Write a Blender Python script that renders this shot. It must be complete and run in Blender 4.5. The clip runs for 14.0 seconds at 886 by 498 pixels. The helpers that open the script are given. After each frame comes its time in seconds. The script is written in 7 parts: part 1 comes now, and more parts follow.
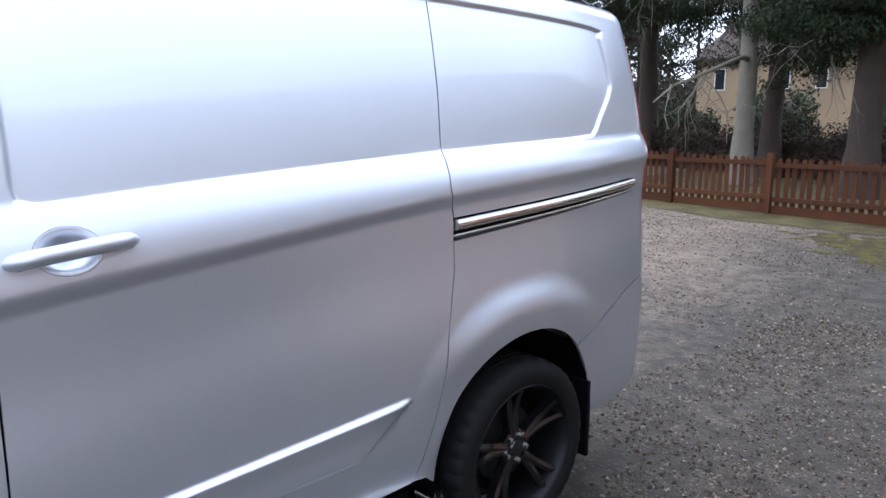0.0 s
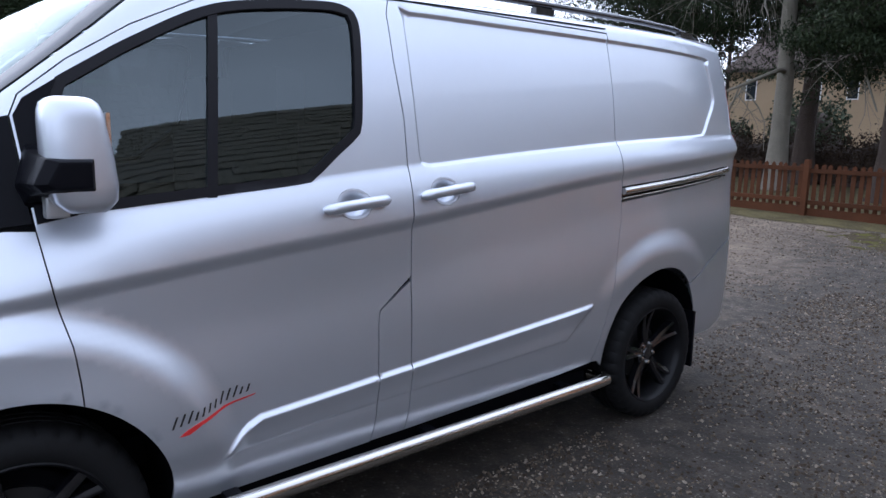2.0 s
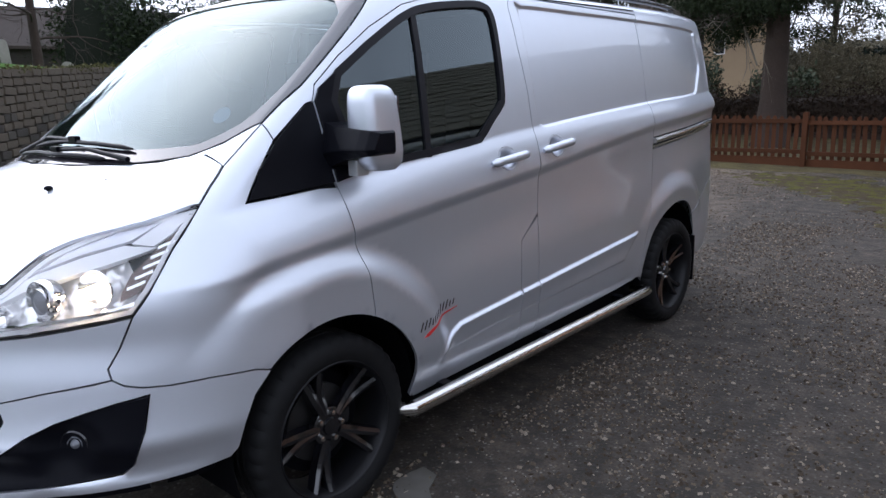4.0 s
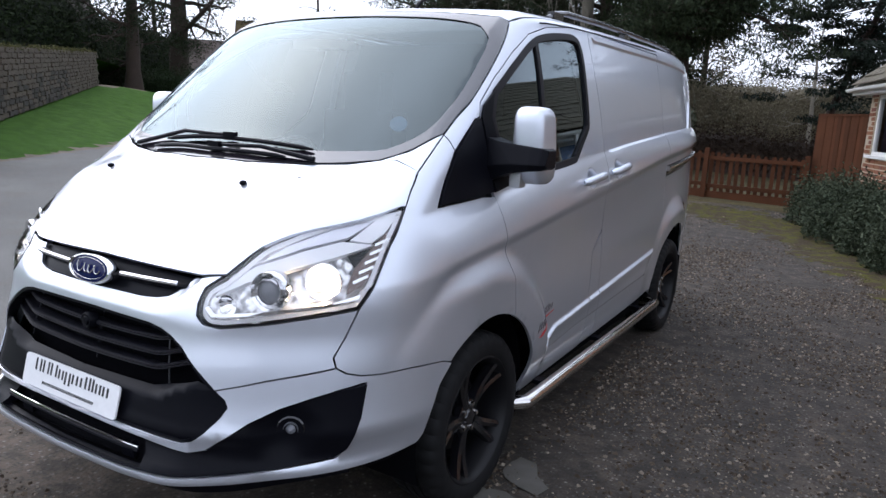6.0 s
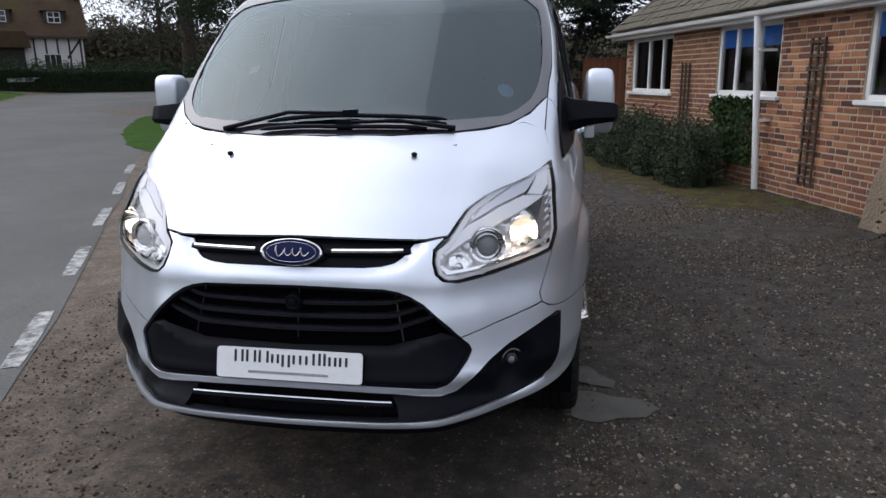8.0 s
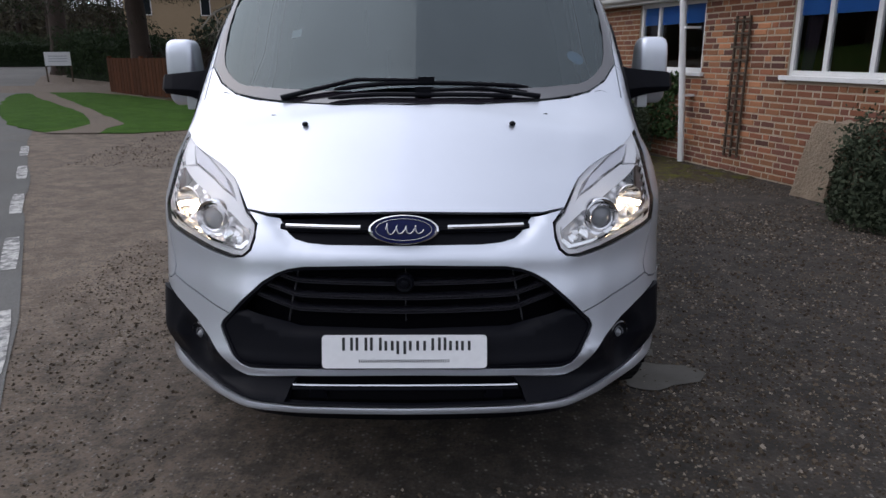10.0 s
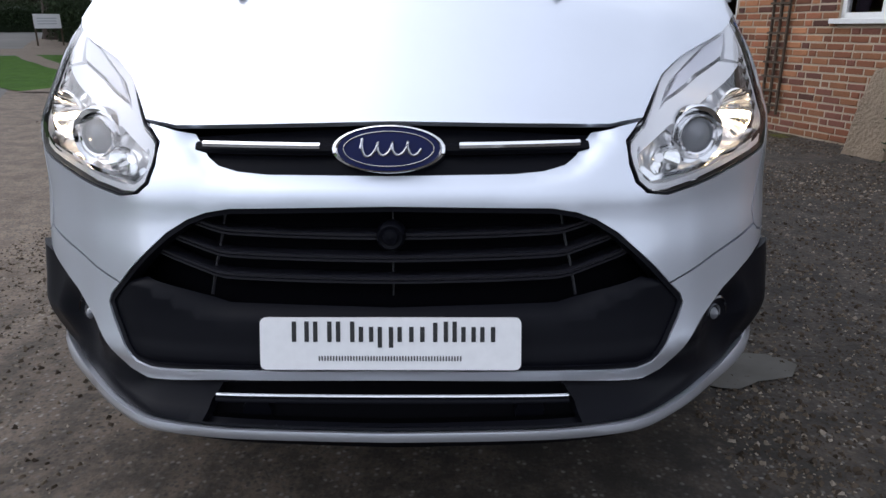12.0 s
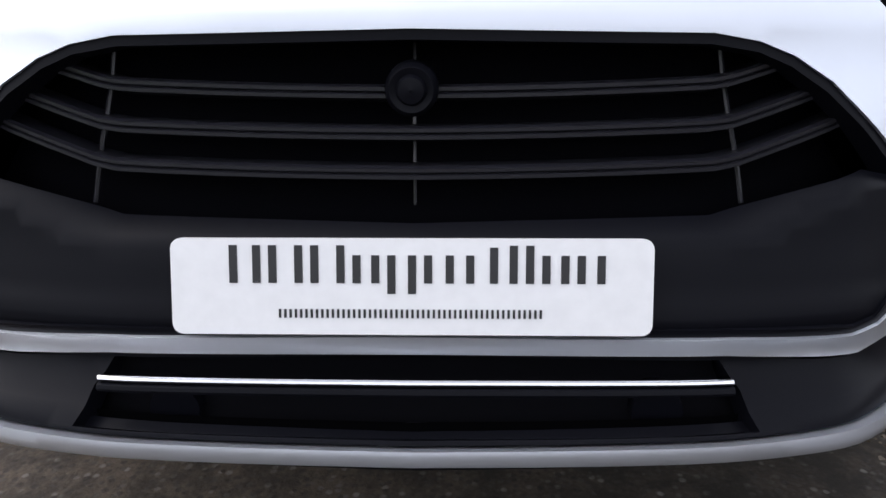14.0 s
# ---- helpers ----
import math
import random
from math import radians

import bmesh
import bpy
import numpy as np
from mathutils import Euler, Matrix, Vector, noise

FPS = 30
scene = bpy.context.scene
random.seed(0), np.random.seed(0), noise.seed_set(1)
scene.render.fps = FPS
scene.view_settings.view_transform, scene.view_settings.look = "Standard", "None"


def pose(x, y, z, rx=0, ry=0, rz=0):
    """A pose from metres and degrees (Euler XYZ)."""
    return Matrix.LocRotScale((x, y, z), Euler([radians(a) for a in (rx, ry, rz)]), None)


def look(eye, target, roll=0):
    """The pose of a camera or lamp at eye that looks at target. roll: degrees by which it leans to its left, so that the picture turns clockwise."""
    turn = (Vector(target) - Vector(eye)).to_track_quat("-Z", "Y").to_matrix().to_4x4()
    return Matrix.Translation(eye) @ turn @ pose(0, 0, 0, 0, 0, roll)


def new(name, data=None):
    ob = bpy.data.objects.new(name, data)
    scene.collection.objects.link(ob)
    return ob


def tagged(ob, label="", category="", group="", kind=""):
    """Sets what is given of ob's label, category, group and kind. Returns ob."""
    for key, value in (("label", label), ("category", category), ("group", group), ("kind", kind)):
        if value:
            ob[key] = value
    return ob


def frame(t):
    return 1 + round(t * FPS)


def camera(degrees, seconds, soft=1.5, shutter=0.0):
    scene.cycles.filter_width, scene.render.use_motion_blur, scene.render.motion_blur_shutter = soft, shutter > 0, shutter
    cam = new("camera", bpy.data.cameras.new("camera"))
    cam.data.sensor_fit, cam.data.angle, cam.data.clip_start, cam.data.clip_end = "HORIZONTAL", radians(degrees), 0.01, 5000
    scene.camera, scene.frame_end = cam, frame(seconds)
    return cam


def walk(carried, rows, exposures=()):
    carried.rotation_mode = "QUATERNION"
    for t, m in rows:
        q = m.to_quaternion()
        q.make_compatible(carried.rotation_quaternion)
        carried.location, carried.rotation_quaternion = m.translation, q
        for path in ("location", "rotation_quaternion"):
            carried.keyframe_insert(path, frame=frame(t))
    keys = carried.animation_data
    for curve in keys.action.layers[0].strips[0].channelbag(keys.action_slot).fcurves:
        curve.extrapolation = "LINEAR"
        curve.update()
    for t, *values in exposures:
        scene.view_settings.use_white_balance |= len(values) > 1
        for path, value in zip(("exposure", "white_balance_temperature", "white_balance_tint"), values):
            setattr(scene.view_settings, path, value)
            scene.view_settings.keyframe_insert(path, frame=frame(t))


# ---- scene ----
cam = camera(65.0, 14.0)
PATH = [
    (0, (2.583, 2.1, 1.515), (1.1, 3.398, 1.176), 0.1),
    (0.5, (2.805, 1.807, 1.494), (1.238, 3.021, 1.228), 0.2),
    (1, (2.897, 1.469, 1.498), (1.284, 2.612, 1.196), -0.9),
    (1.5, (2.943, 1.105, 1.486), (1.39, 2.316, 1.136), -0.7),
    (2, (2.987, 0.798, 1.471), (1.465, 2.053, 1.146), 1.0),
    (2.5, (2.99, 0.504, 1.484), (1.43, 1.716, 1.172), 0.2),
    (3, (2.912, 0.185, 1.493), (1.41, 1.467, 1.177), 0.4),
    (3.2, (2.878, 0.047, 1.49), (1.427, 1.374, 1.121), -0.9),
    (5.3, (2.486, -1.017, 1.488), (1.378, 0.595, 1.071), 1.6),
    (5.5, (2.382, -1.072, 1.481), (1.304, 0.563, 1.074), 1.9),
    (6, (2.129, -1.238, 1.503), (1.12, 0.446, 1.123), 2.9),
    (6.3, (1.984, -1.442, 1.495), (1.144, 0.327, 1.091), 2.1),
    (6.5, (1.861, -1.549, 1.515), (1.165, 0.264, 1.035), 1.0),
    (7, (1.527, -1.728, 1.499), (0.85, 0.1, 1.048), -0.6),
    (7.5, (1.226, -1.914, 1.507), (0.679, -0.035, 1.094), 0.1),
    (8, (0.909, -2.091, 1.52), (0.567, -0.18, 1.039), -0.8),
    (8.2, (0.793, -2.113, 1.497), (0.476, -0.184, 1.074), -1.5),
    (10.3, (0.123, -1.999, 1.474), (0.121, -0.085, 0.893), -0.1),
    (10.5, (0.143, -1.891, 1.453), (0.127, 0.013, 0.843), -0.1),
    (11, (0.18, -1.644, 1.4), (0.138, 0.24, 0.735), -0.5),
    (11.5, (0.165, -1.435, 1.3), (0.141, 0.448, 0.637), -0.4),
    (12, (0.125, -1.278, 1.181), (0.096, 0.625, 0.567), -0.3),
    (12.5, (0.109, -1.111, 1.093), (0.078, 0.795, 0.485), 0.0),
    (13, (0.069, -0.958, 0.999), (0.022, 0.951, 0.405), -0.1),
    (13.5, (0.04, -0.827, 0.94), (-0.006, 1.062, 0.285), -0.2),
    (14, (0.052, -0.714, 0.863), (0.006, 1.173, 0.203), -0.3),
]
walk(cam, [(t, look(eye, target, roll)) for t, eye, target, roll in PATH], exposures=[(0, 1.42, 5800, 13), (0.5, 0.98, 5850, 12), (1, 0.76, 5800, 14), (1.5, 0.88, 5780, 14), (2, 0.84, 5700, 14), (2.5, 0.84, 5680, 14), (3, 0.76, 5800, 14), (5.5, 0.74, 6050, 14), (6, 0.70, 6050, 14), (7, 0.54, 6350, 14), (7.5, 0.45, 6350, 14), (8, 0.15, 6250, 13), (10.5, -0.06, 6260, 15), (11.5, 0.14, 6200, 14), (12.5, 0.35, 6150, 12), (13, 0.25, 6300, 13), (14, 0.72, 6550, 14)])
# ---- daylight: bright overcast sky, brighter overhead and towards a veiled sun beyond the lane ----
SUNWAY = Vector((-9.0, 1.5, 9.0)).normalized()
world = bpy.data.worlds.new("sky")
scene.world = world
world.use_nodes = True
nt = world.node_tree
sky = nt.nodes.new("ShaderNodeTexSky")
sky.sky_type, sky.sun_disc = "NISHITA", False
sky.sun_elevation, sky.sun_rotation = radians(45), radians(279)
sky.air_density, sky.dust_density, sky.ozone_density = 1.0, 4.0, 1.0
where_ = nt.nodes.new("ShaderNodeTexCoord")
split = nt.nodes.new("ShaderNodeSeparateXYZ")
nt.links.new(where_.outputs["Generated"], split.inputs[0])


def sky_math(how, a, b, clamp=False):
    n = nt.nodes.new("ShaderNodeMath")
    n.operation, n.use_clamp = how, clamp
    for v, i in ((a, 0), (b, 1)):
        if isinstance(v, (int, float)):
            n.inputs[i].default_value = v
        else:
            nt.links.new(v, n.inputs[i])
    return n.outputs[0]


toward = nt.nodes.new("ShaderNodeVectorMath")
toward.operation = "DOT_PRODUCT"
toward.inputs[1].default_value = SUNWAY
nt.links.new(where_.outputs["Generated"], toward.inputs[0])
veil = sky_math("POWER", sky_math("MAXIMUM", toward.outputs["Value"], 0.0), 2.0)
height = sky_math("MAXIMUM", split.outputs["Z"], 0.0)
bright = sky_math("ADD", sky_math("ADD", sky_math("MULTIPLY", height, -0.20), 0.90), sky_math("MULTIPLY", veil, 0.75))
billow = nt.nodes.new("ShaderNodeTexNoise")             # soft broken cloud
billow.inputs["Scale"].default_value, billow.inputs["Detail"].default_value = 2.2, 4.0
nt.links.new(where_.outputs["Generated"], billow.inputs["Vector"])
bright = sky_math("MULTIPLY", bright, sky_math("ADD", billow.outputs["Fac"], 0.5))
cloud = nt.nodes.new("ShaderNodeVectorMath")
cloud.operation = "SCALE"
cloud.inputs[0].default_value = (7.2, 7.6, 8.3)
nt.links.new(bright, cloud.inputs["Scale"])
blend = nt.nodes.new("ShaderNodeMix")
blend.data_type = "RGBA"
blend.inputs[0].default_value = 0.82
nt.links.new(sky.outputs[0], blend.inputs[6])
nt.links.new(cloud.outputs[0], blend.inputs[7])
nt.links.new(blend.outputs[2], nt.nodes["Background"].inputs[0])
nt.nodes["Background"].inputs[1].default_value = 0.15
sun_data = bpy.data.lights.new("sun", "SUN")
sun_data.energy, sun_data.angle, sun_data.color = 0.5, radians(85), (1.0, 0.96, 0.9)
sun = new("sun", sun_data)
sun.matrix_world = look(SUNWAY * 20, (0, 0, 0))

# ---- materials ----
def material(name, color, rough=0.5, metal=0.0, coat=0.0, spec=0.5):
    m = bpy.data.materials.new(name)
    m.use_nodes = True
    b = m.node_tree.nodes["Principled BSDF"]
    b.inputs["Base Color"].default_value = (*color, 1)
    b.inputs["Roughness"].default_value = rough
    b.inputs["Metallic"].default_value = metal
    b.inputs["Coat Weight"].default_value = coat
    b.inputs["Coat Roughness"].default_value = 0.07
    b.inputs["Specular IOR Level"].default_value = spec
    return m


def node(m, kind, **values):
    n = m.node_tree.nodes.new(kind)
    for key, value in values.items():
        n.inputs[key].default_value = value
    return n


def link(m, a, b):
    m.node_tree.links.new(a, b)


def coords(m, scale=(1, 1, 1)):
    """World-size coordinates."""
    g = node(m, "ShaderNodeNewGeometry")
    k = node(m, "ShaderNodeMapping")
    k.inputs["Scale"].default_value = scale
    link(m, g.outputs["Position"], k.inputs["Vector"])
    return k.outputs["Vector"]


def noise_of(m, vec, scale, detail=4.0, rough=0.55):
    n = node(m, "ShaderNodeTexNoise", Scale=scale, Detail=detail, Roughness=rough)
    link(m, vec, n.inputs["Vector"])
    return n.outputs["Fac"]


def ramp_of(m, fac, stops):
    r = node(m, "ShaderNodeValToRGB")
    e = r.color_ramp.elements
    while len(e) < len(stops):
        e.new(0.5)
    for k, (p, c) in zip(e, stops):
        k.position, k.color = p, (*c, 1)
    link(m, fac, r.inputs["Fac"])
    return r.outputs["Color"]


def mixed(m, fac, a, b, how="MIX"):
    x = node(m, "ShaderNodeMix")
    x.data_type, x.blend_type = "RGBA", how
    for v, i in ((fac, 0), (a, 6), (b, 7)):
        if isinstance(v, (int, float)):
            x.inputs[i].default_value = v
        elif isinstance(v, tuple):
            x.inputs[i].default_value = (*v, 1)
        else:
            link(m, v, x.inputs[i])
    return x.outputs[2]


def shade(m, color=None, rough=None, bump=None, strength=0.3, distance=0.01):
    b = m.node_tree.nodes["Principled BSDF"]
    if color is not None:
        link(m, color, b.inputs["Base Color"])
    if rough is not None:
        link(m, rough, b.inputs["Roughness"])
    if bump is not None:
        k = node(m, "ShaderNodeBump", Strength=strength, Distance=distance)
        link(m, bump, k.inputs["Height"])
        link(m, k.outputs["Normal"], b.inputs["Normal"])
    return m


def span(m, fac, lo, hi):
    r = node(m, "ShaderNodeMapRange")
    r.inputs["To Min"].default_value, r.inputs["To Max"].default_value = lo, hi
    link(m, fac, r.inputs["Value"])
    return r.outputs["Result"]


def grained(name, color, dark, rough=0.6, scale=6.0, fine=60.0, bump=0.2, metal=0.0, distance=0.004, piece=0.0, coat=0.0):
    """Two scales of variation, a fine relief, and a shift from piece to piece."""
    m = material(name, color, rough, metal, coat)
    v = coords(m)
    a, b = noise_of(m, v, scale), noise_of(m, v, fine, 3.0)
    c = mixed(m, a, dark, color)
    c = mixed(m, span(m, b, 0.0, 0.5), c, tuple(0.75 * x for x in dark))
    if piece:
        o = node(m, "ShaderNodeObjectInfo")
        h = node(m, "ShaderNodeHueSaturation")
        link(m, c, h.inputs["Color"])
        link(m, span(m, o.outputs["Random"], 1 - piece, 1 + piece), h.inputs["Value"])
        c = h.outputs["Color"]
    return shade(m, c, span(m, b, rough - 0.12, min(1, rough + 0.15)), b, bump, distance)


def paint(name, color):
    """Metallic car paint under clear lacquer, with a thin film of road dust low down and in patches."""
    m = material(name, color, 0.40, 0.82, 1.0)
    m.node_tree.nodes["Principled BSDF"].inputs["Coat Roughness"].default_value = 0.02
    v = coords(m)
    big, fine = noise_of(m, v, 1.6, 2.0), noise_of(m, v, 14.0, 3.0)
    c = mixed(m, span(m, big, 0.0, 0.10), color, (0.42, 0.40, 0.37))
    c = mixed(m, span(m, fine, 0.0, 0.05), c, (0.30, 0.28, 0.26))
    shade(m, c)
    return m


def glass(name, tint, gloss=(1, 1, 1), index=1.55):
    """Thin pane: clear by its tint, mirror-like by Fresnel."""
    m = bpy.data.materials.new(name)
    m.use_nodes = True
    t = m.node_tree
    t.nodes.remove(t.nodes["Principled BSDF"])
    out = t.nodes["Material Output"]
    a, b, f, x = node(m, "ShaderNodeBsdfTransparent"), node(m, "ShaderNodeBsdfGlossy"), node(m, "ShaderNodeFresnel"), node(m, "ShaderNodeMixShader")
    a.inputs["Color"].default_value = (*tint, 1)
    b.inputs["Roughness"].default_value = 0.02
    b.inputs["Color"].default_value = (*gloss, 1)
    f.inputs["IOR"].default_value = index
    link(m, f.outputs[0], x.inputs[0])
    link(m, a.outputs[0], x.inputs[1])
    link(m, b.outputs[0], x.inputs[2])
    link(m, x.outputs[0], out.inputs["Surface"])
    return m


def glow(name, color, strength):
    m = material(name, (0.8, 0.8, 0.8), 0.3)
    b = m.node_tree.nodes["Principled BSDF"]
    b.inputs["Emission Color"].default_value = (*color, 1)
    b.inputs["Emission Strength"].default_value = strength
    return m


SILVER = paint("silver_metallic_paint", (0.68, 0.715, 0.785))
BLACK = grained("black_textured_plastic", (0.0055, 0.006, 0.009), (0.0035, 0.0035, 0.0055), 0.34, 4.0, 700.0, 0.06, distance=0.0006)
GLOSSBLACK = material("gloss_black_trim", (0.010, 0.010, 0.013), 0.12, coat=0.4)
SEAL = material("black_rubber_seal", (0.007, 0.0065, 0.009), 0.5, spec=0.2)
# almost black, so shade in gaps, arches and underbody is in the colour
DARK = material("shade_black", (0.003, 0.003, 0.004), 0.9, spec=0.04)
BLACK.node_tree.nodes["Principled BSDF"].inputs["Specular IOR Level"].default_value = 0.08
CHROME = material("bright_chrome", (0.82, 0.82, 0.83), 0.06, 1.0)
STEEL = material("polished_steel_tube", (0.68, 0.66, 0.63), 0.16, 1.0)
TYRE = grained("tyre_rubber", (0.0065, 0.0065, 0.007), (0.004, 0.004, 0.0045), 0.75, 8.0, 240.0, 0.2, distance=0.001)
TYRE.node_tree.nodes["Principled BSDF"].inputs["Specular IOR Level"].default_value = 0.25
RIM = material("black_alloy", (0.006, 0.006, 0.008), 0.22, 0.2, 1.0)
SCREEN = glass("windscreen_glass", (0.26, 0.32, 0.34), (0.84, 0.97, 1.0), 1.78)
SCREENBAND = material("printed_screen_band", (0.014, 0.012, 0.016), 0.06)
SCREENBAND.node_tree.nodes["Principled BSDF"].inputs["IOR"].default_value = 2.3
TINT = glass("tinted_side_glass", (0.22, 0.27, 0.31), (0.84, 0.96, 1.0), 1.86)
LENS = glass("clear_lamp_lens", (0.98, 0.98, 0.98))
REFLECTOR = material("lamp_reflector", (0.95, 0.95, 0.95), 0.09, 1.0)
LAMPBOWL = material("lamp_bowl", (0.93, 0.92, 0.92), 0.18, 0.62)
SLATBLACK = material("satin_black_slat", (0.012, 0.012, 0.016), 0.30, spec=0.45)
# nearly no colour or gloss: paints the shaded depth behind the slats
GRILLEVOID = material("grille_shade_backing", (0.002, 0.002, 0.003), 0.9, spec=0.03)
LAMPWHITE = material("lamp_white_diffuser", (0.93, 0.93, 0.95), 0.3, 0.0)
LAMPDUSK = material("lamp_dusky_backing", (0.15, 0.11, 0.10), 0.25, 0.3)
LAMPVISOR = material("lamp_grey_visor", (0.80, 0.80, 0.86), 0.22, 0.2)
LAMPLENS = material("projector_glass", (0.13, 0.135, 0.15), 0.08, coat=0.6)
LAMPGREY = material("lamp_inner_grey", (0.45, 0.46, 0.47), 0.35, 0.6)
BULB = glow("lit_bulb", (1.0, 0.74, 0.44), 34.0)
WHITE = grained("white_plate", (0.80, 0.80, 0.80), (0.76, 0.76, 0.77), 0.35, 3.0, 50.0, 0.0)
INK = material("black_print", (0.012, 0.012, 0.013), 0.4)
BADGE = material("blue_badge_enamel", (0.004, 0.007, 0.052), 0.22, 0.0, 0.0, 0.18)
BADGESILVER = material("badge_silver", (0.42, 0.42, 0.47), 0.22, 0.9)
RED = material("red_print", (0.55, 0.03, 0.03), 0.35)
TAIL = material("red_lamp_lens", (0.35, 0.012, 0.012), 0.12, coat=0.5)
RIMDARK = material("black_wheel_barrel", (0.005, 0.005, 0.006), 0.45, 0.0, 0.0, 0.25)
DISC = material("dull_brake_iron", (0.035, 0.034, 0.034), 0.45, 0.6)
CLOTH = grained("grey_seat_cloth", (0.045, 0.046, 0.052), (0.028, 0.028, 0.032), 0.9, 10.0, 300.0, 0.2, distance=0.001)
STICKER = material("pale_blue_sticker", (0.35, 0.52, 0.72), 0.5)

# ---- building kit ----
from mathutils.geometry import delaunay_2d_cdt


def mesh_of(name, verts, faces, mats, normals=None, smooth=True, slots=None):
    me = bpy.data.meshes.new(name)
    me.from_pydata([tuple(v) for v in verts], [], [tuple(f) for f in faces])
    for m in (mats if isinstance(mats, (list, tuple)) else [mats]):
        me.materials.append(m)
    if slots is not None:
        me.polygons.foreach_set("material_index", slots)
    if smooth:
        me.polygons.foreach_set("use_smooth", [True] * len(me.polygons))
    me.update()
    if normals is not None:
        me.normals_split_custom_set_from_vertices([tuple(n) for n in normals])
    return me


def put(name, me, parent=None, label="", m=None):
    ob = new(name, me)
    if parent is not None:
        ob.parent = parent
    if m is not None:
        ob.matrix_basis = m
    return tagged(ob, label) if label else ob


def part(name, bm, mat, parent=None, label="", smooth=False, bevel=0.0):
    """Links a bmesh as one mesh object under a thing or a part."""
    if bevel:
        sharp = [e for e in bm.edges if len(e.link_faces) == 2 and e.calc_face_angle(0) > 0.6]
        bmesh.ops.bevel(bm, geom=sharp, offset=bevel, segments=2, profile=0.7, affect="EDGES", clamp_overlap=True)
    bmesh.ops.recalc_face_normals(bm, faces=bm.faces)
    me = bpy.data.meshes.new(name)
    bm.to_mesh(me)
    bm.free()
    for k in (mat if isinstance(mat, (list, tuple)) else [mat]):
        me.materials.append(k)
    if smooth:
        me.polygons.foreach_set("use_smooth", [True] * len(me.polygons))
        me.set_sharp_from_angle(angle=radians(38))
    return put(name, me, parent, label)


def thing(name, label, category, group="", kind="", at=(0, 0, 0)):
    ob = new(name)
    ob.location = at
    return tagged(ob, label, category, group, kind)


def boxes(*list_of):
    """One bmesh of boxes (x0, x1, y0, y1, z0, z1)."""
    bm = bmesh.new()
    for x0, x1, y0, y1, z0, z1 in list_of:
        v = [bm.verts.new((x, y, z)) for x in (x0, x1) for y in (y0, y1) for z in (z0, z1)]
        for f in ((0, 1, 3, 2), (4, 6, 7, 5), (0, 4, 5, 1), (2, 3, 7, 6), (0, 2, 6, 4), (1, 5, 7, 3)):
            bm.faces.new([v[i] for i in f])
    return bm


def turned(bm, m):
    bmesh.ops.transform(bm, matrix=m, verts=bm.verts)
    return bm


def tube(path, radius, sides=10, cap=True, bm=None):
    """A round bar along a path; radius: a number or one for each point."""
    bm = bm or bmesh.new()
    path = [Vector(p) for p in path]
    rings = []
    up = Vector((0, 0, 1))
    for i, p in enumerate(path):
        d = (path[min(i + 1, len(path) - 1)] - path[max(i - 1, 0)]).normalized()
        a = d.cross(up if abs(d.z) < 0.95 else Vector((1, 0, 0))).normalized()
        b = a.cross(d)
        r = float(radius if isinstance(radius, (int, float)) else radius[i])
        rings.append([bm.verts.new(p + r * (a * math.cos(t) + b * math.sin(t))) for t in np.linspace(0, 2 * math.pi, sides, endpoint=False)])
    for r0, r1 in zip(rings, rings[1:]):
        for i in range(sides):
            bm.faces.new((r0[i], r0[(i + 1) % sides], r1[(i + 1) % sides], r1[i]))
    if cap:
        bm.faces.new(rings[0][::-1])
        bm.faces.new(rings[-1])
    return bm


def spin(profile, steps=32, axis="x", bm=None):
    """A turned body: profile of (along the axis, radius)."""
    bm = bm or bmesh.new()
    rings = []
    for a, r in profile:
        ring = []
        for t in np.linspace(0, 2 * math.pi, steps, endpoint=False):
            c, s = r * math.cos(t), r * math.sin(t)
            ring.append(bm.verts.new({"x": (a, c, s), "y": (c, a, s), "z": (c, s, a)}[axis]))
        rings.append(ring)
    for r0, r1 in zip(rings, rings[1:]):
        for i in range(steps):
            bm.faces.new((r0[i], r0[(i + 1) % steps], r1[(i + 1) % steps], r1[i]))
    return bm


def plate_of(outline, thick, bm=None):
    """A flat plate in the xz plane, from y = 0 to y = thick."""
    bm = bm or bmesh.new()
    a = [bm.verts.new((x, 0, z)) for x, z in outline]
    b = [bm.verts.new((x, thick, z)) for x, z in outline]
    bm.faces.new(a)
    bm.faces.new(b[::-1])
    for i in range(len(a)):
        j = (i + 1) % len(a)
        bm.faces.new((a[i], b[i], b[j], a[j]))
    return bm


def smooth_line(pts, step=0.02, closed=False, sharp=()):
    """A Catmull-Rom line through points, straight at the ones named sharp."""
    p = np.array(pts, float)
    n = len(p)
    out = []
    for i in range(n if closed else n - 1):
        j = (i + 1) % n
        a = p[i - 1] if (closed or i > 0) and i not in sharp else 2 * p[i] - p[j]
        d = p[(j + 1) % n] if (closed or j < n - 1) and j not in sharp else 2 * p[j] - p[i]
        k = max(1, int(np.linalg.norm(p[j] - p[i]) / step))
        for t in np.arange(k) / k:
            out.append(0.5 * (2 * p[i] + (p[j] - a) * t + (2 * a - 5 * p[i] + 4 * p[j] - d) * t * t + (3 * p[i] - a - 3 * p[j] + d) * t ** 3))
    if not closed:
        out.append(p[-1])
    return np.array(out)


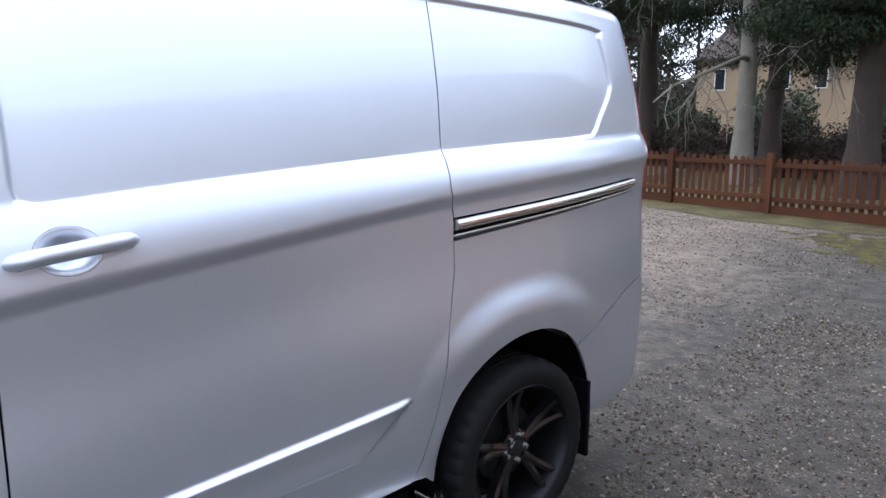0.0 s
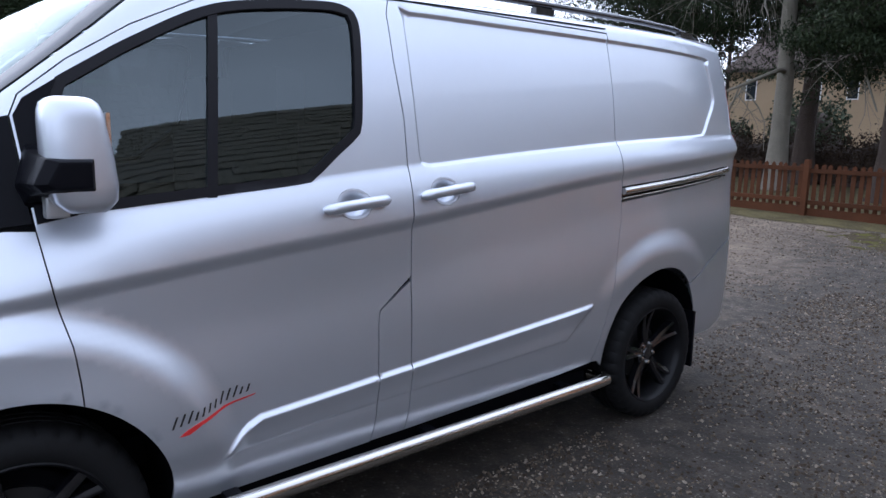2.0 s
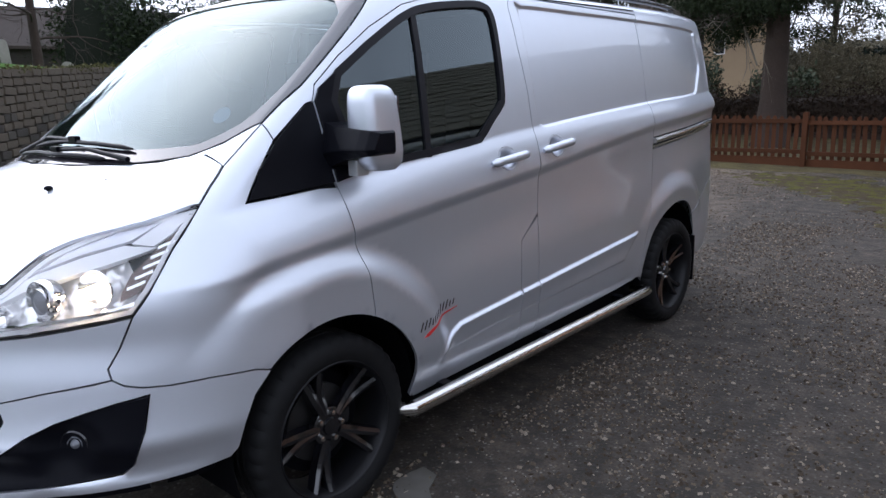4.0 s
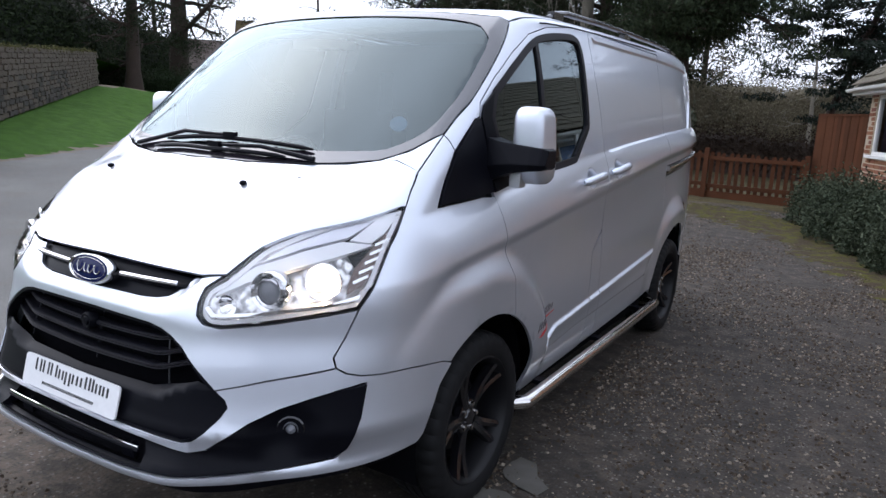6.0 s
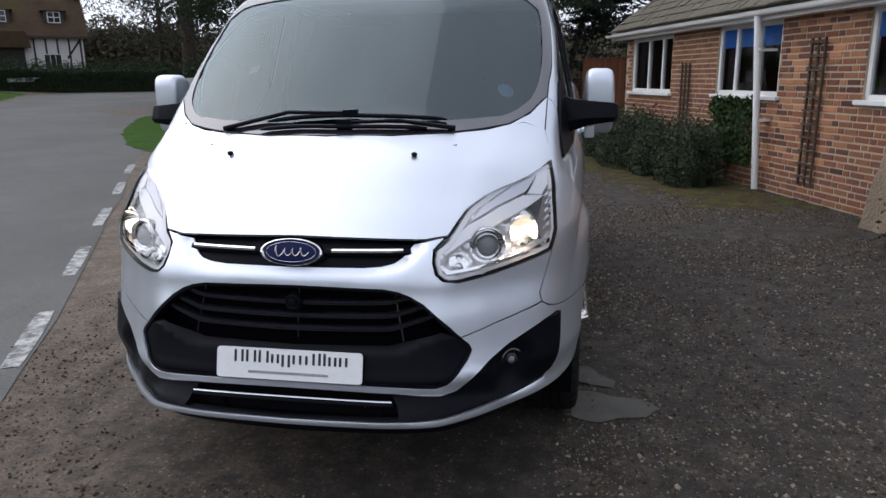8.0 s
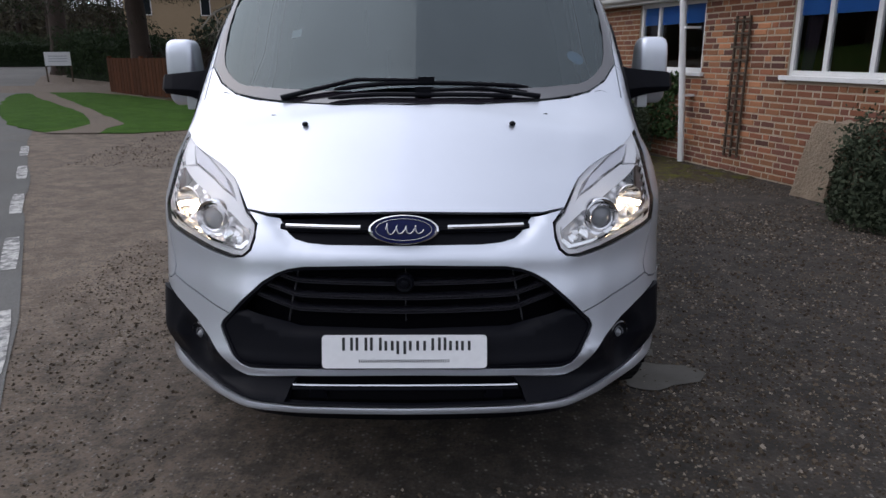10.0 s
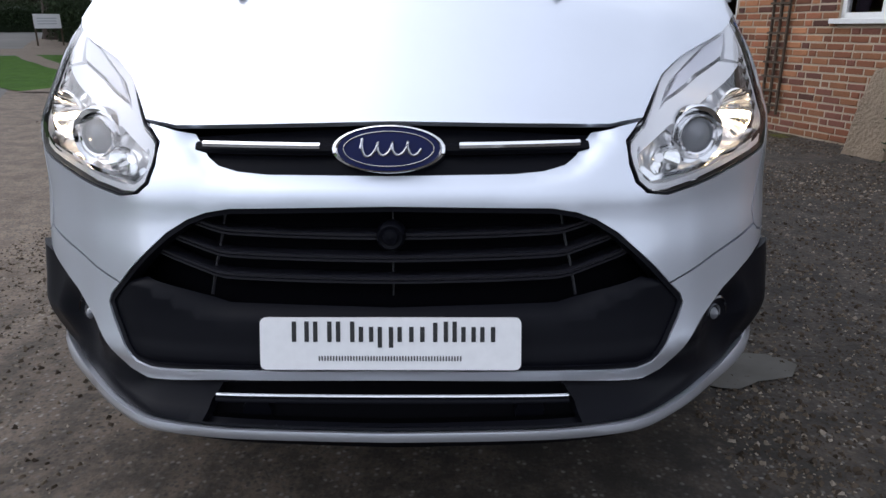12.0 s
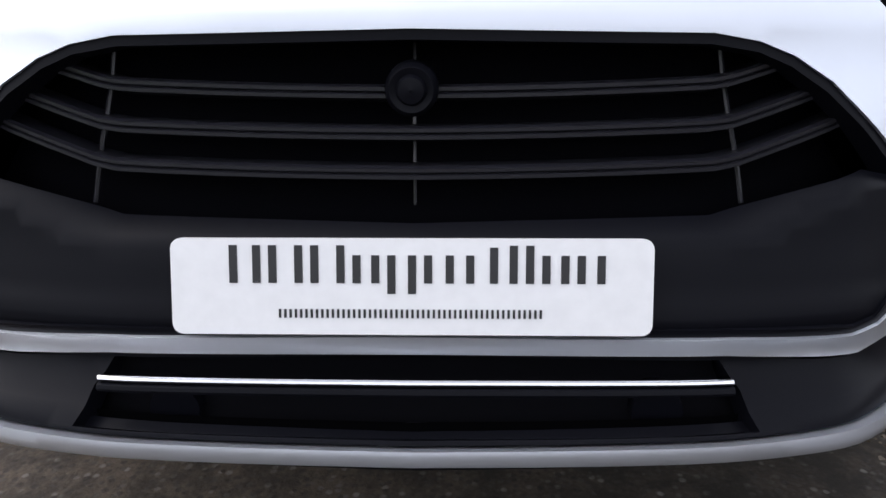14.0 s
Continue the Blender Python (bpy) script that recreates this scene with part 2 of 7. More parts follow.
def dense(pts, step, closed=True):
    p = np.array(pts, float)
    out = []
    for i in range(len(p) if closed else len(p) - 1):
        a, b = p[i], p[(i + 1) % len(p)]
        k = max(1, int(np.ceil(np.linalg.norm(b - a) / step)))
        out += [a + (b - a) * t for t in np.arange(k) / k]
    if not closed:
        out.append(p[-1])
    return np.array(out)


def area_of(p):
    return 0.5 * np.sum(p[:, 0] * np.roll(p[:, 1], -1) - np.roll(p[:, 0], -1) * p[:, 1])


def shrink(pts, d):
    """A closed outline moved inwards by d."""
    p = np.array(pts, float)
    if area_of(p) < 0:
        p = p[::-1]
    e = np.roll(p, -1, 0) - p
    e /= np.maximum(np.linalg.norm(e, axis=1), 1e-9)[:, None]
    n = np.stack([-e[:, 1], e[:, 0]], 1)
    b = n + np.roll(n, 1, 0)
    k = np.maximum((b * n).sum(1), 0.35)
    return p + d * b / k[:, None]


def inside_of(q, poly):
    x, y = q[:, 0], q[:, 1]
    r = np.zeros(len(q), bool)
    for (x0, y0), (x1, y1) in zip(poly, np.roll(poly, -1, 0)):
        if y0 == y1:
            continue
        c = ((y0 > y) != (y1 > y)) & (x < (x1 - x0) * (y - y0) / (y1 - y0) + x0)
        r ^= c
    return r


def gap_to(q, line, closed=True):
    """Distance of points to a polyline."""
    best = np.full(len(q), 1e9)
    ends = np.roll(line, -1, 0) if closed else line[1:]
    for a, b in zip(line, ends):
        e = b - a
        t = np.clip(((q - a) @ e) / max(e @ e, 1e-12), 0, 1)
        best = np.minimum(best, np.linalg.norm(q - a - t[:, None] * e, axis=1))
    return best


AXIS = 1.0       # pole of the front's round projection


def skin(q, domain):
    """Points on the van's skin and their normals: side (y, z), top (x, y) or front (angle, z)."""
    n = len(q)
    if domain == "side":
        s, w, far = np.stack([np.full(n, 1.3), q[:, 0], q[:, 1]], 1), np.tile([-1.0, 0, 0], (n, 1)), 1.25
    elif domain == "top":
        s, w, far = np.stack([q[:, 0], q[:, 1], np.full(n, 2.3)], 1), np.tile([0, 0, -1.0], (n, 1)), 1.6
    elif domain == "rear":
        s, w, far = np.stack([q[:, 0], np.full(n, 5.2), q[:, 1]], 1), np.tile([0, -1.0, 0], (n, 1)), 1.0
    else:
        d = np.stack([np.sin(q[:, 0]), -np.cos(q[:, 0]), np.zeros(n)], 1)
        s, w, far = np.array([0, AXIS, 0]) + d * 1.5 + np.stack([np.zeros(n), np.zeros(n), q[:, 1]], 1), -d, 1.2
    p = meet(s, w, far)
    bad = np.isnan(p[:, 0])
    if bad.any():
        p[bad] = (s + w * far)[bad]
    e = 0.002
    g = np.stack([body(p[:, 0] + e * i, p[:, 1] + e * j, p[:, 2] + e * k) - body(p[:, 0] - e * i, p[:, 1] - e * j, p[:, 2] - e * k) for i, j, k in np.eye(3)], 1)
    return p, g / np.maximum(np.linalg.norm(g, axis=1), 1e-9)[:, None]


def slopes(p, n, q, domain):
    """How the skin's points move with the two coordinates of the domain."""
    z = np.zeros(len(p))
    o = np.ones(len(p))
    cap = lambda a, b: a / np.where(np.abs(b) < 0.05, np.where(b < 0, -0.05, 0.05), b)
    if domain == "side":
        return np.stack([cap(-n[:, 1], n[:, 0]), o, z], 1), np.stack([cap(-n[:, 2], n[:, 0]), z, o], 1)
    if domain == "top":
        return np.stack([o, z, cap(-n[:, 0], n[:, 2])], 1), np.stack([z, o, cap(-n[:, 1], n[:, 2])], 1)
    if domain == "rear":
        return np.stack([o, cap(-n[:, 0], n[:, 1]), z], 1), np.stack([z, cap(-n[:, 2], n[:, 1]), o], 1)
    d = np.stack([np.sin(q[:, 0]), -np.cos(q[:, 0]), z], 1)
    t = np.stack([np.cos(q[:, 0]), np.sin(q[:, 0]), z], 1)
    r = np.hypot(p[:, 0], p[:, 1] - AXIS)
    nd = (n * d).sum(1)
    return d * cap(-r * (n * t).sum(1), nd)[:, None] + t * r[:, None], d * cap(-n[:, 2], nd)[:, None] + np.stack([z, z, o], 1)


def sheet(outline, domain, holes=(), step=0.03, lift=0.0, relief=None, lines=(), gap=0.002, flange=0.014):
    """Vertices, faces and normals of a skin panel with turned-in edges. relief: height over the skin by domain place."""
    rim = dense(shrink(outline, gap), step)
    cuts = [dense(shrink(h, -gap if gap > 0 else 0)[::-1], step) for h in holes]
    lo, hi = rim.min(0), rim.max(0)
    gx, gy = np.meshgrid(np.arange(lo[0] + step / 2, hi[0], step), np.arange(lo[1] + step / 2, hi[1], step))
    gx[1::2] += step / 2
    q = np.stack([gx.ravel(), gy.ravel()], 1)
    q = q[inside_of(q, rim) & (gap_to(q, rim) > 0.45 * step)]
    for c in cuts:
        q = q[~inside_of(q, c) & (gap_to(q, c) > 0.45 * step)]
    extra = []
    for l in lines:
        l = dense(l, step * 0.7, False)
        ok = inside_of(l, rim) & (gap_to(l, rim) > 0.004)
        for c in cuts:
            ok &= ~inside_of(l, c) & (gap_to(l, c) > 0.004)
        extra.append((l, ok))
    ties = []
    if extra:
        joined = []
        for l, ok in extra:
            number = np.cumsum(ok) - 1 + len(joined)
            ties += [(number[i], number[i + 1]) for i in range(len(l) - 1) if ok[i] and ok[i + 1]]
            joined += list(l[ok])
        extra = [np.array(joined).reshape(-1, 2)]
        e = np.concatenate(extra)
        if len(e):
            keep = np.ones(len(q), bool)
            for i in range(0, len(e), 200):
                keep &= (np.linalg.norm(q[:, None] - e[None, i:i + 200], axis=2) > 0.35 * step).all(1)
            q = np.concatenate([e, q[keep]])
    loops, pts, edges = [rim, *cuts], [], []
    for l in loops:
        k = len(pts)
        pts += list(l)
        edges += [(k + i, k + (i + 1) % len(l)) for i in range(len(l))]
    edges += [(len(pts) + i, len(pts) + j) for i, j in ties]
    pts += list(q)
    vs, _, fs, _, _, _ = delaunay_2d_cdt([Vector(p) for p in pts], edges, [], 0, 1e-6)
    vs = np.array([tuple(v) for v in vs])
    tri = np.array([f for f in fs if len(f) == 3])
    mid = vs[tri].mean(1)
    ok = inside_of(mid, rim)
    for c in cuts:
        ok &= ~inside_of(mid, c)
    tri = tri[ok]
    p, n = skin(vs, domain)
    u, v = slopes(p, n, vs, domain)
    h = np.full(len(vs), lift)
    if relief is not None:
        e = 0.0025
        h = h + relief(vs)
        hu = (relief(vs + [e, 0]) - relief(vs - [e, 0])) / (2 * e)
        hv = (relief(vs + [0, e]) - relief(vs - [0, e])) / (2 * e)
        m = np.cross(u + n * hu[:, None], v + n * hv[:, None])
        m /= np.maximum(np.linalg.norm(m, axis=1), 1e-9)[:, None]
        m *= np.sign((m * n).sum(1))[:, None]
    else:
        m = n
    p = p + n * h[:, None]
    a, b, c = p[tri[:, 0]], p[tri[:, 1]], p[tri[:, 2]]
    flip = (np.cross(b - a, c - a) * m[tri[:, 0]]).sum(1) < 0
    tri[flip] = tri[flip][:, ::-1]
    verts, faces, normals = list(p), [tuple(t) for t in tri], list(m)
    if flange:
        count = {}
        for t in faces:
            for i in range(3):
                key = (t[i], t[(i + 1) % 3])
                count[key] = count.get(key, 0) + 1
        outer = [k for k in count if (k[1], k[0]) not in count]
        base = {}
        for i, j in outer:
            w = p[j] - p[i]
            out = np.cross(w, m[i])
            out /= max(np.linalg.norm(out), 1e-9)
            k = len(verts)
            verts += [p[i] - m[i] * 0.0015, p[j] - m[j] * 0.0015, p[j] - m[j] * flange, p[i] - m[i] * flange]
            verts[k], verts[k + 1] = p[i], p[j]
            normals += [out] * 4
            faces.append((k + 1, k, k + 3, k + 2))
    return np.array(verts), faces, np.array(normals)


def panel(name, mat, parent, outline, domain, label="", both=True, sides=(1,), **more):
    """A skin panel as a part; sides: 1 the near side, -1 its mirror image."""
    v, f, n = sheet(outline, domain, **more)
    made = []
    for s in sides:
        vv, nn = v * [s, 1, 1], n * [s, 1, 1]
        ff = f if s > 0 else [t[::-1] for t in f]
        made.append(put(name, mesh_of(name, vv, ff, mat, nn), parent, label))
    return made[0] if len(made) == 1 else made


def mirrored(half):
    """A closed outline from its half, which runs from the middle to the middle on the plus side."""
    h = np.array(half, float)
    back = h[::-1] * [-1, 1]
    back = back[np.abs(back[:, 0]) > 1e-6]
    return np.concatenate([h, back])


def fr(x, z):
    """Front domain from x and z."""
    return (math.atan2(x, AXIS - float(nose(np.array(abs(x)), np.array(z)))), z)


def fs(y, z):
    """Front domain from a place on the side."""
    p = skin(np.array([[y, z]]), "side")[0][0]
    return (math.atan2(p[0], AXIS - p[1]), z)


def up_of(pts, domain):
    """Top domain from points of another domain."""
    return skin(np.array(pts, float), domain)[0][:, :2]


def spot(domain, a, b, lift=0.0):
    p, n = skin(np.array([[a, b]], float), domain)
    return Vector(p[0] + n[0] * lift), Vector(n[0])

# ---- the van's outer form ----
import functools


def lerp(v, table):
    a = np.array(table)
    return np.interp(v, a[:, 0], a[:, 1])


@functools.lru_cache(maxsize=None)
def knots(table):
    a = np.array(table, float)
    x, y = a[:, 0], a[:, 1]
    h = np.diff(x)
    s = np.diff(y) / h
    m = np.zeros(len(x))
    m[0], m[-1] = s[0], s[-1]
    for i in range(1, len(x) - 1):
        m[i] = 0 if s[i - 1] * s[i] <= 0 else 2 * s[i - 1] * s[i] / (s[i - 1] + s[i])
    return x, y, h, m


def soft(v, table):
    """Smooth curve through a table (monotone cubic)."""
    x, y, h, m = knots(table)
    v = np.asarray(v, float)
    i = np.clip(np.searchsorted(x, v) - 1, 0, len(h) - 1)
    t = (np.clip(v, x[0], x[-1]) - x[i]) / h[i]
    out = (1 + 2 * t) * (1 - t) ** 2 * y[i] + t * (1 - t) ** 2 * h[i] * m[i] + t * t * (3 - 2 * t) * y[i + 1] + t * t * (t - 1) * h[i] * m[i + 1]
    return out + np.where(v < x[0], (v - x[0]) * m[0], 0) + np.where(v > x[-1], (v - x[-1]) * m[-1], 0)


def smax(a, b, k):
    h = np.maximum(k - np.abs(a - b), 0)
    return np.maximum(a, b) + h * h / (4 * k)


def ramp(v, a, b):
    t = np.clip((v - a) / (b - a), 0, 1)
    return t * t * (3 - 2 * t)


WHEELS = (1.02, 3.91)          # hubs along the van
HUB = 0.345


def crease(y):
    return soft(y, ((0.3, 0.94), (1.0, 1.03), (1.6, 1.10), (2.25, 1.165), (2.75, 1.225), (3.5, 1.31), (4.7, 1.40)))


def shoulder(y):
    return soft(y, ((0.3, 1.12), (1.0, 1.20), (2.2, 1.345), (3.5, 1.44), (4.7, 1.50)))


def flank(y, z):
    """Half width of the body side."""
    zc, zt = crease(y), shoulder(y)
    low = soft(z, ((0.2, 0.90), (0.34, 0.955), (0.45, 0.975), (0.6, 0.986), (0.85, 0.990), (1.3, 0.985)))
    hollow = 0.012 * np.exp(-((z - zc + 0.20) / 0.15) ** 2)
    band = 1.000 - 0.040 * np.clip((z - zc) / (zt - zc), -1, 1) ** 2 - 0.012 * (z - zc) / (zt - zc)
    up = soft(z - zt, ((-0.1, 0.966), (0.0, 0.948), (0.2, 0.909), (0.4, 0.862), (0.55, 0.815), (0.70, 0.755)))
    x = np.where(z < zc, low - hollow, 0)
    blend = ramp(z, zc - 0.045, zc + 0.012)
    x = (low - hollow) * (1 - blend) + np.where(z > zt, up, band) * blend
    front = 1 - ramp(y, 0.3, 1.5)
    x = x - 0.06 * front * ramp(z, zc - 0.05, zt + 0.1) - 0.03 * front
    x = x - 0.085 * np.clip((y - 3.8) / 1.0, 0, 1.1) ** 2 * (1.25 - 0.08 * ramp(z, 1.2, 2.0))
    for i, c in enumerate(WHEELS):
        r = np.hypot(y - c, z - HUB - 0.03)
        flare = (0.050, 0.038)[i] * (1 - ramp(r, 0.52, 0.645)) * ramp(z, (0.3, 0.60)[i], (0.55, 0.95)[i])
        x = x + flare
    return x


def bow(x):
    return soft(x, ((0.0, 0.0), (0.3, 0.008), (0.49, 0.034), (0.62, 0.103), (0.72, 0.185), (0.80, 0.258), (0.85, 0.315), (0.89, 0.378), (0.93, 0.47), (0.97, 0.60), (1.0, 0.74)))


def nose(x, z):
    """Front face: y as a function of x and z."""
    y0 = soft(z, ((0.20, 0.02), (0.36, -0.055), (0.395, -0.085), (0.42, -0.078), (0.445, -0.045), (0.486, -0.017), (0.524, -0.028), (0.57, -0.014), (0.62, 0.0), (0.72, 0.02), (0.83, 0.046), (0.90, 0.050), (0.965, 0.068), (1.0, 0.10), (1.2, 0.30)))
    y0 = y0 + 0.045 * ramp(x, 0.45, 0.85) * (1 - ramp(z, 0.42, 0.50))
    return y0 + bow(x) + 0.05 * x * x * (1 - ramp(z, 0.38, 0.50))


def bonnet(x, y):
    yy = np.minimum(y - 0.25 * x * x, 0.9)
    return soft(yy, ((0.06, 0.94), (0.10, 0.985), (0.118, 1.006), (0.2, 1.10), (0.36, 1.258), (0.49, 1.308), (0.62, 1.345), (0.9, 1.41))) - (0.02 + 0.11 * ramp(yy, 0.10, 0.42)) * x * x


def screen(x, y, z):
    yy = y - 0.26 * x * x - 0.06 * x ** 6
    return (z - (1.30 + 0.85 * (yy - 0.55))) / 1.31


def roof(x, y):
    return soft(y, ((1.2, 1.905), (1.45, 1.965), (2.0, 2.00), (3.0, 2.025), (4.2, 2.04), (4.9, 2.03))) - 0.035 * x * x


def tail(x, z):
    return soft(z, ((0.2, 4.86), (0.45, 4.90), (0.8, 4.905), (1.0, 4.89), (1.5, 4.88), (2.0, 4.80))) - 0.10 * np.abs(x) ** 3


def body(x, y, z):
    """Negative inside the van's outer skin."""
    ax = np.abs(x)
    side = ax - flank(y, z)
    front = (nose(ax, z) - y) * 0.8
    rear = y - tail(ax, z)
    top = -smax(-(z - bonnet(ax, y)) * 0.85, -smax(screen(ax, y, z), z - roof(ax, y), 0.10), 0.05)
    f = smax(side, front, 0.04)
    f = smax(f, rear, 0.12)
    return smax(f, top, 0.055)


def meet(start, way, far, steps=48):
    """Where rays that come from outside first enter the skin. start, way: arrays (n, 3)."""
    d = far * np.arange(steps + 1) / steps
    p = (start[:, None] + way[:, None] * d[None, :, None]).reshape(-1, 3)
    f = body(p[:, 0], p[:, 1], p[:, 2]).reshape(len(start), -1)
    hit = f < 0
    k = np.where(hit.any(1), hit.argmax(1), 0)
    i = np.arange(len(start))
    hi, lo = d[k], d[np.maximum(k - 1, 0)]
    for _ in range(16):
        mid = (lo + hi) / 2
        p = start + way * mid[:, None]
        ins = body(p[:, 0], p[:, 1], p[:, 2]) < 0
        hi, lo = np.where(ins, mid, hi), np.where(ins, lo, mid)
    return np.where((k > 0)[:, None], start + way * hi[:, None], np.nan)

# ---- the van: skin panels over one smooth body ----
van = thing("panel_van", "silver metallic panel van with black alloy wheels, parked on gravel", "van")
BOTH = (1, -1)


def plate_loft(half, y0, y1):
    """An upright plate across the van, from its half outline."""
    ring = [(x, z) for x, z in half] + [(-x, z) for x, z in half[::-1]]
    return turned(plate_of(ring, y1 - y0), Matrix.Translation((0, y0, 0)))


def arc(c, r, a0, a1, n=18, cz=0.37):
    """Part of a wheel arch in the side domain; angles from the rear, upwards."""
    return [(c + r * math.cos(radians(a)), cz + r * math.sin(radians(a))) for a in np.linspace(a0, a1, n)]


ARCH_F, ARCH_R = (1.02, 0.400), (3.90, 0.415)
DOOR_F = [(1.118, 1.205), (1.128, 1.12), (1.139, 1.046), (1.158, 0.96), (1.171, 0.901), (1.182, 0.80), (1.186, 0.734)]
B_LINE = [(2.322, 1.958), (2.300, 1.90), (2.297, 1.733), (2.312, 1.527), (2.306, 1.322), (2.300, 1.186), (2.306, 0.972)]
B_LOW = [(2.302, 0.63), (2.294, 0.352)]
FLAP = [(2.306, 0.955), (2.165, 0.846), (2.157, 0.80), (2.156, 0.64), (2.140, 0.349)]
DOOR_TOP = [(1.098, 1.402), (1.088, 1.50), (1.112, 1.556), (1.233, 1.655), (1.408, 1.766), (1.604, 1.861), (1.812, 1.915), (2.097, 1.948), (2.322, 1.958)]
SLIDE_R = [(3.562, 1.985), (3.560, 1.889), (3.549, 1.638), (3.527, 1.40), (3.522, 1.33), (3.548, 1.24), (3.556, 1.082), (3.476, 0.623), (3.42, 0.47), (3.385, 0.405)]
EAVES = [(1.470, 1.895), (1.60, 1.928), (1.80, 1.953), (2.10, 1.972), (2.50, 1.984), (3.20, 1.996), (3.562, 2.000), (4.20, 2.004), (4.72, 1.990), (4.78, 1.972)]
PILLAR = [(0.905, 1.432), (0.985, 1.495), (1.068, 1.552), (1.19, 1.652), (1.317, 1.757), (1.40, 1.83), (1.470, 1.895)]
WINDOW = [(1.205, 1.602), (1.309, 1.668), (1.399, 1.723), (1.595, 1.826), (1.75, 1.873), (1.996, 1.905), (2.12, 1.905), (2.168, 1.86), (2.155, 1.70), (2.128, 1.503), (2.10, 1.455), (2.021, 1.395), (1.93, 1.325), (1.86, 1.305), (1.387, 1.262), (1.222, 1.245), (1.178, 1.42), (1.16, 1.50)]
window_line = smooth_line(WINDOW, 0.02, True, sharp=(0, 14, 15, 17))
inner_window = smooth_line(shrink(WINDOW, 0.026), 0.02, True, sharp=(0, 2, 3, 17))
pane_line = smooth_line(shrink(WINDOW, 0.012), 0.03, True)
RECESS = [(2.365, 1.395), (2.372, 1.364), (2.41, 1.353), (2.812, 1.388), (3.553, 1.443), (4.25, 1.483), (4.345, 1.50), (4.40, 1.555), (4.50, 1.66), (4.512, 1.72), (4.475, 1.88), (4.44, 1.915), (3.617, 1.925), (2.911, 1.922), (2.41, 1.918), (2.372, 1.89)]
recess_line = smooth_line(RECESS, 0.02, True)


def side_relief(q):
    """Pressed shapes of the flank: the upper hollow field, the sill moulding, arch lips and the roof-side ditch."""
    y, z = q[:, 0], q[:, 1]
    d = gap_to(q, recess_line)
    d = np.where(inside_of(q, recess_line), d, -d)
    h = -0.011 * ramp(d, -0.004, 0.012)
    top = lerp(y, ((1.56, 0.470), (1.60, 0.505), (1.66, 0.555), (1.70, 0.575), (3.36, 0.702)))
    low = lerp(y, ((1.55, 0.470), (1.97, 0.505), (3.18, 0.562), (3.36, 0.69)))
    below = top - z
    fall = np.clip((z - low) / np.maximum(top - low, 0.02), 0, 1)
    h = h + ramp(below, -0.002, 0.017) * (0.006 + 0.013 * fall) * ramp(z - low, -0.012, 0.004) * ((y > 1.55) & (y < 3.365))
    h = h + 0.010 * ramp(below, 0.05, 0.14) * ((y > 1.2) & (y < 3.5)) * ramp(z, 0.34, 0.46) * ramp(y, 1.35, 1.6) * (1 - ramp(y, 3.15, 3.36)) * (1 - fall)
    for (c, r), f in ((ARCH_F, 0.006), (ARCH_R, 0.006)):
        e = np.hypot(y - c, z - 0.37)
        h = h - f * (1 - ramp(e, r + 0.002, r + 0.018))
    return h


LEDGE = np.array([(1.56, 0.470), (1.60, 0.505), (1.66, 0.555), (1.70, 0.575), (3.36, 0.702)])
LEDGE_AWAY = np.array([(0.7, -0.7), (0.7, -0.72), (0.66, -0.75), (0.3, -0.95), (0.07, -1.0)])
moulding = [LEDGE + LEDGE_AWAY * k for k in (-0.005, 0.0, 0.006, 0.012, 0.018, 0.026)] + [np.array([(1.57, 0.470 + k), (1.97, 0.505 + k), (3.18, 0.562 + k), (3.34, 0.68 + k)]) for k in (-0.012, -0.004, 0.004)]
field = [np.vstack([l, l[:1]]) for l in (smooth_line(shrink(RECESS, k), 0.02, True) for k in (0.013, 0.008, 0.004, 0.0, -0.005))]
def run(f, shift):
    ys = np.linspace(0.4, 4.85, 180)
    return np.stack([ys, f(ys) + shift], 1)


field = field + [run(crease, k) for k in (-0.065, -0.045, -0.03, -0.017, -0.005, 0.012, 0.03)] + [run(shoulder, k) for k in (-0.012, 0.0, 0.012)]
more = dict(domain="side", relief=side_relief, step=0.022)

# front wing: lamp edge, bonnet line, pillar joint, sail, door line, arch
LAMP_REAR = [(0.320, 0.762), (0.354, 0.82), (0.390, 0.907), (0.448, 0.982), (0.530, 1.083), (0.600, 1.155), (0.640, 1.196)]
WING_TOP = [(0.640, 1.196), (0.690, 1.245), (0.724, 1.276), (0.752, 1.305), (0.80, 1.345), (0.86, 1.395), (0.905, 1.432)]
arch_front = arc(*ARCH_F, 65.5, 130, 22)
BUMPER_TOP = [(0.700, 0.680), (0.56, 0.690), (0.455, 0.692), (0.385, 0.699), (0.346, 0.711), (0.322, 0.730)]
arch_front = [p for p in arch_front if p[0] > 0.765 or p[1] > 0.665]
wing = LAMP_REAR + WING_TOP[1:] + [(0.916, 1.376), (0.848, 1.290), (0.776, 1.188), (0.90, 1.196), (1.05, 1.208)] + DOOR_F + arch_front + [(0.752, 0.665)] + BUMPER_TOP
panel("front_wing", SILVER, van, wing, sides=BOTH, lines=field[5:], **more)
panel("door_pillar", SILVER, van, PILLAR + EAVES[1:] + [(4.77, 1.95), (4.3, 1.962), (3.562, 1.958), (2.9, 1.958)] + DOOR_TOP[::-1][:-1] + [(1.060, 1.492), (0.918, 1.378)], domain="side", step=0.022, sides=BOTH)

CUPS = {"front": (2.06, 1.232), "slide": (2.455, 1.262)}


def cup_line(c):
    return np.array([(c[0] + 0.066 * math.cos(a), c[1] + 0.050 * math.sin(a)) for a in np.linspace(0, 6.283, 28, endpoint=False)])


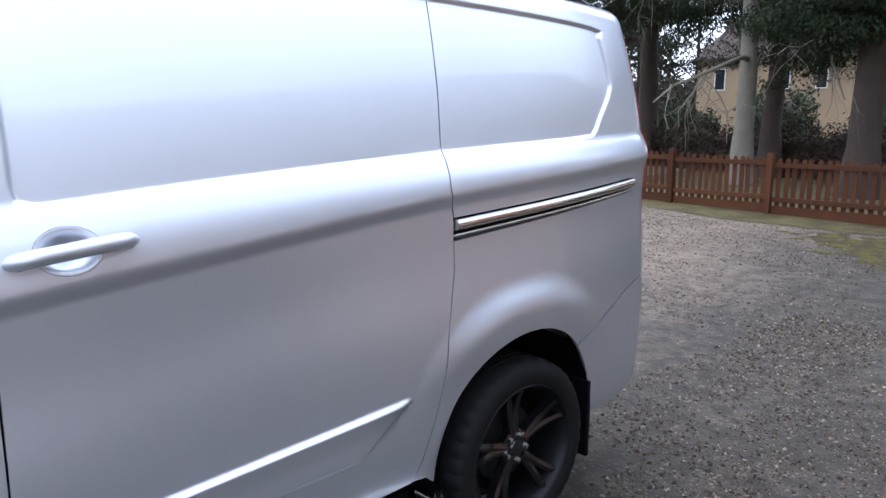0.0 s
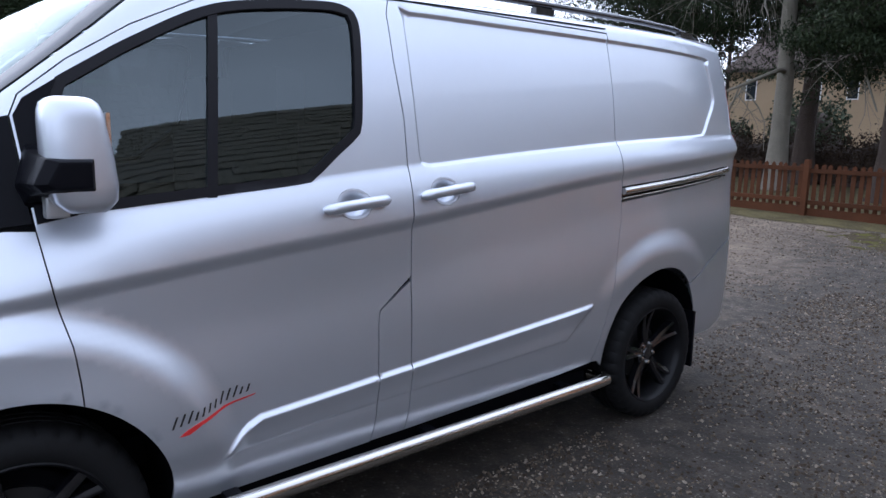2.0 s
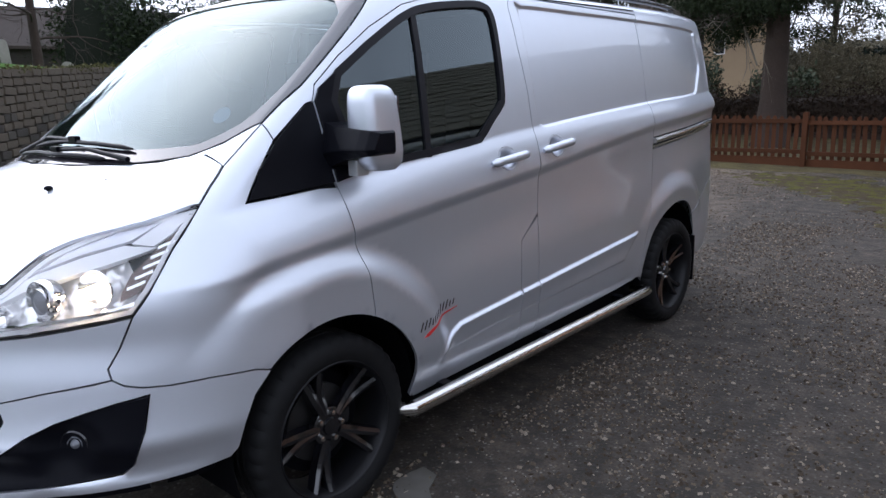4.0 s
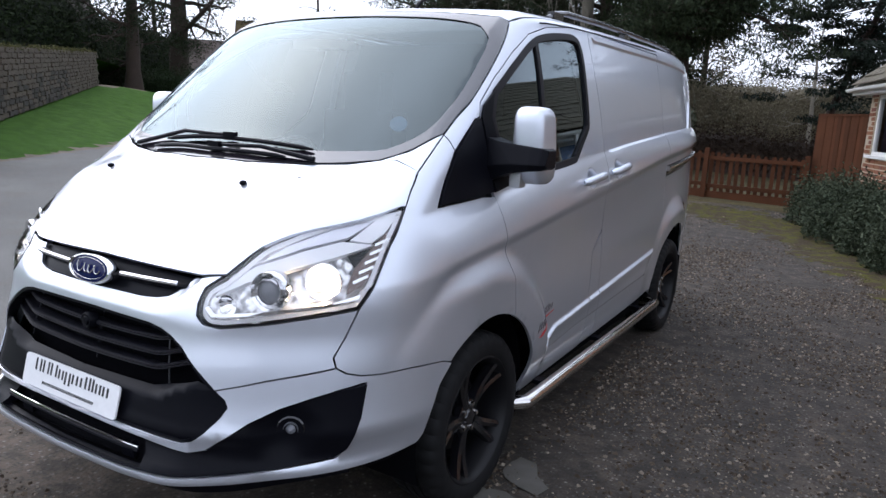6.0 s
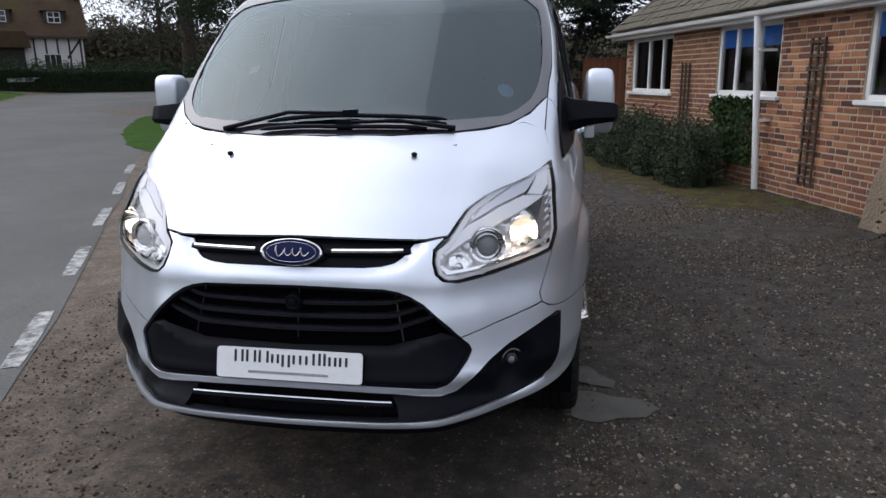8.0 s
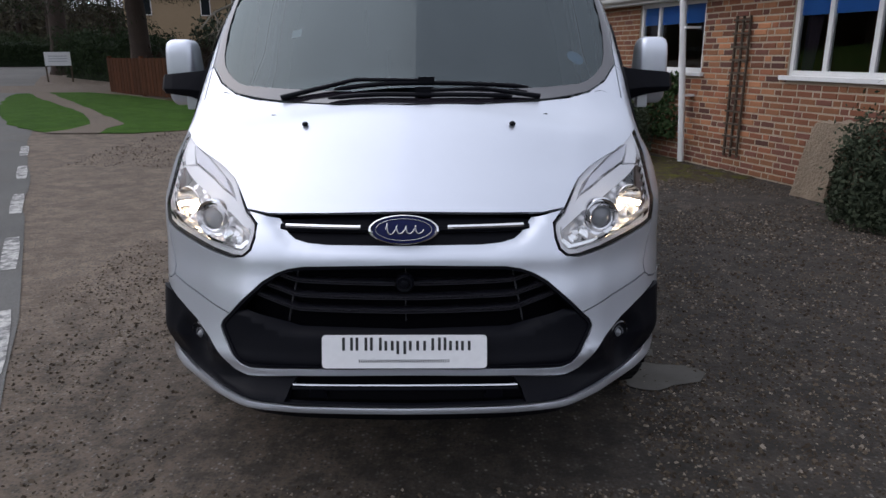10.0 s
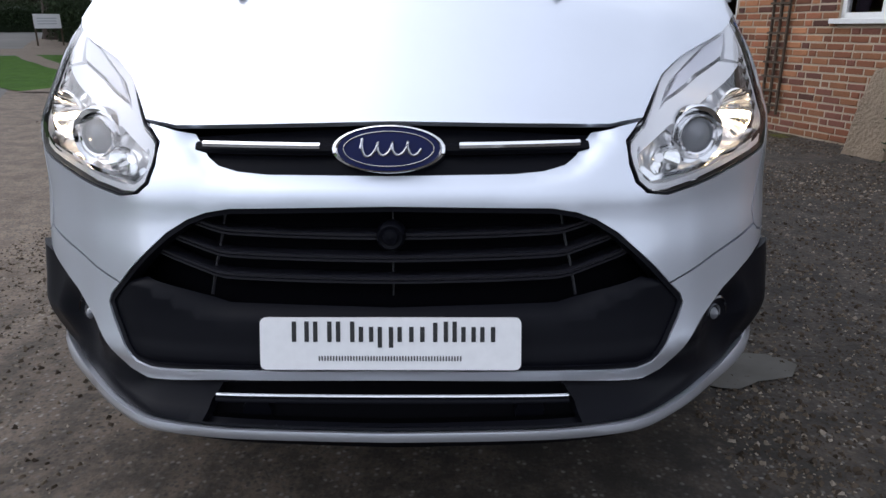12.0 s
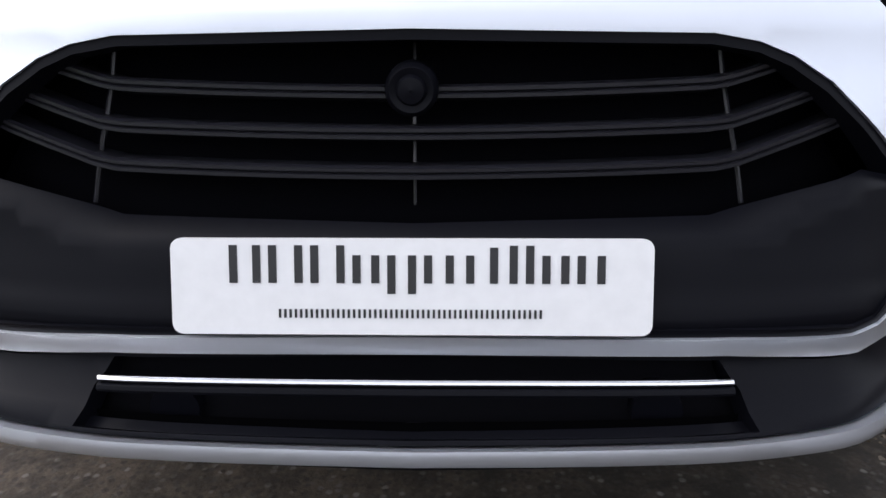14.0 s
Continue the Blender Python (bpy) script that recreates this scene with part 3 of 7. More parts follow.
# front door
door_line = DOOR_F + [p for p in arc(*ARCH_F, 64, -6, 24) if p[0] > 1.19] + [(1.425, 0.318), (1.545, 0.324), (2.140, 0.346)] + FLAP[::-1][1:] + B_LINE[::-1][1:] + DOOR_TOP[::-1][1:]
for s in BOTH:
    door = panel("front_door", SILVER, van, door_line, holes=[window_line] + ([cup_line(CUPS["front"])] if s > 0 else []), sides=(s,), lines=moulding + field[5:], **more)
    panel("window_seal", SEAL, door, window_line, "side", holes=[inner_window], step=0.02, lift=0.004, gap=-0.003, sides=(s,))
    panel("window_pane", TINT, door, pane_line, "side", step=0.03, lift=-0.008, flange=0, sides=(s,)).visible_shadow = False
    bar = smooth_line([(1.657, 1.845), (1.625, 1.62), (1.583, 1.27)], 0.03)
    panel("window_divider", SEAL, door, np.concatenate([bar + [-0.017, 0], bar[::-1] + [0.017, 0]]), "side", step=0.02, lift=0.001, sides=(s,))
    panel("mirror_sail", BLACK, door, [(1.094, 1.500), (1.120, 1.545), (1.205, 1.602), (1.160, 1.50), (1.178, 1.42), (1.222, 1.238), (1.122, 1.218), (1.104, 1.402)], "side", step=0.02, lift=0.010, sides=(s,))
    panel("wing_sail", BLACK, van, [(0.782, 1.192), (0.848, 1.285), (0.918, 1.372), (1.056, 1.490), (1.086, 1.497), (1.096, 1.402), (1.114, 1.220), (1.05, 1.214), (0.90, 1.200)], "side", "black plastic corner sail", step=0.02, lift=0.010, sides=(s,))
    if s > 0:
        near_door = door
panel("fuel_flap", SILVER, van, FLAP[1:] + B_LOW[::-1] + [(2.304, 0.94)], label="fuel filler flap", lines=moulding, **more)

# sliding door and rear quarter
slide = B_LINE + B_LOW + [(2.90, 0.375), (3.385, 0.402)] + SLIDE_R[::-1][1:-1] + [(3.560, 1.955), (2.9, 1.955)]
slider = panel("sliding_door", SILVER, van, slide, holes=[cup_line(CUPS["slide"])], lines=moulding + field, **more)
panel("load_side", SILVER, van, B_LINE + B_LOW + [(2.90, 0.375), (3.385, 0.402)] + SLIDE_R[::-1][1:-1] + [(3.560, 1.955), (2.9, 1.955)], "side", step=0.06, sides=(-1,))
RAIL = [(3.545, 1.240), (4.62, 1.318), (4.62, 1.262), (3.553, 1.168)]
arch_rear = [p for p in arc(*ARCH_R, 189, 44, 40, cz=0.40) if p[1] > 0.30]
quarter = SLIDE_R + [(3.44, 0.40)] + arch_rear[1:] + [(4.215, 0.706), (4.424, 0.782), (4.60, 0.855), (4.765, 0.90), (4.785, 1.20), (4.78, 1.60), (4.755, 1.955)]
panel("rear_quarter", SILVER, van, quarter, holes=[np.array(RAIL)], lines=field, sides=BOTH, **more)
panel("rear_bumper", SILVER, van, [p for p in arc(*ARCH_R, 43, -4, 12, cz=0.40)] + [(4.312, 0.36), (4.60, 0.35), (4.78, 0.40), (4.79, 0.62), (4.765, 0.893), (4.60, 0.848), (4.424, 0.775), (4.218, 0.698)], sides=BOTH, **more)
for s in BOTH:
    panel("tail_lamp", TAIL, van, [(4.788, 1.02), (4.822, 1.02), (4.820, 1.60), (4.770, 1.90), (4.740, 1.90), (4.770, 1.60), (4.786, 1.2)], "side", "tall red tail lamp", step=0.02, lift=0.003, sides=(s,))
    rail_bed = panel("slide_channel", GLOSSBLACK, van, shrink(np.array(RAIL), -0.004), "side", "door slide channel", step=0.03, lift=-0.016, gap=0.0, sides=(s,))
    path = [spot("side", y, 1.220 + 0.074 * (y - 3.55), 0.006)[0] for y in np.linspace(3.552, 4.615, 14)]
    part("slide_rail", turned(tube(path, 0.017, 10), Matrix.Diagonal((s, 1, 1, 1))), STEEL, rail_bed, "bright steel rail", smooth=True)
    path = [spot("side", y, 1.183 + 0.078 * (y - 3.55), -0.004)[0] for y in np.linspace(3.552, 4.615, 14)]
    part("slide_lip", turned(tube(path, 0.006, 8), Matrix.Diagonal((s, 1, 1, 1))), STEEL, rail_bed, smooth=True)

# roof between the two side lines, and a shallow ribbed field
edge = up_of(EAVES, "side")
roof_line = mirrored([(0.0, 1.372), (0.30, 1.385), (0.55, 1.412), (0.70, 1.438)] + [tuple(p) for p in edge] + [(0.5, 4.81), (0.0, 4.82)])


def roof_relief(q):
    return -0.008 * ramp(np.cos(q[:, 0] * 2 * math.pi / 0.32), 0.55, 0.8) * ramp(q[:, 1], 2.2, 2.4) * (1 - ramp(q[:, 1], 4.4, 4.6)) * (np.abs(q[:, 0]) < 0.66)


panel("roof", SILVER, van, roof_line, "top", step=0.045, relief=roof_relief)
for s in BOTH:
    ditch = [spot("side", y, float(lerp(y, [(a, b - 0.022) for a, b in EAVES])), 0.0015)[0] for y in np.linspace(1.75, 3.56, 30)]
    part("roof_seam", turned(tube(ditch, 0.0035, 6), Matrix.Diagonal((s, 1, 1, 1))), SEAL, van, smooth=True)

# bonnet
LAMP_TOP = [(0.520, 0.182), (0.575, 0.275), (0.625, 0.332), (0.675, 0.383), (0.728, 0.440), (0.775, 0.498), (0.815, 0.565), (0.844, 0.628)]
lamp_rear_top = up_of(WING_TOP, "side")
bonnet_half = [(float(x), 0.119 + 0.292 * float(x) ** 2.6) for x in np.linspace(0, 0.447, 10)] + LAMP_TOP + [tuple(p) for p in lamp_rear_top[0:4]] + [(0.735, 0.742), (0.672, 0.706), (0.594, 0.657), (0.467, 0.594), (0.25, 0.512), (0.0, 0.478)]


def bonnet_relief(q):
    x, y = np.abs(q[:, 0]), q[:, 1]
    return 0.006 * ramp(x, 0.42 + 0.25 * y, 0.52 + 0.25 * y) * ramp(y, 0.15, 0.3)


bonnet_panel = panel("bonnet", SILVER, van, mirrored(bonnet_half), "top", step=0.03, relief=bonnet_relief)
for x in (-0.355, 0.362):
    p, n = spot("top", x, 0.397, 0.006)
    bm = bmesh.new()
    bmesh.ops.create_uvsphere(bm, u_segments=10, v_segments=6, radius=0.5)
    part("washer_jet", turned(bm, Matrix.Translation(p) @ Matrix.Diagonal((0.022, 0.030, 0.018, 1))), BLACK, bonnet_panel, "black washer jet", smooth=True)

# windscreen with its dark border
pillar_top = up_of(PILLAR, "side")
screen_half = [(0.0, 0.486), (0.25, 0.520), (0.467, 0.602), (0.594, 0.665), (0.680, 0.716), (0.763, 0.803), (0.803, 0.873)] + [tuple(p) for p in pillar_top] + [(0.70, 1.432), (0.55, 1.406), (0.30, 1.379), (0.0, 1.366)]
screen_line = smooth_line(mirrored(screen_half), 0.05, True)
panel("windscreen", SCREEN, van, screen_line, "top", "curved laminated windscreen", step=0.05, flange=0, gap=0.001, lift=-0.003).visible_shadow = False
panel("scuttle_corner", SILVER, van, [(0.677, 0.708), (0.760, 0.795), (0.801, 0.866), tuple(pillar_top[0])] + [tuple(p) for p in lamp_rear_top[3:-1][::-1]] + [(0.735, 0.746)], "top", step=0.02, gap=0.0015, sides=BOTH)
inner = mirrored([(0.0, 0.575), (0.25, 0.608), (0.47, 0.672), (0.60, 0.722), (0.680, 0.765), (0.760, 0.873), (0.784, 0.98), (0.790, 1.08), (0.781, 1.20), (0.760, 1.315), (0.70, 1.352), (0.55, 1.345), (0.30, 1.318), (0.0, 1.306)])
panel("screen_border", SCREENBAND, van, screen_line, "top", "black printed screen border", holes=[smooth_line(inner, 0.04, True)], step=0.035, lift=0.001, gap=0.003, flange=0.004)
panel("tax_disc", STICKER, van, [(0.655 + 0.036 * math.cos(a), 0.862 + 0.030 * math.sin(a)) for a in np.linspace(0, 6.283, 20, endpoint=False)], "top", "round pale blue sticker", step=0.02, lift=-0.007, flange=0)
panel("paper_note", WHITE, van, [(-0.50, 0.905), (-0.455, 0.905), (-0.455, 0.945), (-0.50, 0.945)], "top", step=0.02, lift=-0.007, flange=0)

# lamps: lens over a deep bucket
def brim(x, y, drop=0.006):
    """Front domain just under the bonnet's edge."""
    return (math.atan2(x, AXIS - y), float(bonnet(np.array(x), np.array(y))) - drop)


LAMP = [fr(0.502, 0.880), fr(0.497, 0.912), fr(0.504, 0.955), brim(0.518, 0.180)]
lamp_up = [(math.atan2(x, AXIS - y), float(bonnet(np.array(x), np.array(y))) - 0.003) for x, y in LAMP_TOP[1:]]
lamp_side = [fs(y, z) for y, z in LAMP_REAR[::-1][:-2]]
LAMP = LAMP + lamp_up + lamp_side + [fr(0.79, 0.890), fr(0.690, 0.869), fr(0.565, 0.852), fr(0.522, 0.861)]
lamp_line = smooth_line(LAMP, 0.02, True, sharp=(3, 10, 15))


def lamp_lens_relief(q):
    return 0.006 * ramp(gap_to(q, lamp_line), 0.0, 0.03)


for s in BOTH:
    lamp = panel("headlamp", LAMPBOWL, van, shrink(lamp_line, 0.004), "front", "clear headlamp with projector lens, lit", step=0.02, lift=-0.020, gap=0.0, sides=(s,), relief=lambda q: 0.009 * np.sin(q[:, 0] * 75 + 2.0 * np.sin(q[:, 1] * 31)) * np.sin(q[:, 1] * 82) - 0.030 * ramp(gap_to(q, lamp_line), 0.012, 0.05))
    panel("lamp_rim", SEAL, lamp, shrink(lamp_line, 0.0), "front", holes=[shrink(lamp_line, 0.0025)], step=0.014, lift=-0.001, gap=0.0, flange=0.05, sides=(s,))
    panel("lamp_bezel", LAMPWHITE, lamp, shrink(lamp_line, 0.007), "front", holes=[shrink(lamp_line, 0.020)], step=0.02, lift=-0.012, gap=0.0, flange=0.03, sides=(s,))
    panel("lens", LENS, lamp, lamp_line, "front", "clear lens", step=0.02, gap=0.003, flange=0, sides=(s,), relief=lamp_lens_relief).visible_shadow = False
    brow = [fr(0.535, 0.972), fr(0.60, 1.030), (0.80, 1.075), (0.93, 1.105), (1.03, 1.095), (0.93, 1.068), (0.80, 1.036), fr(0.60, 0.985), fr(0.53, 0.940)]
    panel("day_light", LAMPWHITE, lamp, brow, "front", step=0.02, lift=-0.016, gap=0.0, flange=0.02, sides=(s,))
    visor = [fr(0.530, 0.985), brim(0.535, 0.205, 0.020), brim(0.625, 0.325, 0.022), brim(0.728, 0.432, 0.022), brim(0.800, 0.545, 0.024), (0.95, 1.115), (0.80, 1.082), fr(0.60, 1.036)]
    corner = [brim(0.800, 0.548, 0.024), brim(0.838, 0.618, 0.022), (1.10, 1.150), (1.075, 1.128), (1.02, 1.098), (0.955, 1.108)]
    panel("lamp_corner", LAMPWHITE, lamp, corner, "front", "white rear corner of the lamp", step=0.02, lift=-0.012, gap=0.0, flange=0.012, sides=(s,))
    panel("lamp_visor", LAMPVISOR, lamp, visor, "front", "smoky grey lamp visor", step=0.02, lift=-0.013, gap=0.0, flange=0.012, sides=(s,))
    floor_strip = [fr(0.512, 0.905), fr(0.535, 0.880), fr(0.69, 0.893), fr(0.80, 0.912), fs(0.395, 0.935), fs(0.400, 0.950), fr(0.80, 0.922), fr(0.69, 0.903), fr(0.545, 0.891), fr(0.522, 0.912)]
    panel("lower_trim", CHROME, lamp, floor_strip, "front", "chrome lower lamp trim", step=0.02, lift=-0.010, gap=0.0, flange=0.012, sides=(s,))
    flick = [(0.955, 1.03), (1.02, 1.085), (1.085, 1.135), (1.10, 1.12), (1.03, 1.03), (0.97, 0.975), (0.925, 0.950), (0.93, 0.985)]
    panel("indicator", LAMPDUSK, lamp, flick, "front", step=0.02, lift=-0.020, gap=0.0, flange=0.01, sides=(s,))
    for k in range(5):
        a = np.array((0.945 + 0.022 * k, 0.985 + 0.026 * k))
        panel("indicator_fin", REFLECTOR, lamp, [a, a + (0.05, 0.016), a + (0.05, 0.024), a + (0, 0.008)], "front", step=0.02, lift=-0.012, gap=0.0, flange=0.008, sides=(s,))

    def dish(name, at, tilt, profile, mat, label="", s=s):
        bm = spin(profile, 28, "y")
        m = Matrix.Diagonal((s, 1, 1, 1)) @ Matrix.Translation(at) @ Matrix.Rotation(radians(tilt), 4, "Z")
        return part(name, turned(bm, m), mat, lamp, label, smooth=True)

    c = (0.648, 0.235, 0.952)
    dish("projector_ring", c, 14, [(0.035, 0.062), (0.002, 0.066), (-0.008, 0.062), (-0.003, 0.053), (0.010, 0.048), (-0.006, 0.044), (-0.012, 0.041), (-0.010, 0.037), (0.01, 0.035)], CHROME)
    dish("projector_lens", c, 14, [(0.012, 0.038), (-0.004, 0.034), (-0.012, 0.024), (-0.017, 0.011), (-0.0185, 0.0005)], LAMPLENS, "grey glass projector lens")
    c = (0.772, 0.335, 0.985)
    dish("main_reflector", (0.764, 0.344, 0.985), 28, [(0.045, 0.012), (0.030, 0.030), (0.008, 0.046), (-0.004, 0.052), (-0.009, 0.055), (-0.004, 0.057)], REFLECTOR)
    dish("bulb", (0.766, 0.326, 0.985), 28, [(0.03, 0.007), (0.0, 0.008), (-0.012, 0.006), (-0.016, 0.001)], BULB, "lit warm bulb")
    c = (0.560, 0.158, 0.912)
    dish("side_reflector", c, 6, [(0.02, 0.010), (0.010, 0.022), (-0.004, 0.030), (-0.010, 0.033)], REFLECTOR)

# front fascia: upper and lower bumper skins
lamp_low = [fr(0.518, 0.858), fr(0.565, 0.849), fr(0.690, 0.866), fr(0.79, 0.887)]
TRAP_R = [fr(0.575, 0.667), fr(0.540, 0.705), fr(0.498, 0.744), fr(0.455, 0.782), fr(0.410, 0.809), fr(0.370, 0.824), fr(0.32, 0.833), fr(0.0, 0.839)]
SLOT_R = [fr(0.0, 0.905), fr(0.25, 0.908), fr(0.315, 0.914), fr(0.360, 0.925), fr(0.388, 0.942), fr(0.412, 0.966), fr(0.430, 0.984)]
upper_half = SLOT_R + [brim(0.447, 0.155), brim(0.508, 0.178), fr(0.498, 0.955), fr(0.491, 0.912), fr(0.496, 0.879)] + lamp_low + [fs(0.3885, 0.9055), fs(0.3530, 0.82), fs(0.3190, 0.762), fs(0.3212, 0.7303), fr(0.80, 0.721), fr(0.691, 0.697)] + TRAP_R


def front_relief(q):
    """Rolled edges round the grille and a soft crease from its corner."""
    return -0.022 * np.exp(-(gap_to(q, slot_edge, False) / 0.030) ** 2) * (np.abs(q[:, 0]) < 0.6)


slot_edge = np.array([(-a, b) for a, b in SLOT_R[::-1]] + SLOT_R)
panel("front_fascia", SILVER, van, mirrored(upper_half), "front", step=0.022, relief=front_relief, flange=0.03, lines=[np.array(SLOT_R) + [0.0, -0.03], [(-a, b - 0.03) for a, b in SLOT_R]])

LINE = [fr(0.575, 0.667), fr(0.691, 0.696), fr(0.80, 0.719), fs(0.3215, 0.7290), fs(0.346, 0.7098), fs(0.385, 0.6978), fs(0.455, 0.6908), fs(0.56, 0.6888), fs(0.700, 0.6788)]
REAR = [fs(0.750, 0.664), fs(0.690, 0.60), fs(0.650, 0.52), fs(0.628, 0.44), fs(0.60, 0.415)]
LIP = [fs(0.48, 0.405), (0.95, 0.400), (0.80, 0.392), (0.60, 0.388), (0.40, 0.388), (0.0, 0.390)]
TRAP_LOW = [fr(0.0, 0.522), fr(0.36, 0.514), fr(0.46, 0.507), fr(0.504, 0.506), fr(0.535, 0.515), fr(0.568, 0.545), fr(0.60, 0.590), fr(0.612, 0.618), fr(0.604, 0.638)]
low_half = TRAP_LOW + LINE + REAR + LIP
BAND = [fr(0.0, 0.492), fr(0.35, 0.486), fr(0.47, 0.477), fr(0.52, 0.475), fr(0.565, 0.485), fr(0.61, 0.520), fr(0.669, 0.572), fr(0.73, 0.612), fr(0.794, 0.640), (0.90, 0.662), (0.980, 0.675), (0.960, 0.570), (0.922, 0.468), (0.890, 0.440), fr(0.76, 0.428), fr(0.69, 0.420), fr(0.58, 0.415), fr(0.35, 0.412), fr(0.0, 0.412)]
band_line = mirrored(BAND)
bumper = panel("front_bumper", SILVER, van, mirrored(low_half), "front", "silver lower bumper with fog lamp insets", holes=[band_line], step=0.022, flange=0.03)
slot_hole = mirrored([fr(0.0, 0.484), fr(0.352, 0.478), fr(0.372, 0.455), fr(0.385, 0.424), fr(0.0, 0.422)])


def inset_relief(q):
    d = np.hypot((np.abs(q[:, 0]) - 0.752) * 0.95, (q[:, 1] - 0.535) * 1.1)
    corner = np.exp(-((np.abs(q[:, 0]) - 0.965) / 0.075) ** 2)          # stands proud where it turns the corner
    return -0.012 + 0.026 * corner - 0.036 * (1 - ramp(d, 0.015, 0.11))


panel("bumper_inset", BLACK, bumper, band_line, "front", "black textured lower bumper inset", holes=[slot_hole], step=0.018, relief=inset_relief, flange=0.03)
# near-black sheet stands in for the shaded depth of the intake
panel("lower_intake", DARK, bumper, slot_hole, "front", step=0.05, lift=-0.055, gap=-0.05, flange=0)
for z, mat, r, lift in ((0.462, CHROME, 0.0036, 0.008), (0.455, BLACK, 0.0055, 0.002), (0.440, BLACK, 0.008, -0.05)):
    path = [spot("front", a, z - 0.006 * abs(a), lift)[0] for a in np.linspace(-0.338, 0.338, 24)]
    part("intake_bar", tube(path, r, 8), mat, bumper, "thin chrome strip" if mat is CHROME else "", smooth=True)
for x in (-0.27, 0.27):
    p, _ = spot("front", x, 0.452, -0.055)
    part("tow_eye", turned(spin([(-0.02, 0.0), (-0.02, 0.030), (0.02, 0.034)], 16, "y"), Matrix.Translation(p)), BLACK, bumper, smooth=True)
for s in BOTH:
    p, n = spot("front", 0.765 * s, 0.545, -0.046)
    m = Matrix.Translation(p) @ Matrix.Rotation(0.62 * s, 4, "Z")
    fog = part("fog_lamp", turned(spin([(0.03, 0.050), (-0.002, 0.046), (-0.005, 0.041), (0.002, 0.037), (0.014, 0.030), (0.02, 0.001)], 24, "y"), m), GLOSSBLACK, bumper, "round fog lamp", smooth=True)
    part("fog_lens", turned(spin([(0.006, 0.026), (-0.001, 0.023), (0.004, 0.017), (-0.004, 0.012), (-0.008, 0.007), (-0.010, 0.001)], 20, "y"), m), LAMPLENS, fog, smooth=True)
panel("air_dam", BLACK, van, mirrored([(0.0, 0.394), (0.60, 0.392), (0.95, 0.402), (0.95, 0.345), (0.60, 0.312), (0.0, 0.305)]), "front", "black under-bumper air dam", step=0.05, lift=-0.035)

# main grille: shell, slats, ribs, lower black beam
trap = mirrored([fr(0.0, 0.843), fr(0.32, 0.837), fr(0.375, 0.828), fr(0.415, 0.812), fr(0.46, 0.784), fr(0.503, 0.747), fr(0.58, 0.668), fr(0.612, 0.632), fr(0.614, 0.615), fr(0.60, 0.588), fr(0.57, 0.542), fr(0.537, 0.512), fr(0.504, 0.502), fr(0.36, 0.510), fr(0.0, 0.518)])
# sheet close behind the slats, blackened to pass for deep shade
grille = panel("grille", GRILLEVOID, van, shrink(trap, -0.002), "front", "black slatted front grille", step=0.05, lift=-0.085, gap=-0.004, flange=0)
rim_w = shrink(trap, 0.014)
panel("grille_rim", BLACK, grille, trap, "front", holes=[rim_w], step=0.02, lift=-0.004, gap=0.001, flange=0.03)
beam = mirrored([fr(0.0, 0.640), fr(0.34, 0.646), fr(0.40, 0.660), fr(0.52, 0.690), fr(0.568, 0.676), fr(0.606, 0.633), fr(0.606, 0.615), fr(0.592, 0.588), fr(0.564, 0.548), fr(0.532, 0.518), fr(0.502, 0.508), fr(0.36, 0.516), fr(0.0, 0.524)])


def beam_relief(q):
    ridge = 0.632 + 0.06 * ramp(np.abs(q[:, 0]), 0.33, 0.52)
    return -0.008 - 0.045 * np.clip((q[:, 1] - ridge + 0.022) / 0.045, 0, 1) ** 1.3


panel("grille_beam", BLACK, grille, beam, "front", "smooth black grille beam", step=0.018, relief=beam_relief, flange=0.03)


def slat_path(z0, rise, reach):
    k = np.linspace(-1, 1, 41)
    a = k * reach
    z = z0 + 0.008 * np.clip(np.abs(a) / 0.35, 0, 1) ** 2 + np.maximum(np.abs(a) - 0.35, 0) * rise
    return [spot("front", x, y, -0.030)[0] for x, y in zip(a, z)]


for z0, rise, reach in ((0.781, 0.26, 0.425), (0.737, 0.30, 0.478), (0.692, 0.34, 0.520)):
    path = slat_path(z0, rise, reach)
    bm = bmesh.new()
    prof = [(0.006, 0.0075), (0.0, 0.0055), (0.0, 0.0015), (0.004, -0.0005), (0.0, -0.0025), (0.0, -0.0065), (0.045, -0.016), (0.045, 0.004)]
    rows = [[bm.verts.new(p + Vector((0, a, b))) for a, b in prof] for p in path]
    for r0, r1 in zip(rows, rows[1:]):
        for i in range(8):
            bm.faces.new((r0[i], r1[i], r1[(i + 1) % 8], r0[(i + 1) % 8]))
    part("slat", bm, SLATBLACK, grille)
for x in (-0.36, 0.0, 0.36):
    lean = 0.12 * np.sign(x) if abs(x) > 0.3 else 0
    path = [spot("front", x - lean * (z - 0.74) * 0 + lean * (0.80 - z), z, -0.055 if lean else -0.074)[0] for z in np.linspace(0.655, 0.83, 6)]
    part("rib", tube(path, 0.003 if lean else 0.002, 6), SLATBLACK, grille, smooth=True)
p, n = spot("front", 0.0, 0.783, -0.022)
part("sensor", turned(spin([(0.02, 0.030), (-0.006, 0.029), (-0.012, 0.024), (-0.010, 0.017), (-0.016, 0.014), (-0.018, 0.001)], 28, "y"), Matrix.Translation(p)), BLACK, grille, "round black sensor", smooth=True)

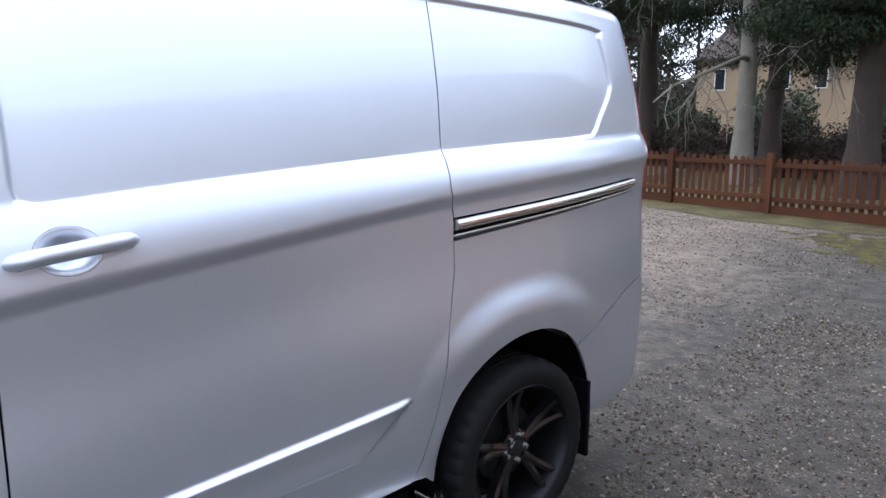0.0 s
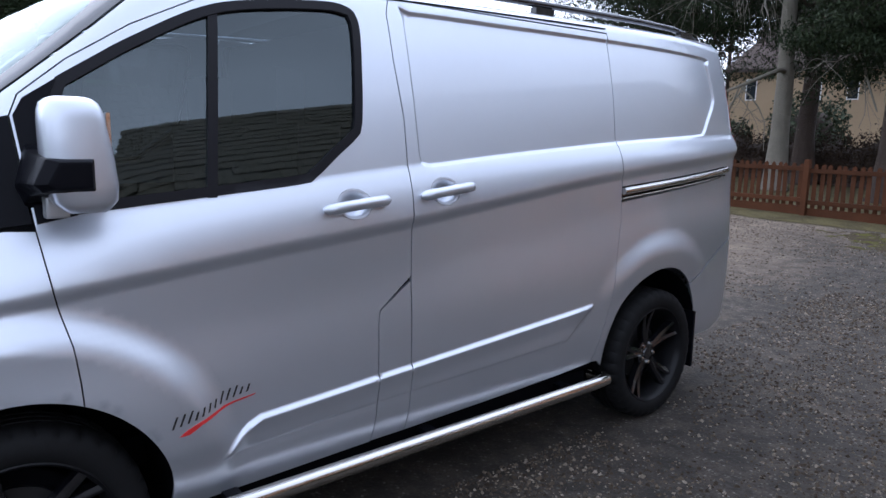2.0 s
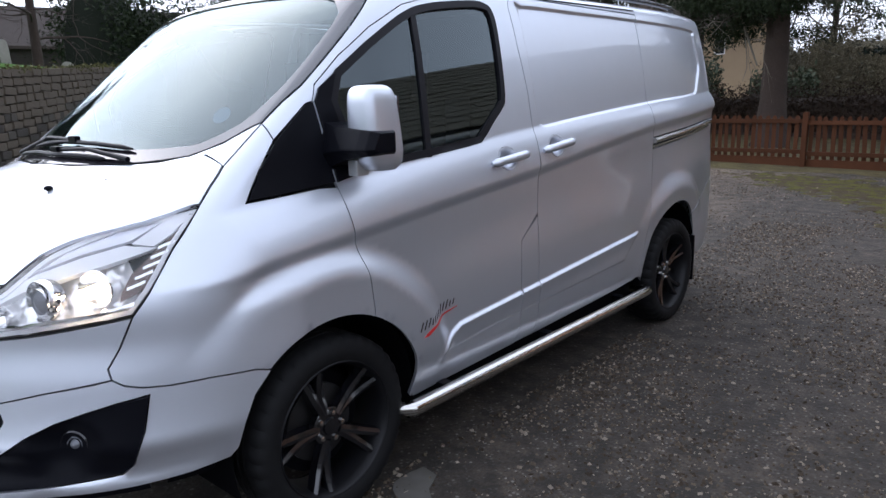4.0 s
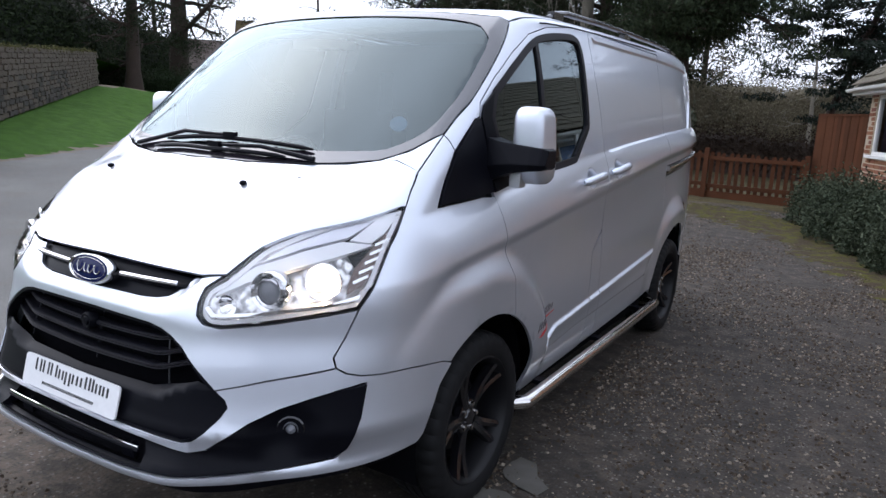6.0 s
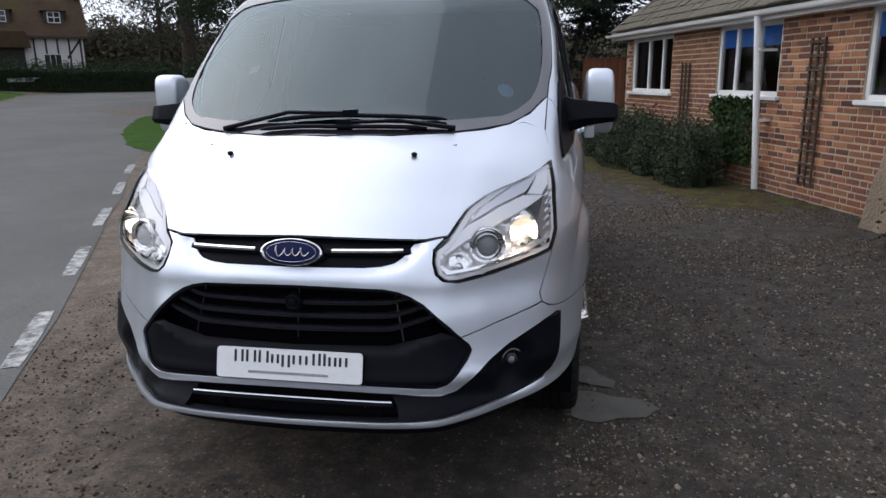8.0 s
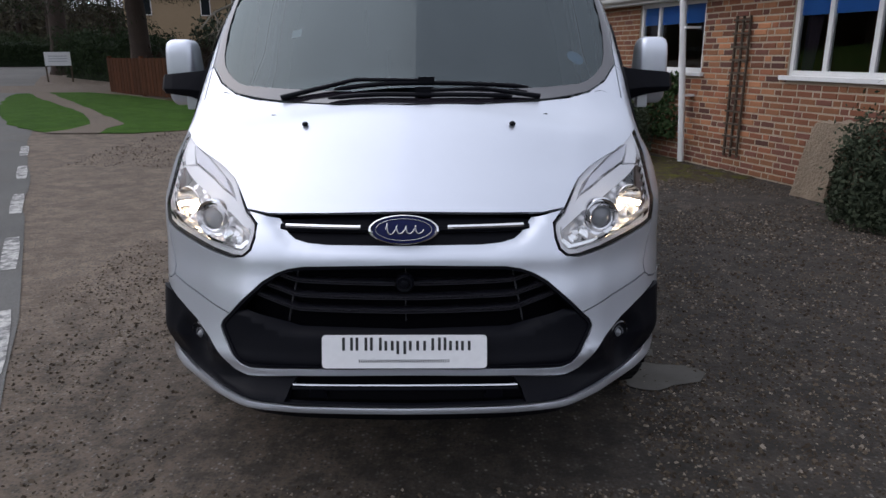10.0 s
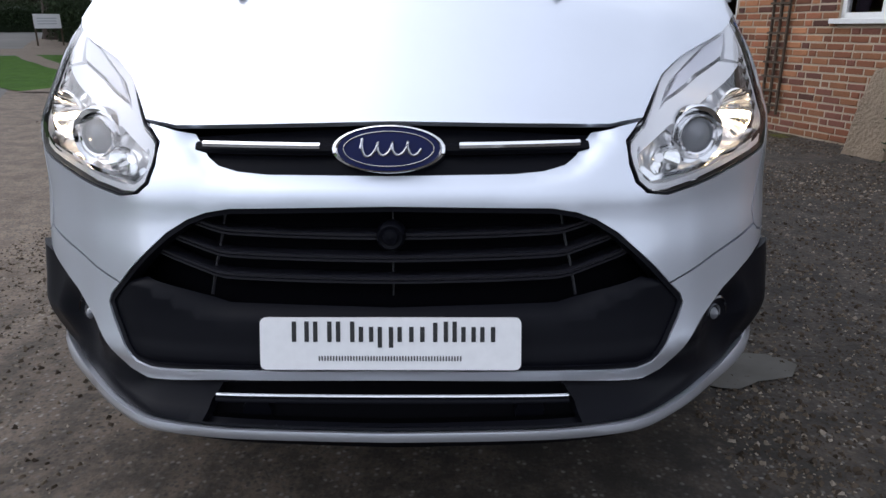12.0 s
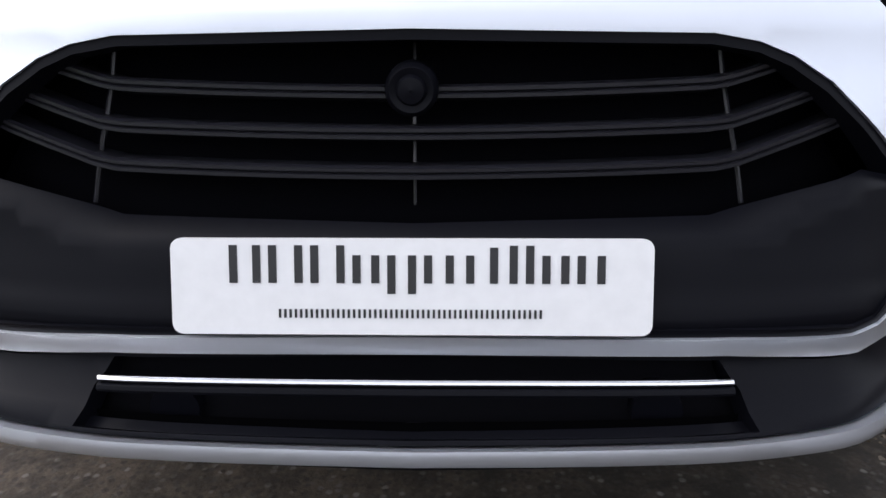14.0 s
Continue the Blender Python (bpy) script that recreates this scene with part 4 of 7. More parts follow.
# upper slot with chrome strips and oval badge
slot = mirrored([brim(0.0, 0.119), brim(0.30, 0.130), brim(0.437, 0.152), fr(0.416, 0.966), fr(0.392, 0.944), fr(0.362, 0.928), fr(0.315, 0.917), fr(0.0, 0.908)])
upper_slot = panel("upper_slot", BLACK, van, shrink(slot, -0.003), "front", "black upper grille slot", step=0.025, lift=-0.035, gap=-0.003, flange=0)
for s in BOTH:
    path = [spot("front", s * a, 0.953 + 0.004 * a, 0.0)[0] for a in np.linspace(0.150, 0.405, 14)]
    bm = bmesh.new()
    rows = [[bm.verts.new(p + Vector((0, 0, 0.007))), bm.verts.new(p + Vector((0, -0.006, 0.002))), bm.verts.new(p + Vector((0, -0.006, -0.004))), bm.verts.new(p + Vector((0, 0.004, -0.007)))] for p in path]
    for r0, r1 in zip(rows, rows[1:]):
        for i in range(4):
            bm.faces.new((r0[i], r1[i], r1[(i + 1) % 4], r0[(i + 1) % 4]))
    bm.faces.new(rows[0])
    bm.faces.new(rows[-1][::-1])
    part("chrome_strip", bm, CHROME, upper_slot, "chrome strip")
    path = [spot("front", s * a, 0.956 + 0.004 * a, -0.024)[0] for a in np.linspace(0.12, 0.43, 14)]
    part("slot_bar", tube(path, 0.013, 8), BLACK, upper_slot, smooth=True)
p, n = spot("front", 0.0, 0.953, 0.0)
tip = Matrix.Translation((0, p.y - 0.012, 0.950)) @ Matrix.Rotation(radians(-16), 4, "X")


def oval(profile):
    return turned(spin([(a, r) for a, r in profile], 48, "y"), tip @ Matrix.Diagonal((1, 1, 0.42, 1)))


badge = part("badge", oval([(0.03, 0.110), (0.004, 0.113), (-0.006, 0.110), (-0.008, 0.104), (-0.004, 0.100)]), CHROME, van, "blue oval badge with chrome rim", smooth=True)
part("badge_field", oval([(-0.003, 0.101), (-0.006, 0.060), (-0.007, 0.001)]), BADGE, badge, smooth=True)
# one raised silver wave, without letters
wave = [(-0.060 + 0.118 * t + 0.006 * math.sin(2 * math.pi * 4 * t + 1.2), -0.0105 - 0.003 * math.cos(9 * t), (0.013 + 0.010 * max(0.0, 1 - 4 * t)) * math.sin(2 * math.pi * 4 * t)) for t in np.linspace(0, 1, 60)]
part("badge_stroke", turned(tube(wave, 0.0026, 6), tip), BADGESILVER, badge, smooth=True)
part("badge_ring", turned(tube([(0.088 * math.cos(a), -0.006, 0.034 * math.sin(a)) for a in np.linspace(0, 2 * math.pi, 49)], 0.0012, 6, False), tip), BADGESILVER, badge, smooth=True)

# show plate: white, with plain dark bars for its lettering
plate_m = Matrix.Translation((0, -0.022, 0.5775)) @ Matrix.Rotation(radians(-14), 4, "X") @ Matrix.Rotation(radians(0), 4, "Y")
w, h, r = 0.26, 0.0525, 0.012
outline = []
for cx, cz, a0 in ((w - r, h - r, 0), (-w + r, h - r, 90), (-w + r, -h + r, 180), (w - r, -h + r, 270)):
    outline += [(cx + r * math.cos(radians(a0 + a)), cz + r * math.sin(radians(a0 + a))) for a in (0, 22, 45, 67, 90)]
plate = part("front_plate", turned(plate_of(outline, 0.006), plate_m), WHITE, van, "white rectangular show plate")

x = -0.196
for w, lo, hi in ((0.034, 0, 1), (0.037, 0, 1), (0.037, 0, 1), (0.029, 0, .74), (0.031, -.28, .74), (0.032, 0, .74), (0.018, 0, .74), (0.016, 0, .95), (0.009, 0, 1), (0.009, 0, 1), (0.029, 0, .74), (0.030, 0, .74)):
    stroke = 0.0088
    for a in ((x, x + w - stroke) if w > 0.02 else (x + w / 2 - stroke / 2,)):
        part("lettering_bar", turned(boxes((a, a + stroke, -0.001, 0.0005, 0.004 + 0.041 * lo, 0.004 + 0.041 * hi)), plate_m), INK, plate)
    x += w + 0.0085
for k in range(50):
    x = -0.143 + 0.00575 * k
    part("lettering_bar", turned(boxes((x, x + 0.0026, -0.001, 0.0005, -0.034, -0.0245)), plate_m), INK, plate)

# added near-black inner shell: its colour gives panel gaps and arches their shade
keep = np.stack(np.meshgrid(np.linspace(0.30, 4.75, 60), np.linspace(0.42, 1.18, 14)), -1).reshape(-1, 2)


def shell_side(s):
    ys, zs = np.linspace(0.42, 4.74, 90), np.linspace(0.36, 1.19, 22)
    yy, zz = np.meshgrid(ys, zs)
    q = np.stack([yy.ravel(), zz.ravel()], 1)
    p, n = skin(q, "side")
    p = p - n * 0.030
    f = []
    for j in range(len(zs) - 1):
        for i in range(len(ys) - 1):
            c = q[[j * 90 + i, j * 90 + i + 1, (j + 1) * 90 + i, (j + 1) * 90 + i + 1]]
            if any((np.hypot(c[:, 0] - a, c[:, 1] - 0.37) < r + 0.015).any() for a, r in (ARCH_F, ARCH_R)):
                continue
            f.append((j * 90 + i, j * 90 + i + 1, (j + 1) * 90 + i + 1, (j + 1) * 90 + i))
    return mesh_of("shade_shell", p * [s, 1, 1], f, DARK)


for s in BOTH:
    put("shade_shell", shell_side(s), van)
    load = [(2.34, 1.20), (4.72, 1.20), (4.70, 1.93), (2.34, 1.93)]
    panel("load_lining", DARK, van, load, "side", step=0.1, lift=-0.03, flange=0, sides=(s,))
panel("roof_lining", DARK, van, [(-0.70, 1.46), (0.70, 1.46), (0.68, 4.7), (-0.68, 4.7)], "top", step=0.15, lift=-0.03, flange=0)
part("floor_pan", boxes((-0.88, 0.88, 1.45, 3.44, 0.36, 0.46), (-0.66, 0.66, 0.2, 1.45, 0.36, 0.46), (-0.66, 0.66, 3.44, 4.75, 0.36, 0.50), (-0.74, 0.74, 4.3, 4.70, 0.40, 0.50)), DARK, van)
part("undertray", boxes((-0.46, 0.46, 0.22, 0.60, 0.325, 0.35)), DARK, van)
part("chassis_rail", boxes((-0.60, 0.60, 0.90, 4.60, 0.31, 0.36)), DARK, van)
part("bulkhead", plate_loft([(0.84, 0.46), (0.84, 1.30), (0.78, 1.60), (0.68, 1.90)], 2.33, 2.36), CLOTH, van)
part("engine_bay", boxes((-0.44, 0.44, 0.24, 1.35, 0.44, 0.90)), DARK, van)
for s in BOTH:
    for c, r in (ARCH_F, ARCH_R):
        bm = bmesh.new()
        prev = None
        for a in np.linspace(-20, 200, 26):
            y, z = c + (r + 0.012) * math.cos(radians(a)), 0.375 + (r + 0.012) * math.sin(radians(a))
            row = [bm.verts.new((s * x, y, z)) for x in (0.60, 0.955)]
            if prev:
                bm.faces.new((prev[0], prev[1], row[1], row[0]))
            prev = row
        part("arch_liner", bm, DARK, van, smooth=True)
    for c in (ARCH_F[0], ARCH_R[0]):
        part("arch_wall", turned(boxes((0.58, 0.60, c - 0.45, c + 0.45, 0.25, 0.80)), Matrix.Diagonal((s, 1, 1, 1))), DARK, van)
panel("tail_doors", SILVER, van, mirrored([(0.0, 0.40), (0.80, 0.42), (0.80, 0.95), (0.78, 1.45), (0.70, 1.93), (0.60, 1.985), (0.0, 2.0)]), "rear", step=0.07)
for s in BOTH:
    panel("tail_corner", SILVER, van, [(0.795, 0.42), (0.90, 0.42), (0.90, 0.95), (0.875, 1.45), (0.76, 1.95), (0.695, 1.93), (0.775, 1.45), (0.795, 0.95)], "rear", step=0.03, sides=(s,), flange=0.03)

# cab: dashboard, wheel, seats, head lining
part("dashboard", boxes((-0.80, 0.80, 0.98, 1.30, 0.80, 1.27), (-0.72, 0.72, 0.70, 1.0, 1.10, 1.25)), CLOTH, van, "dark grey dashboard", bevel=0.03)
bm = bmesh.new()
ringpts = [(0.185 * math.cos(a), 0, 0.185 * math.sin(a)) for a in np.linspace(0, 2 * math.pi, 25)]
tube(ringpts, 0.015, 8, False, bm)
tube([(-0.18, 0, 0), (0.18, 0, 0)], 0.02, 8, True, bm)
tube([(0, 0, 0), (0, -0.15, -0.1)], 0.035, 8, True, bm)
part("steering_wheel", turned(bm, Matrix.Translation((-0.42, 1.42, 1.18)) @ Matrix.Rotation(radians(-28), 4, "X")), BLACK, van, smooth=True)
for x, wd in ((-0.45, 0.25), (0.28, 0.38)):
    bm = boxes((x - wd, x + wd, 1.62, 2.08, 0.78, 0.95), (x - wd, x + wd, 2.02, 2.20, 0.90, 1.50), (x - 0.13, x + 0.13, 2.06, 2.18, 1.50, 1.72))
    part("cab_seat", bm, CLOTH, van, "dark grey cloth cab seat", bevel=0.03, smooth=True)
panel("cab_lining", CLOTH, van, [(-0.68, 1.40), (0.68, 1.40), (0.68, 2.3), (-0.68, 2.3)], "top", step=0.1, lift=-0.035, flange=0)
part("camera_housing", boxes((-0.16, 0.10, 1.18, 1.30, 1.76, 1.80)), GLOSSBLACK, van, bevel=0.01)

# wheels
TREAD = 0.345


def wheel(y, s, turn):
    hub = new("wheel")
    hub.parent = van
    hub.location = (s * 0.872, y, TREAD)
    hub.rotation_euler = (radians(turn), 0, 0)
    tagged(hub, "black five-spoke alloy wheel")
    k = s
    prof = [(-0.100, 0.248), (-0.112, 0.262), (-0.117, 0.292), (-0.110, 0.322), (-0.090, 0.340), (-0.055, 0.345)]
    grooves = []
    for a in (-0.035, 0.0, 0.035):
        grooves += [(a - 0.006, 0.345), (a - 0.005, 0.337), (a + 0.005, 0.337), (a + 0.006, 0.345)]
    prof = prof + grooves + [(0.055, 0.345), (0.090, 0.340), (0.110, 0.322), (0.117, 0.292), (0.112, 0.262), (0.100, 0.248)]
    bm = spin([(k * a, r) for a, r in prof], 144)
    for v in bm.verts:
        turn_at = math.atan2(v.co.z, v.co.y) / (2 * math.pi) * 72
        if 0.05 < abs(v.co.x) < 0.112 and v.co.y ** 2 + v.co.z ** 2 > 0.318 ** 2 and int(round(turn_at * 2)) % 4 == 0:
            v.co.y, v.co.z = v.co.y * 0.977, v.co.z * 0.977
    part("tyre", bm, TYRE, hub, "black tyre", smooth=True)
    bm = spin([(k * a, r) for a, r in ((-0.09, 0.248), (-0.06, 0.232), (0.02, 0.226), (0.070, 0.234), (0.100, 0.241), (0.107, 0.249), (0.103, 0.255), (0.094, 0.250))], 60)
    part("rim", bm, RIMDARK, hub, "black rim", smooth=True)
    part("brake_disc", spin([(k * 0.00, 0.0), (k * 0.00, 0.145), (k * -0.02, 0.145)], 40), DISC, hub, smooth=True)
    part("hub_plate", spin([(k * -0.02, 0.19), (k * -0.015, 0.02)], 30), DARK, hub)
    part("hub_cap", spin([(k * 0.03, 0.075), (k * 0.055, 0.070), (k * 0.062, 0.055), (k * 0.060, 0.034), (k * 0.068, 0.030), (k * 0.070, 0.001)], 30), RIM, hub, smooth=True)
    for i in range(5):
        bm = bmesh.new()
        for off in (-0.095, 0.095):
            rows = []
            for t in np.linspace(0, 1, 7):
                r = 0.050 + 0.190 * t
                a = off * (0.75 + 0.85 * t)
                wd = 0.022 - 0.004 * t
                x = 0.062 + 0.026 * t - 0.012 * math.sin(math.pi * t)
                c = Vector((0, -math.sin(a), math.cos(a))) * r
                d = Vector((0, math.cos(a), math.sin(a)))
                rows.append([bm.verts.new(c + d * e + Vector((k * (x - dp), 0, 0))) for e, dp in ((-wd, 0.035), (-wd * 0.75, 0.002), (0, -0.004), (wd * 0.75, 0.002), (wd, 0.035))])
            for r0, r1 in zip(rows, rows[1:]):
                for j in range(4):
                    bm.faces.new((r0[j], r0[j + 1], r1[j + 1], r1[j]))
        part("spoke", turned(bm, Matrix.Rotation(radians(72 * i), 4, "X")), RIM, hub, smooth=True)
        c = Matrix.Rotation(radians(72 * i + 36), 4, "X") @ Vector((0, 0, 0.052))
        part("wheel_nut", turned(spin([(k * 0.050, 0.011), (k * 0.070, 0.010), (k * 0.072, 0.001)], 6), Matrix.Translation(c)), STEEL, hub)
    return hub


for y, s, t in ((WHEELS[0], 1, 20), (WHEELS[1], 1, 8), (WHEELS[0], -1, 40), (WHEELS[1], -1, 0)):
    wheel(y, s, t)
for s in BOTH:
    part("mud_flap", turned(boxes((0.74, 0.97, 4.285, 4.305, 0.20, 0.52)), Matrix.Diagonal((s, 1, 1, 1))), BLACK, van, bevel=0.006)
    # side step tubes
    step_bar = part("side_step", turned(tube([(0.90, 1.345, 0.30), (0.985, 1.35, 0.305), (1.015, 1.375, 0.307), (1.018, 1.45, 0.308), (1.018, 3.38, 0.318), (1.015, 3.45, 0.318), (0.985, 3.475, 0.316), (0.90, 3.48, 0.312)], 0.031, 18), Matrix.Diagonal((s, 1, 1, 1))), STEEL, van, "polished steel side step tube", smooth=True)
    for y in (1.60, 2.40, 3.20):
        part("step_bracket", turned(boxes((0.80, 1.0, y - 0.025, y + 0.025, 0.315, 0.335)), Matrix.Diagonal((s, 1, 1, 1))), BLACK, step_bar)
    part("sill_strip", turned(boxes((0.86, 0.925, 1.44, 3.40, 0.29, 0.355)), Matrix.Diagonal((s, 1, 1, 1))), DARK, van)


# door handles with their cups
def handle(door, c, y0, y1, z0, z1):
    def bowl(q):
        return -0.030 * (1 - ramp(np.hypot((q[:, 0] - c[0]) / 0.066, (q[:, 1] - c[1]) / 0.050), 0.12, 1.0))

    panel("handle_cup", SILVER, door, cup_line(c), "side", step=0.012, gap=-0.001, flange=0.004, relief=bowl)
    path = [spot("side", y0 + (y1 - y0) * t, z0 + (z1 - z0) * t, 0.006 + 0.022 * min(1, 6 * t, 6 * (1 - t)))[0] for t in np.linspace(0, 1, 15)]
    bm = tube(path, [0.010] + [0.019] * 13 + [0.010], 12)
    part("door_handle", bm, SILVER, door, "silver pull handle", smooth=True)


handle(near_door, CUPS["front"], 1.935, 2.195, 1.215, 1.240)
handle(slider, CUPS["slide"], 2.335, 2.590, 1.246, 1.274)

# script on the door: slanted dark strokes over a red swoosh
for k in range(12):
    y = 1.405 + 0.0225 * k
    z = 0.615 + 0.0042 * k
    hgt = 0.036 if k in (0, 1, 2, 7, 8, 9) else 0.024
    panel("script_stroke", INK, near_door, [(y, z), (y + 0.006, z), (y + 0.006 + 0.012 * hgt / 0.03, z + hgt), (y + 0.012 * hgt / 0.03, z + hgt)], "side", step=0.02, lift=0.0016, gap=0.0, flange=0.001, relief=side_relief)
swoosh = [(1.425, 0.587), (1.455, 0.588), (1.495, 0.609), (1.58, 0.629), (1.68, 0.646), (1.685, 0.650), (1.58, 0.636), (1.485, 0.618), (1.45, 0.603)]
panel("script_swoosh", RED, near_door, swoosh, "side", "red swoosh decal", step=0.02, lift=0.0018, gap=0.0, flange=0.001, relief=side_relief)

# mirrors
for s in BOTH:
    M = Matrix.Diagonal((s, 1, 1, 1)) @ Matrix.Translation((-0.016, 0.024, 0.0))
    bm = bmesh.new()
    prof = [(1.262, 0.060, 0.045), (1.272, 0.074, 0.057), (1.29, 0.083, 0.074), (1.33, 0.088, 0.081), (1.42, 0.088, 0.079), (1.49, 0.085, 0.073), (1.515, 0.081, 0.069), (1.532, 0.073, 0.062), (1.542, 0.061, 0.051), (1.547, 0.045, 0.036)]
    rows = []
    for z, a, b in prof:
        rows.append([bm.verts.new((1.062 + 0.008 * (1.4 - z) + 0.78 * a * np.sign(math.cos(t)) * abs(math.cos(t)) ** 0.42, 1.175 + 0.09 * (1.45 - z) + b * np.sign(math.sin(t)) * abs(math.sin(t)) ** 0.55, z)) for t in np.linspace(0, 2 * math.pi, 36, endpoint=False)])
    for r0, r1 in zip(rows, rows[1:]):
        for i in range(36):
            bm.faces.new((r0[i], r0[(i + 1) % 36], r1[(i + 1) % 36], r1[i]))
    bm.faces.new(rows[0][::-1])
    bm.faces.new(rows[-1])
    head = part("door_mirror", turned(bm, M), SILVER, van, "silver door mirror on a black arm", smooth=True)
    arm = bmesh.new()
    rows = []
    for x, y0, y1, z0, z1 in ((0.90, 1.06, 1.20, 1.24, 1.43), (0.955, 1.055, 1.19, 1.280, 1.415), (1.02, 1.056, 1.20, 1.302, 1.408), (1.09, 1.060, 1.205, 1.312, 1.402), (1.128, 1.068, 1.205, 1.316, 1.398), (1.146, 1.095, 1.195, 1.326, 1.390)):
        rows.append([arm.verts.new(v) for v in ((x, y0, (z0 + z1) / 2 - 0.02), (x, y0 + 0.02, z0), (x, y1, z0), (x, y1, z1), (x, y0 + 0.03, z1))])
    for r0, r1 in zip(rows, rows[1:]):
        for i in range(5):
            arm.faces.new((r0[i], r0[(i + 1) % 5], r1[(i + 1) % 5], r1[i]))
    arm.faces.new(rows[0][::-1])
    arm.faces.new(rows[-1])
    part("mirror_arm", turned(arm, M), BLACK, head, "black mirror arm", bevel=0.006)
    part("mirror_glass", turned(boxes((1.01, 1.112, 1.240, 1.250, 1.31, 1.51)), M), CHROME, head)
    part("puddle_lamp", turned(boxes((1.00, 1.045, 1.105, 1.16, 1.245, 1.30)), M), LAMPGREY, head, bevel=0.006)

# wipers
def on_screen(x, y, lift):
    return spot("top", x, y, lift)[0]


for hub, arm_mid, grip, b0, bm_, b1 in (((-0.480, 0.612), (-0.20, 0.632), (0.06, 0.622), (-0.284, 0.606), (0.10, 0.618), (0.441, 0.652)), ((0.480, 0.614), (0.26, 0.585), (0.05, 0.556), (-0.295, 0.552), (0.05, 0.538), (0.375, 0.582))):
    arm = part("wiper_arm", tube([on_screen(*hub, 0.012), on_screen(*arm_mid, 0.026), on_screen(*grip, 0.020)], [0.010, 0.0075, 0.006], 8), BLACK, van, "black wiper arm", smooth=True)
    blade = smooth_line([b0, ((b0[0] + bm_[0]) / 2, (b0[1] + bm_[1]) / 2 + 0.002), bm_, ((b1[0] + bm_[0]) / 2, (b1[1] + bm_[1]) / 2 - 0.004), b1], 0.04)
    part("wiper_blade", tube([on_screen(x, y, 0.012) for x, y in blade], [0.004] + [0.0085] * (len(blade) - 2) + [0.004], 8), BLACK, arm, smooth=True)
    p = on_screen(*grip, 0.020)
    part("blade_clip", boxes((p.x - 0.03, p.x + 0.03, p.y - 0.010, p.y + 0.010, p.z - 0.012, p.z + 0.012)), BLACK, arm, bevel=0.004)
part("cowl_panel", boxes((-0.5, 0.5, 0.52, 0.60, 1.23, 1.27)), BLACK, van)

# roof rails and aerial
for s in BOTH:
    path = [(s * 0.70, y, float(roof(np.array(0.70), np.array(y))) + h) for y, h in ((2.02, 0.0), (2.10, 0.028), (2.25, 0.046), (2.8, 0.052), (3.4, 0.052), (4.0, 0.050), (4.30, 0.044), (4.46, 0.022), (4.54, 0.0))]
    part("roof_rail", tube(path, 0.016, 10), GLOSSBLACK, van, "black roof rail", smooth=True)
    for y in (2.12, 3.25, 4.42):
        part("rail_foot", boxes((s * 0.70 - 0.018, s * 0.70 + 0.018, y - 0.06, y + 0.06, 1.975, float(roof(np.array(0.7), np.array(y))) + 0.035)), GLOSSBLACK, van, bevel=0.006)
part("aerial", tube([(0.22, 1.56, 1.95), (0.24, 1.60, 2.01), (0.29, 1.70, 2.07)], [0.012, 0.007, 0.004], 8), BLACK, van, "short black roof aerial", smooth=True)

# ---- ground ----
def rise(x, y):
    """Height of the land: flat yard, road climbing away, a lawn bank beyond the road."""
    s = -0.75 * x + 0.66 * y
    far = np.maximum(s - 3.5, 0)
    h = 0.027 * far * far / (far + 3.0)
    b = -0.87 * (x + 2.1) - 0.49 * (y - 1.0) - 6.5
    bank = 0.21 * np.clip(b, 0, 6.5) * ramp(s, 0.5, 7.0) * (1 - 0.75 * ramp(s, 30, 45))
    return np.minimum(h, 4.0) + bank


def high(x, y):
    return float(rise(np.array(float(x)), np.array(float(y))))


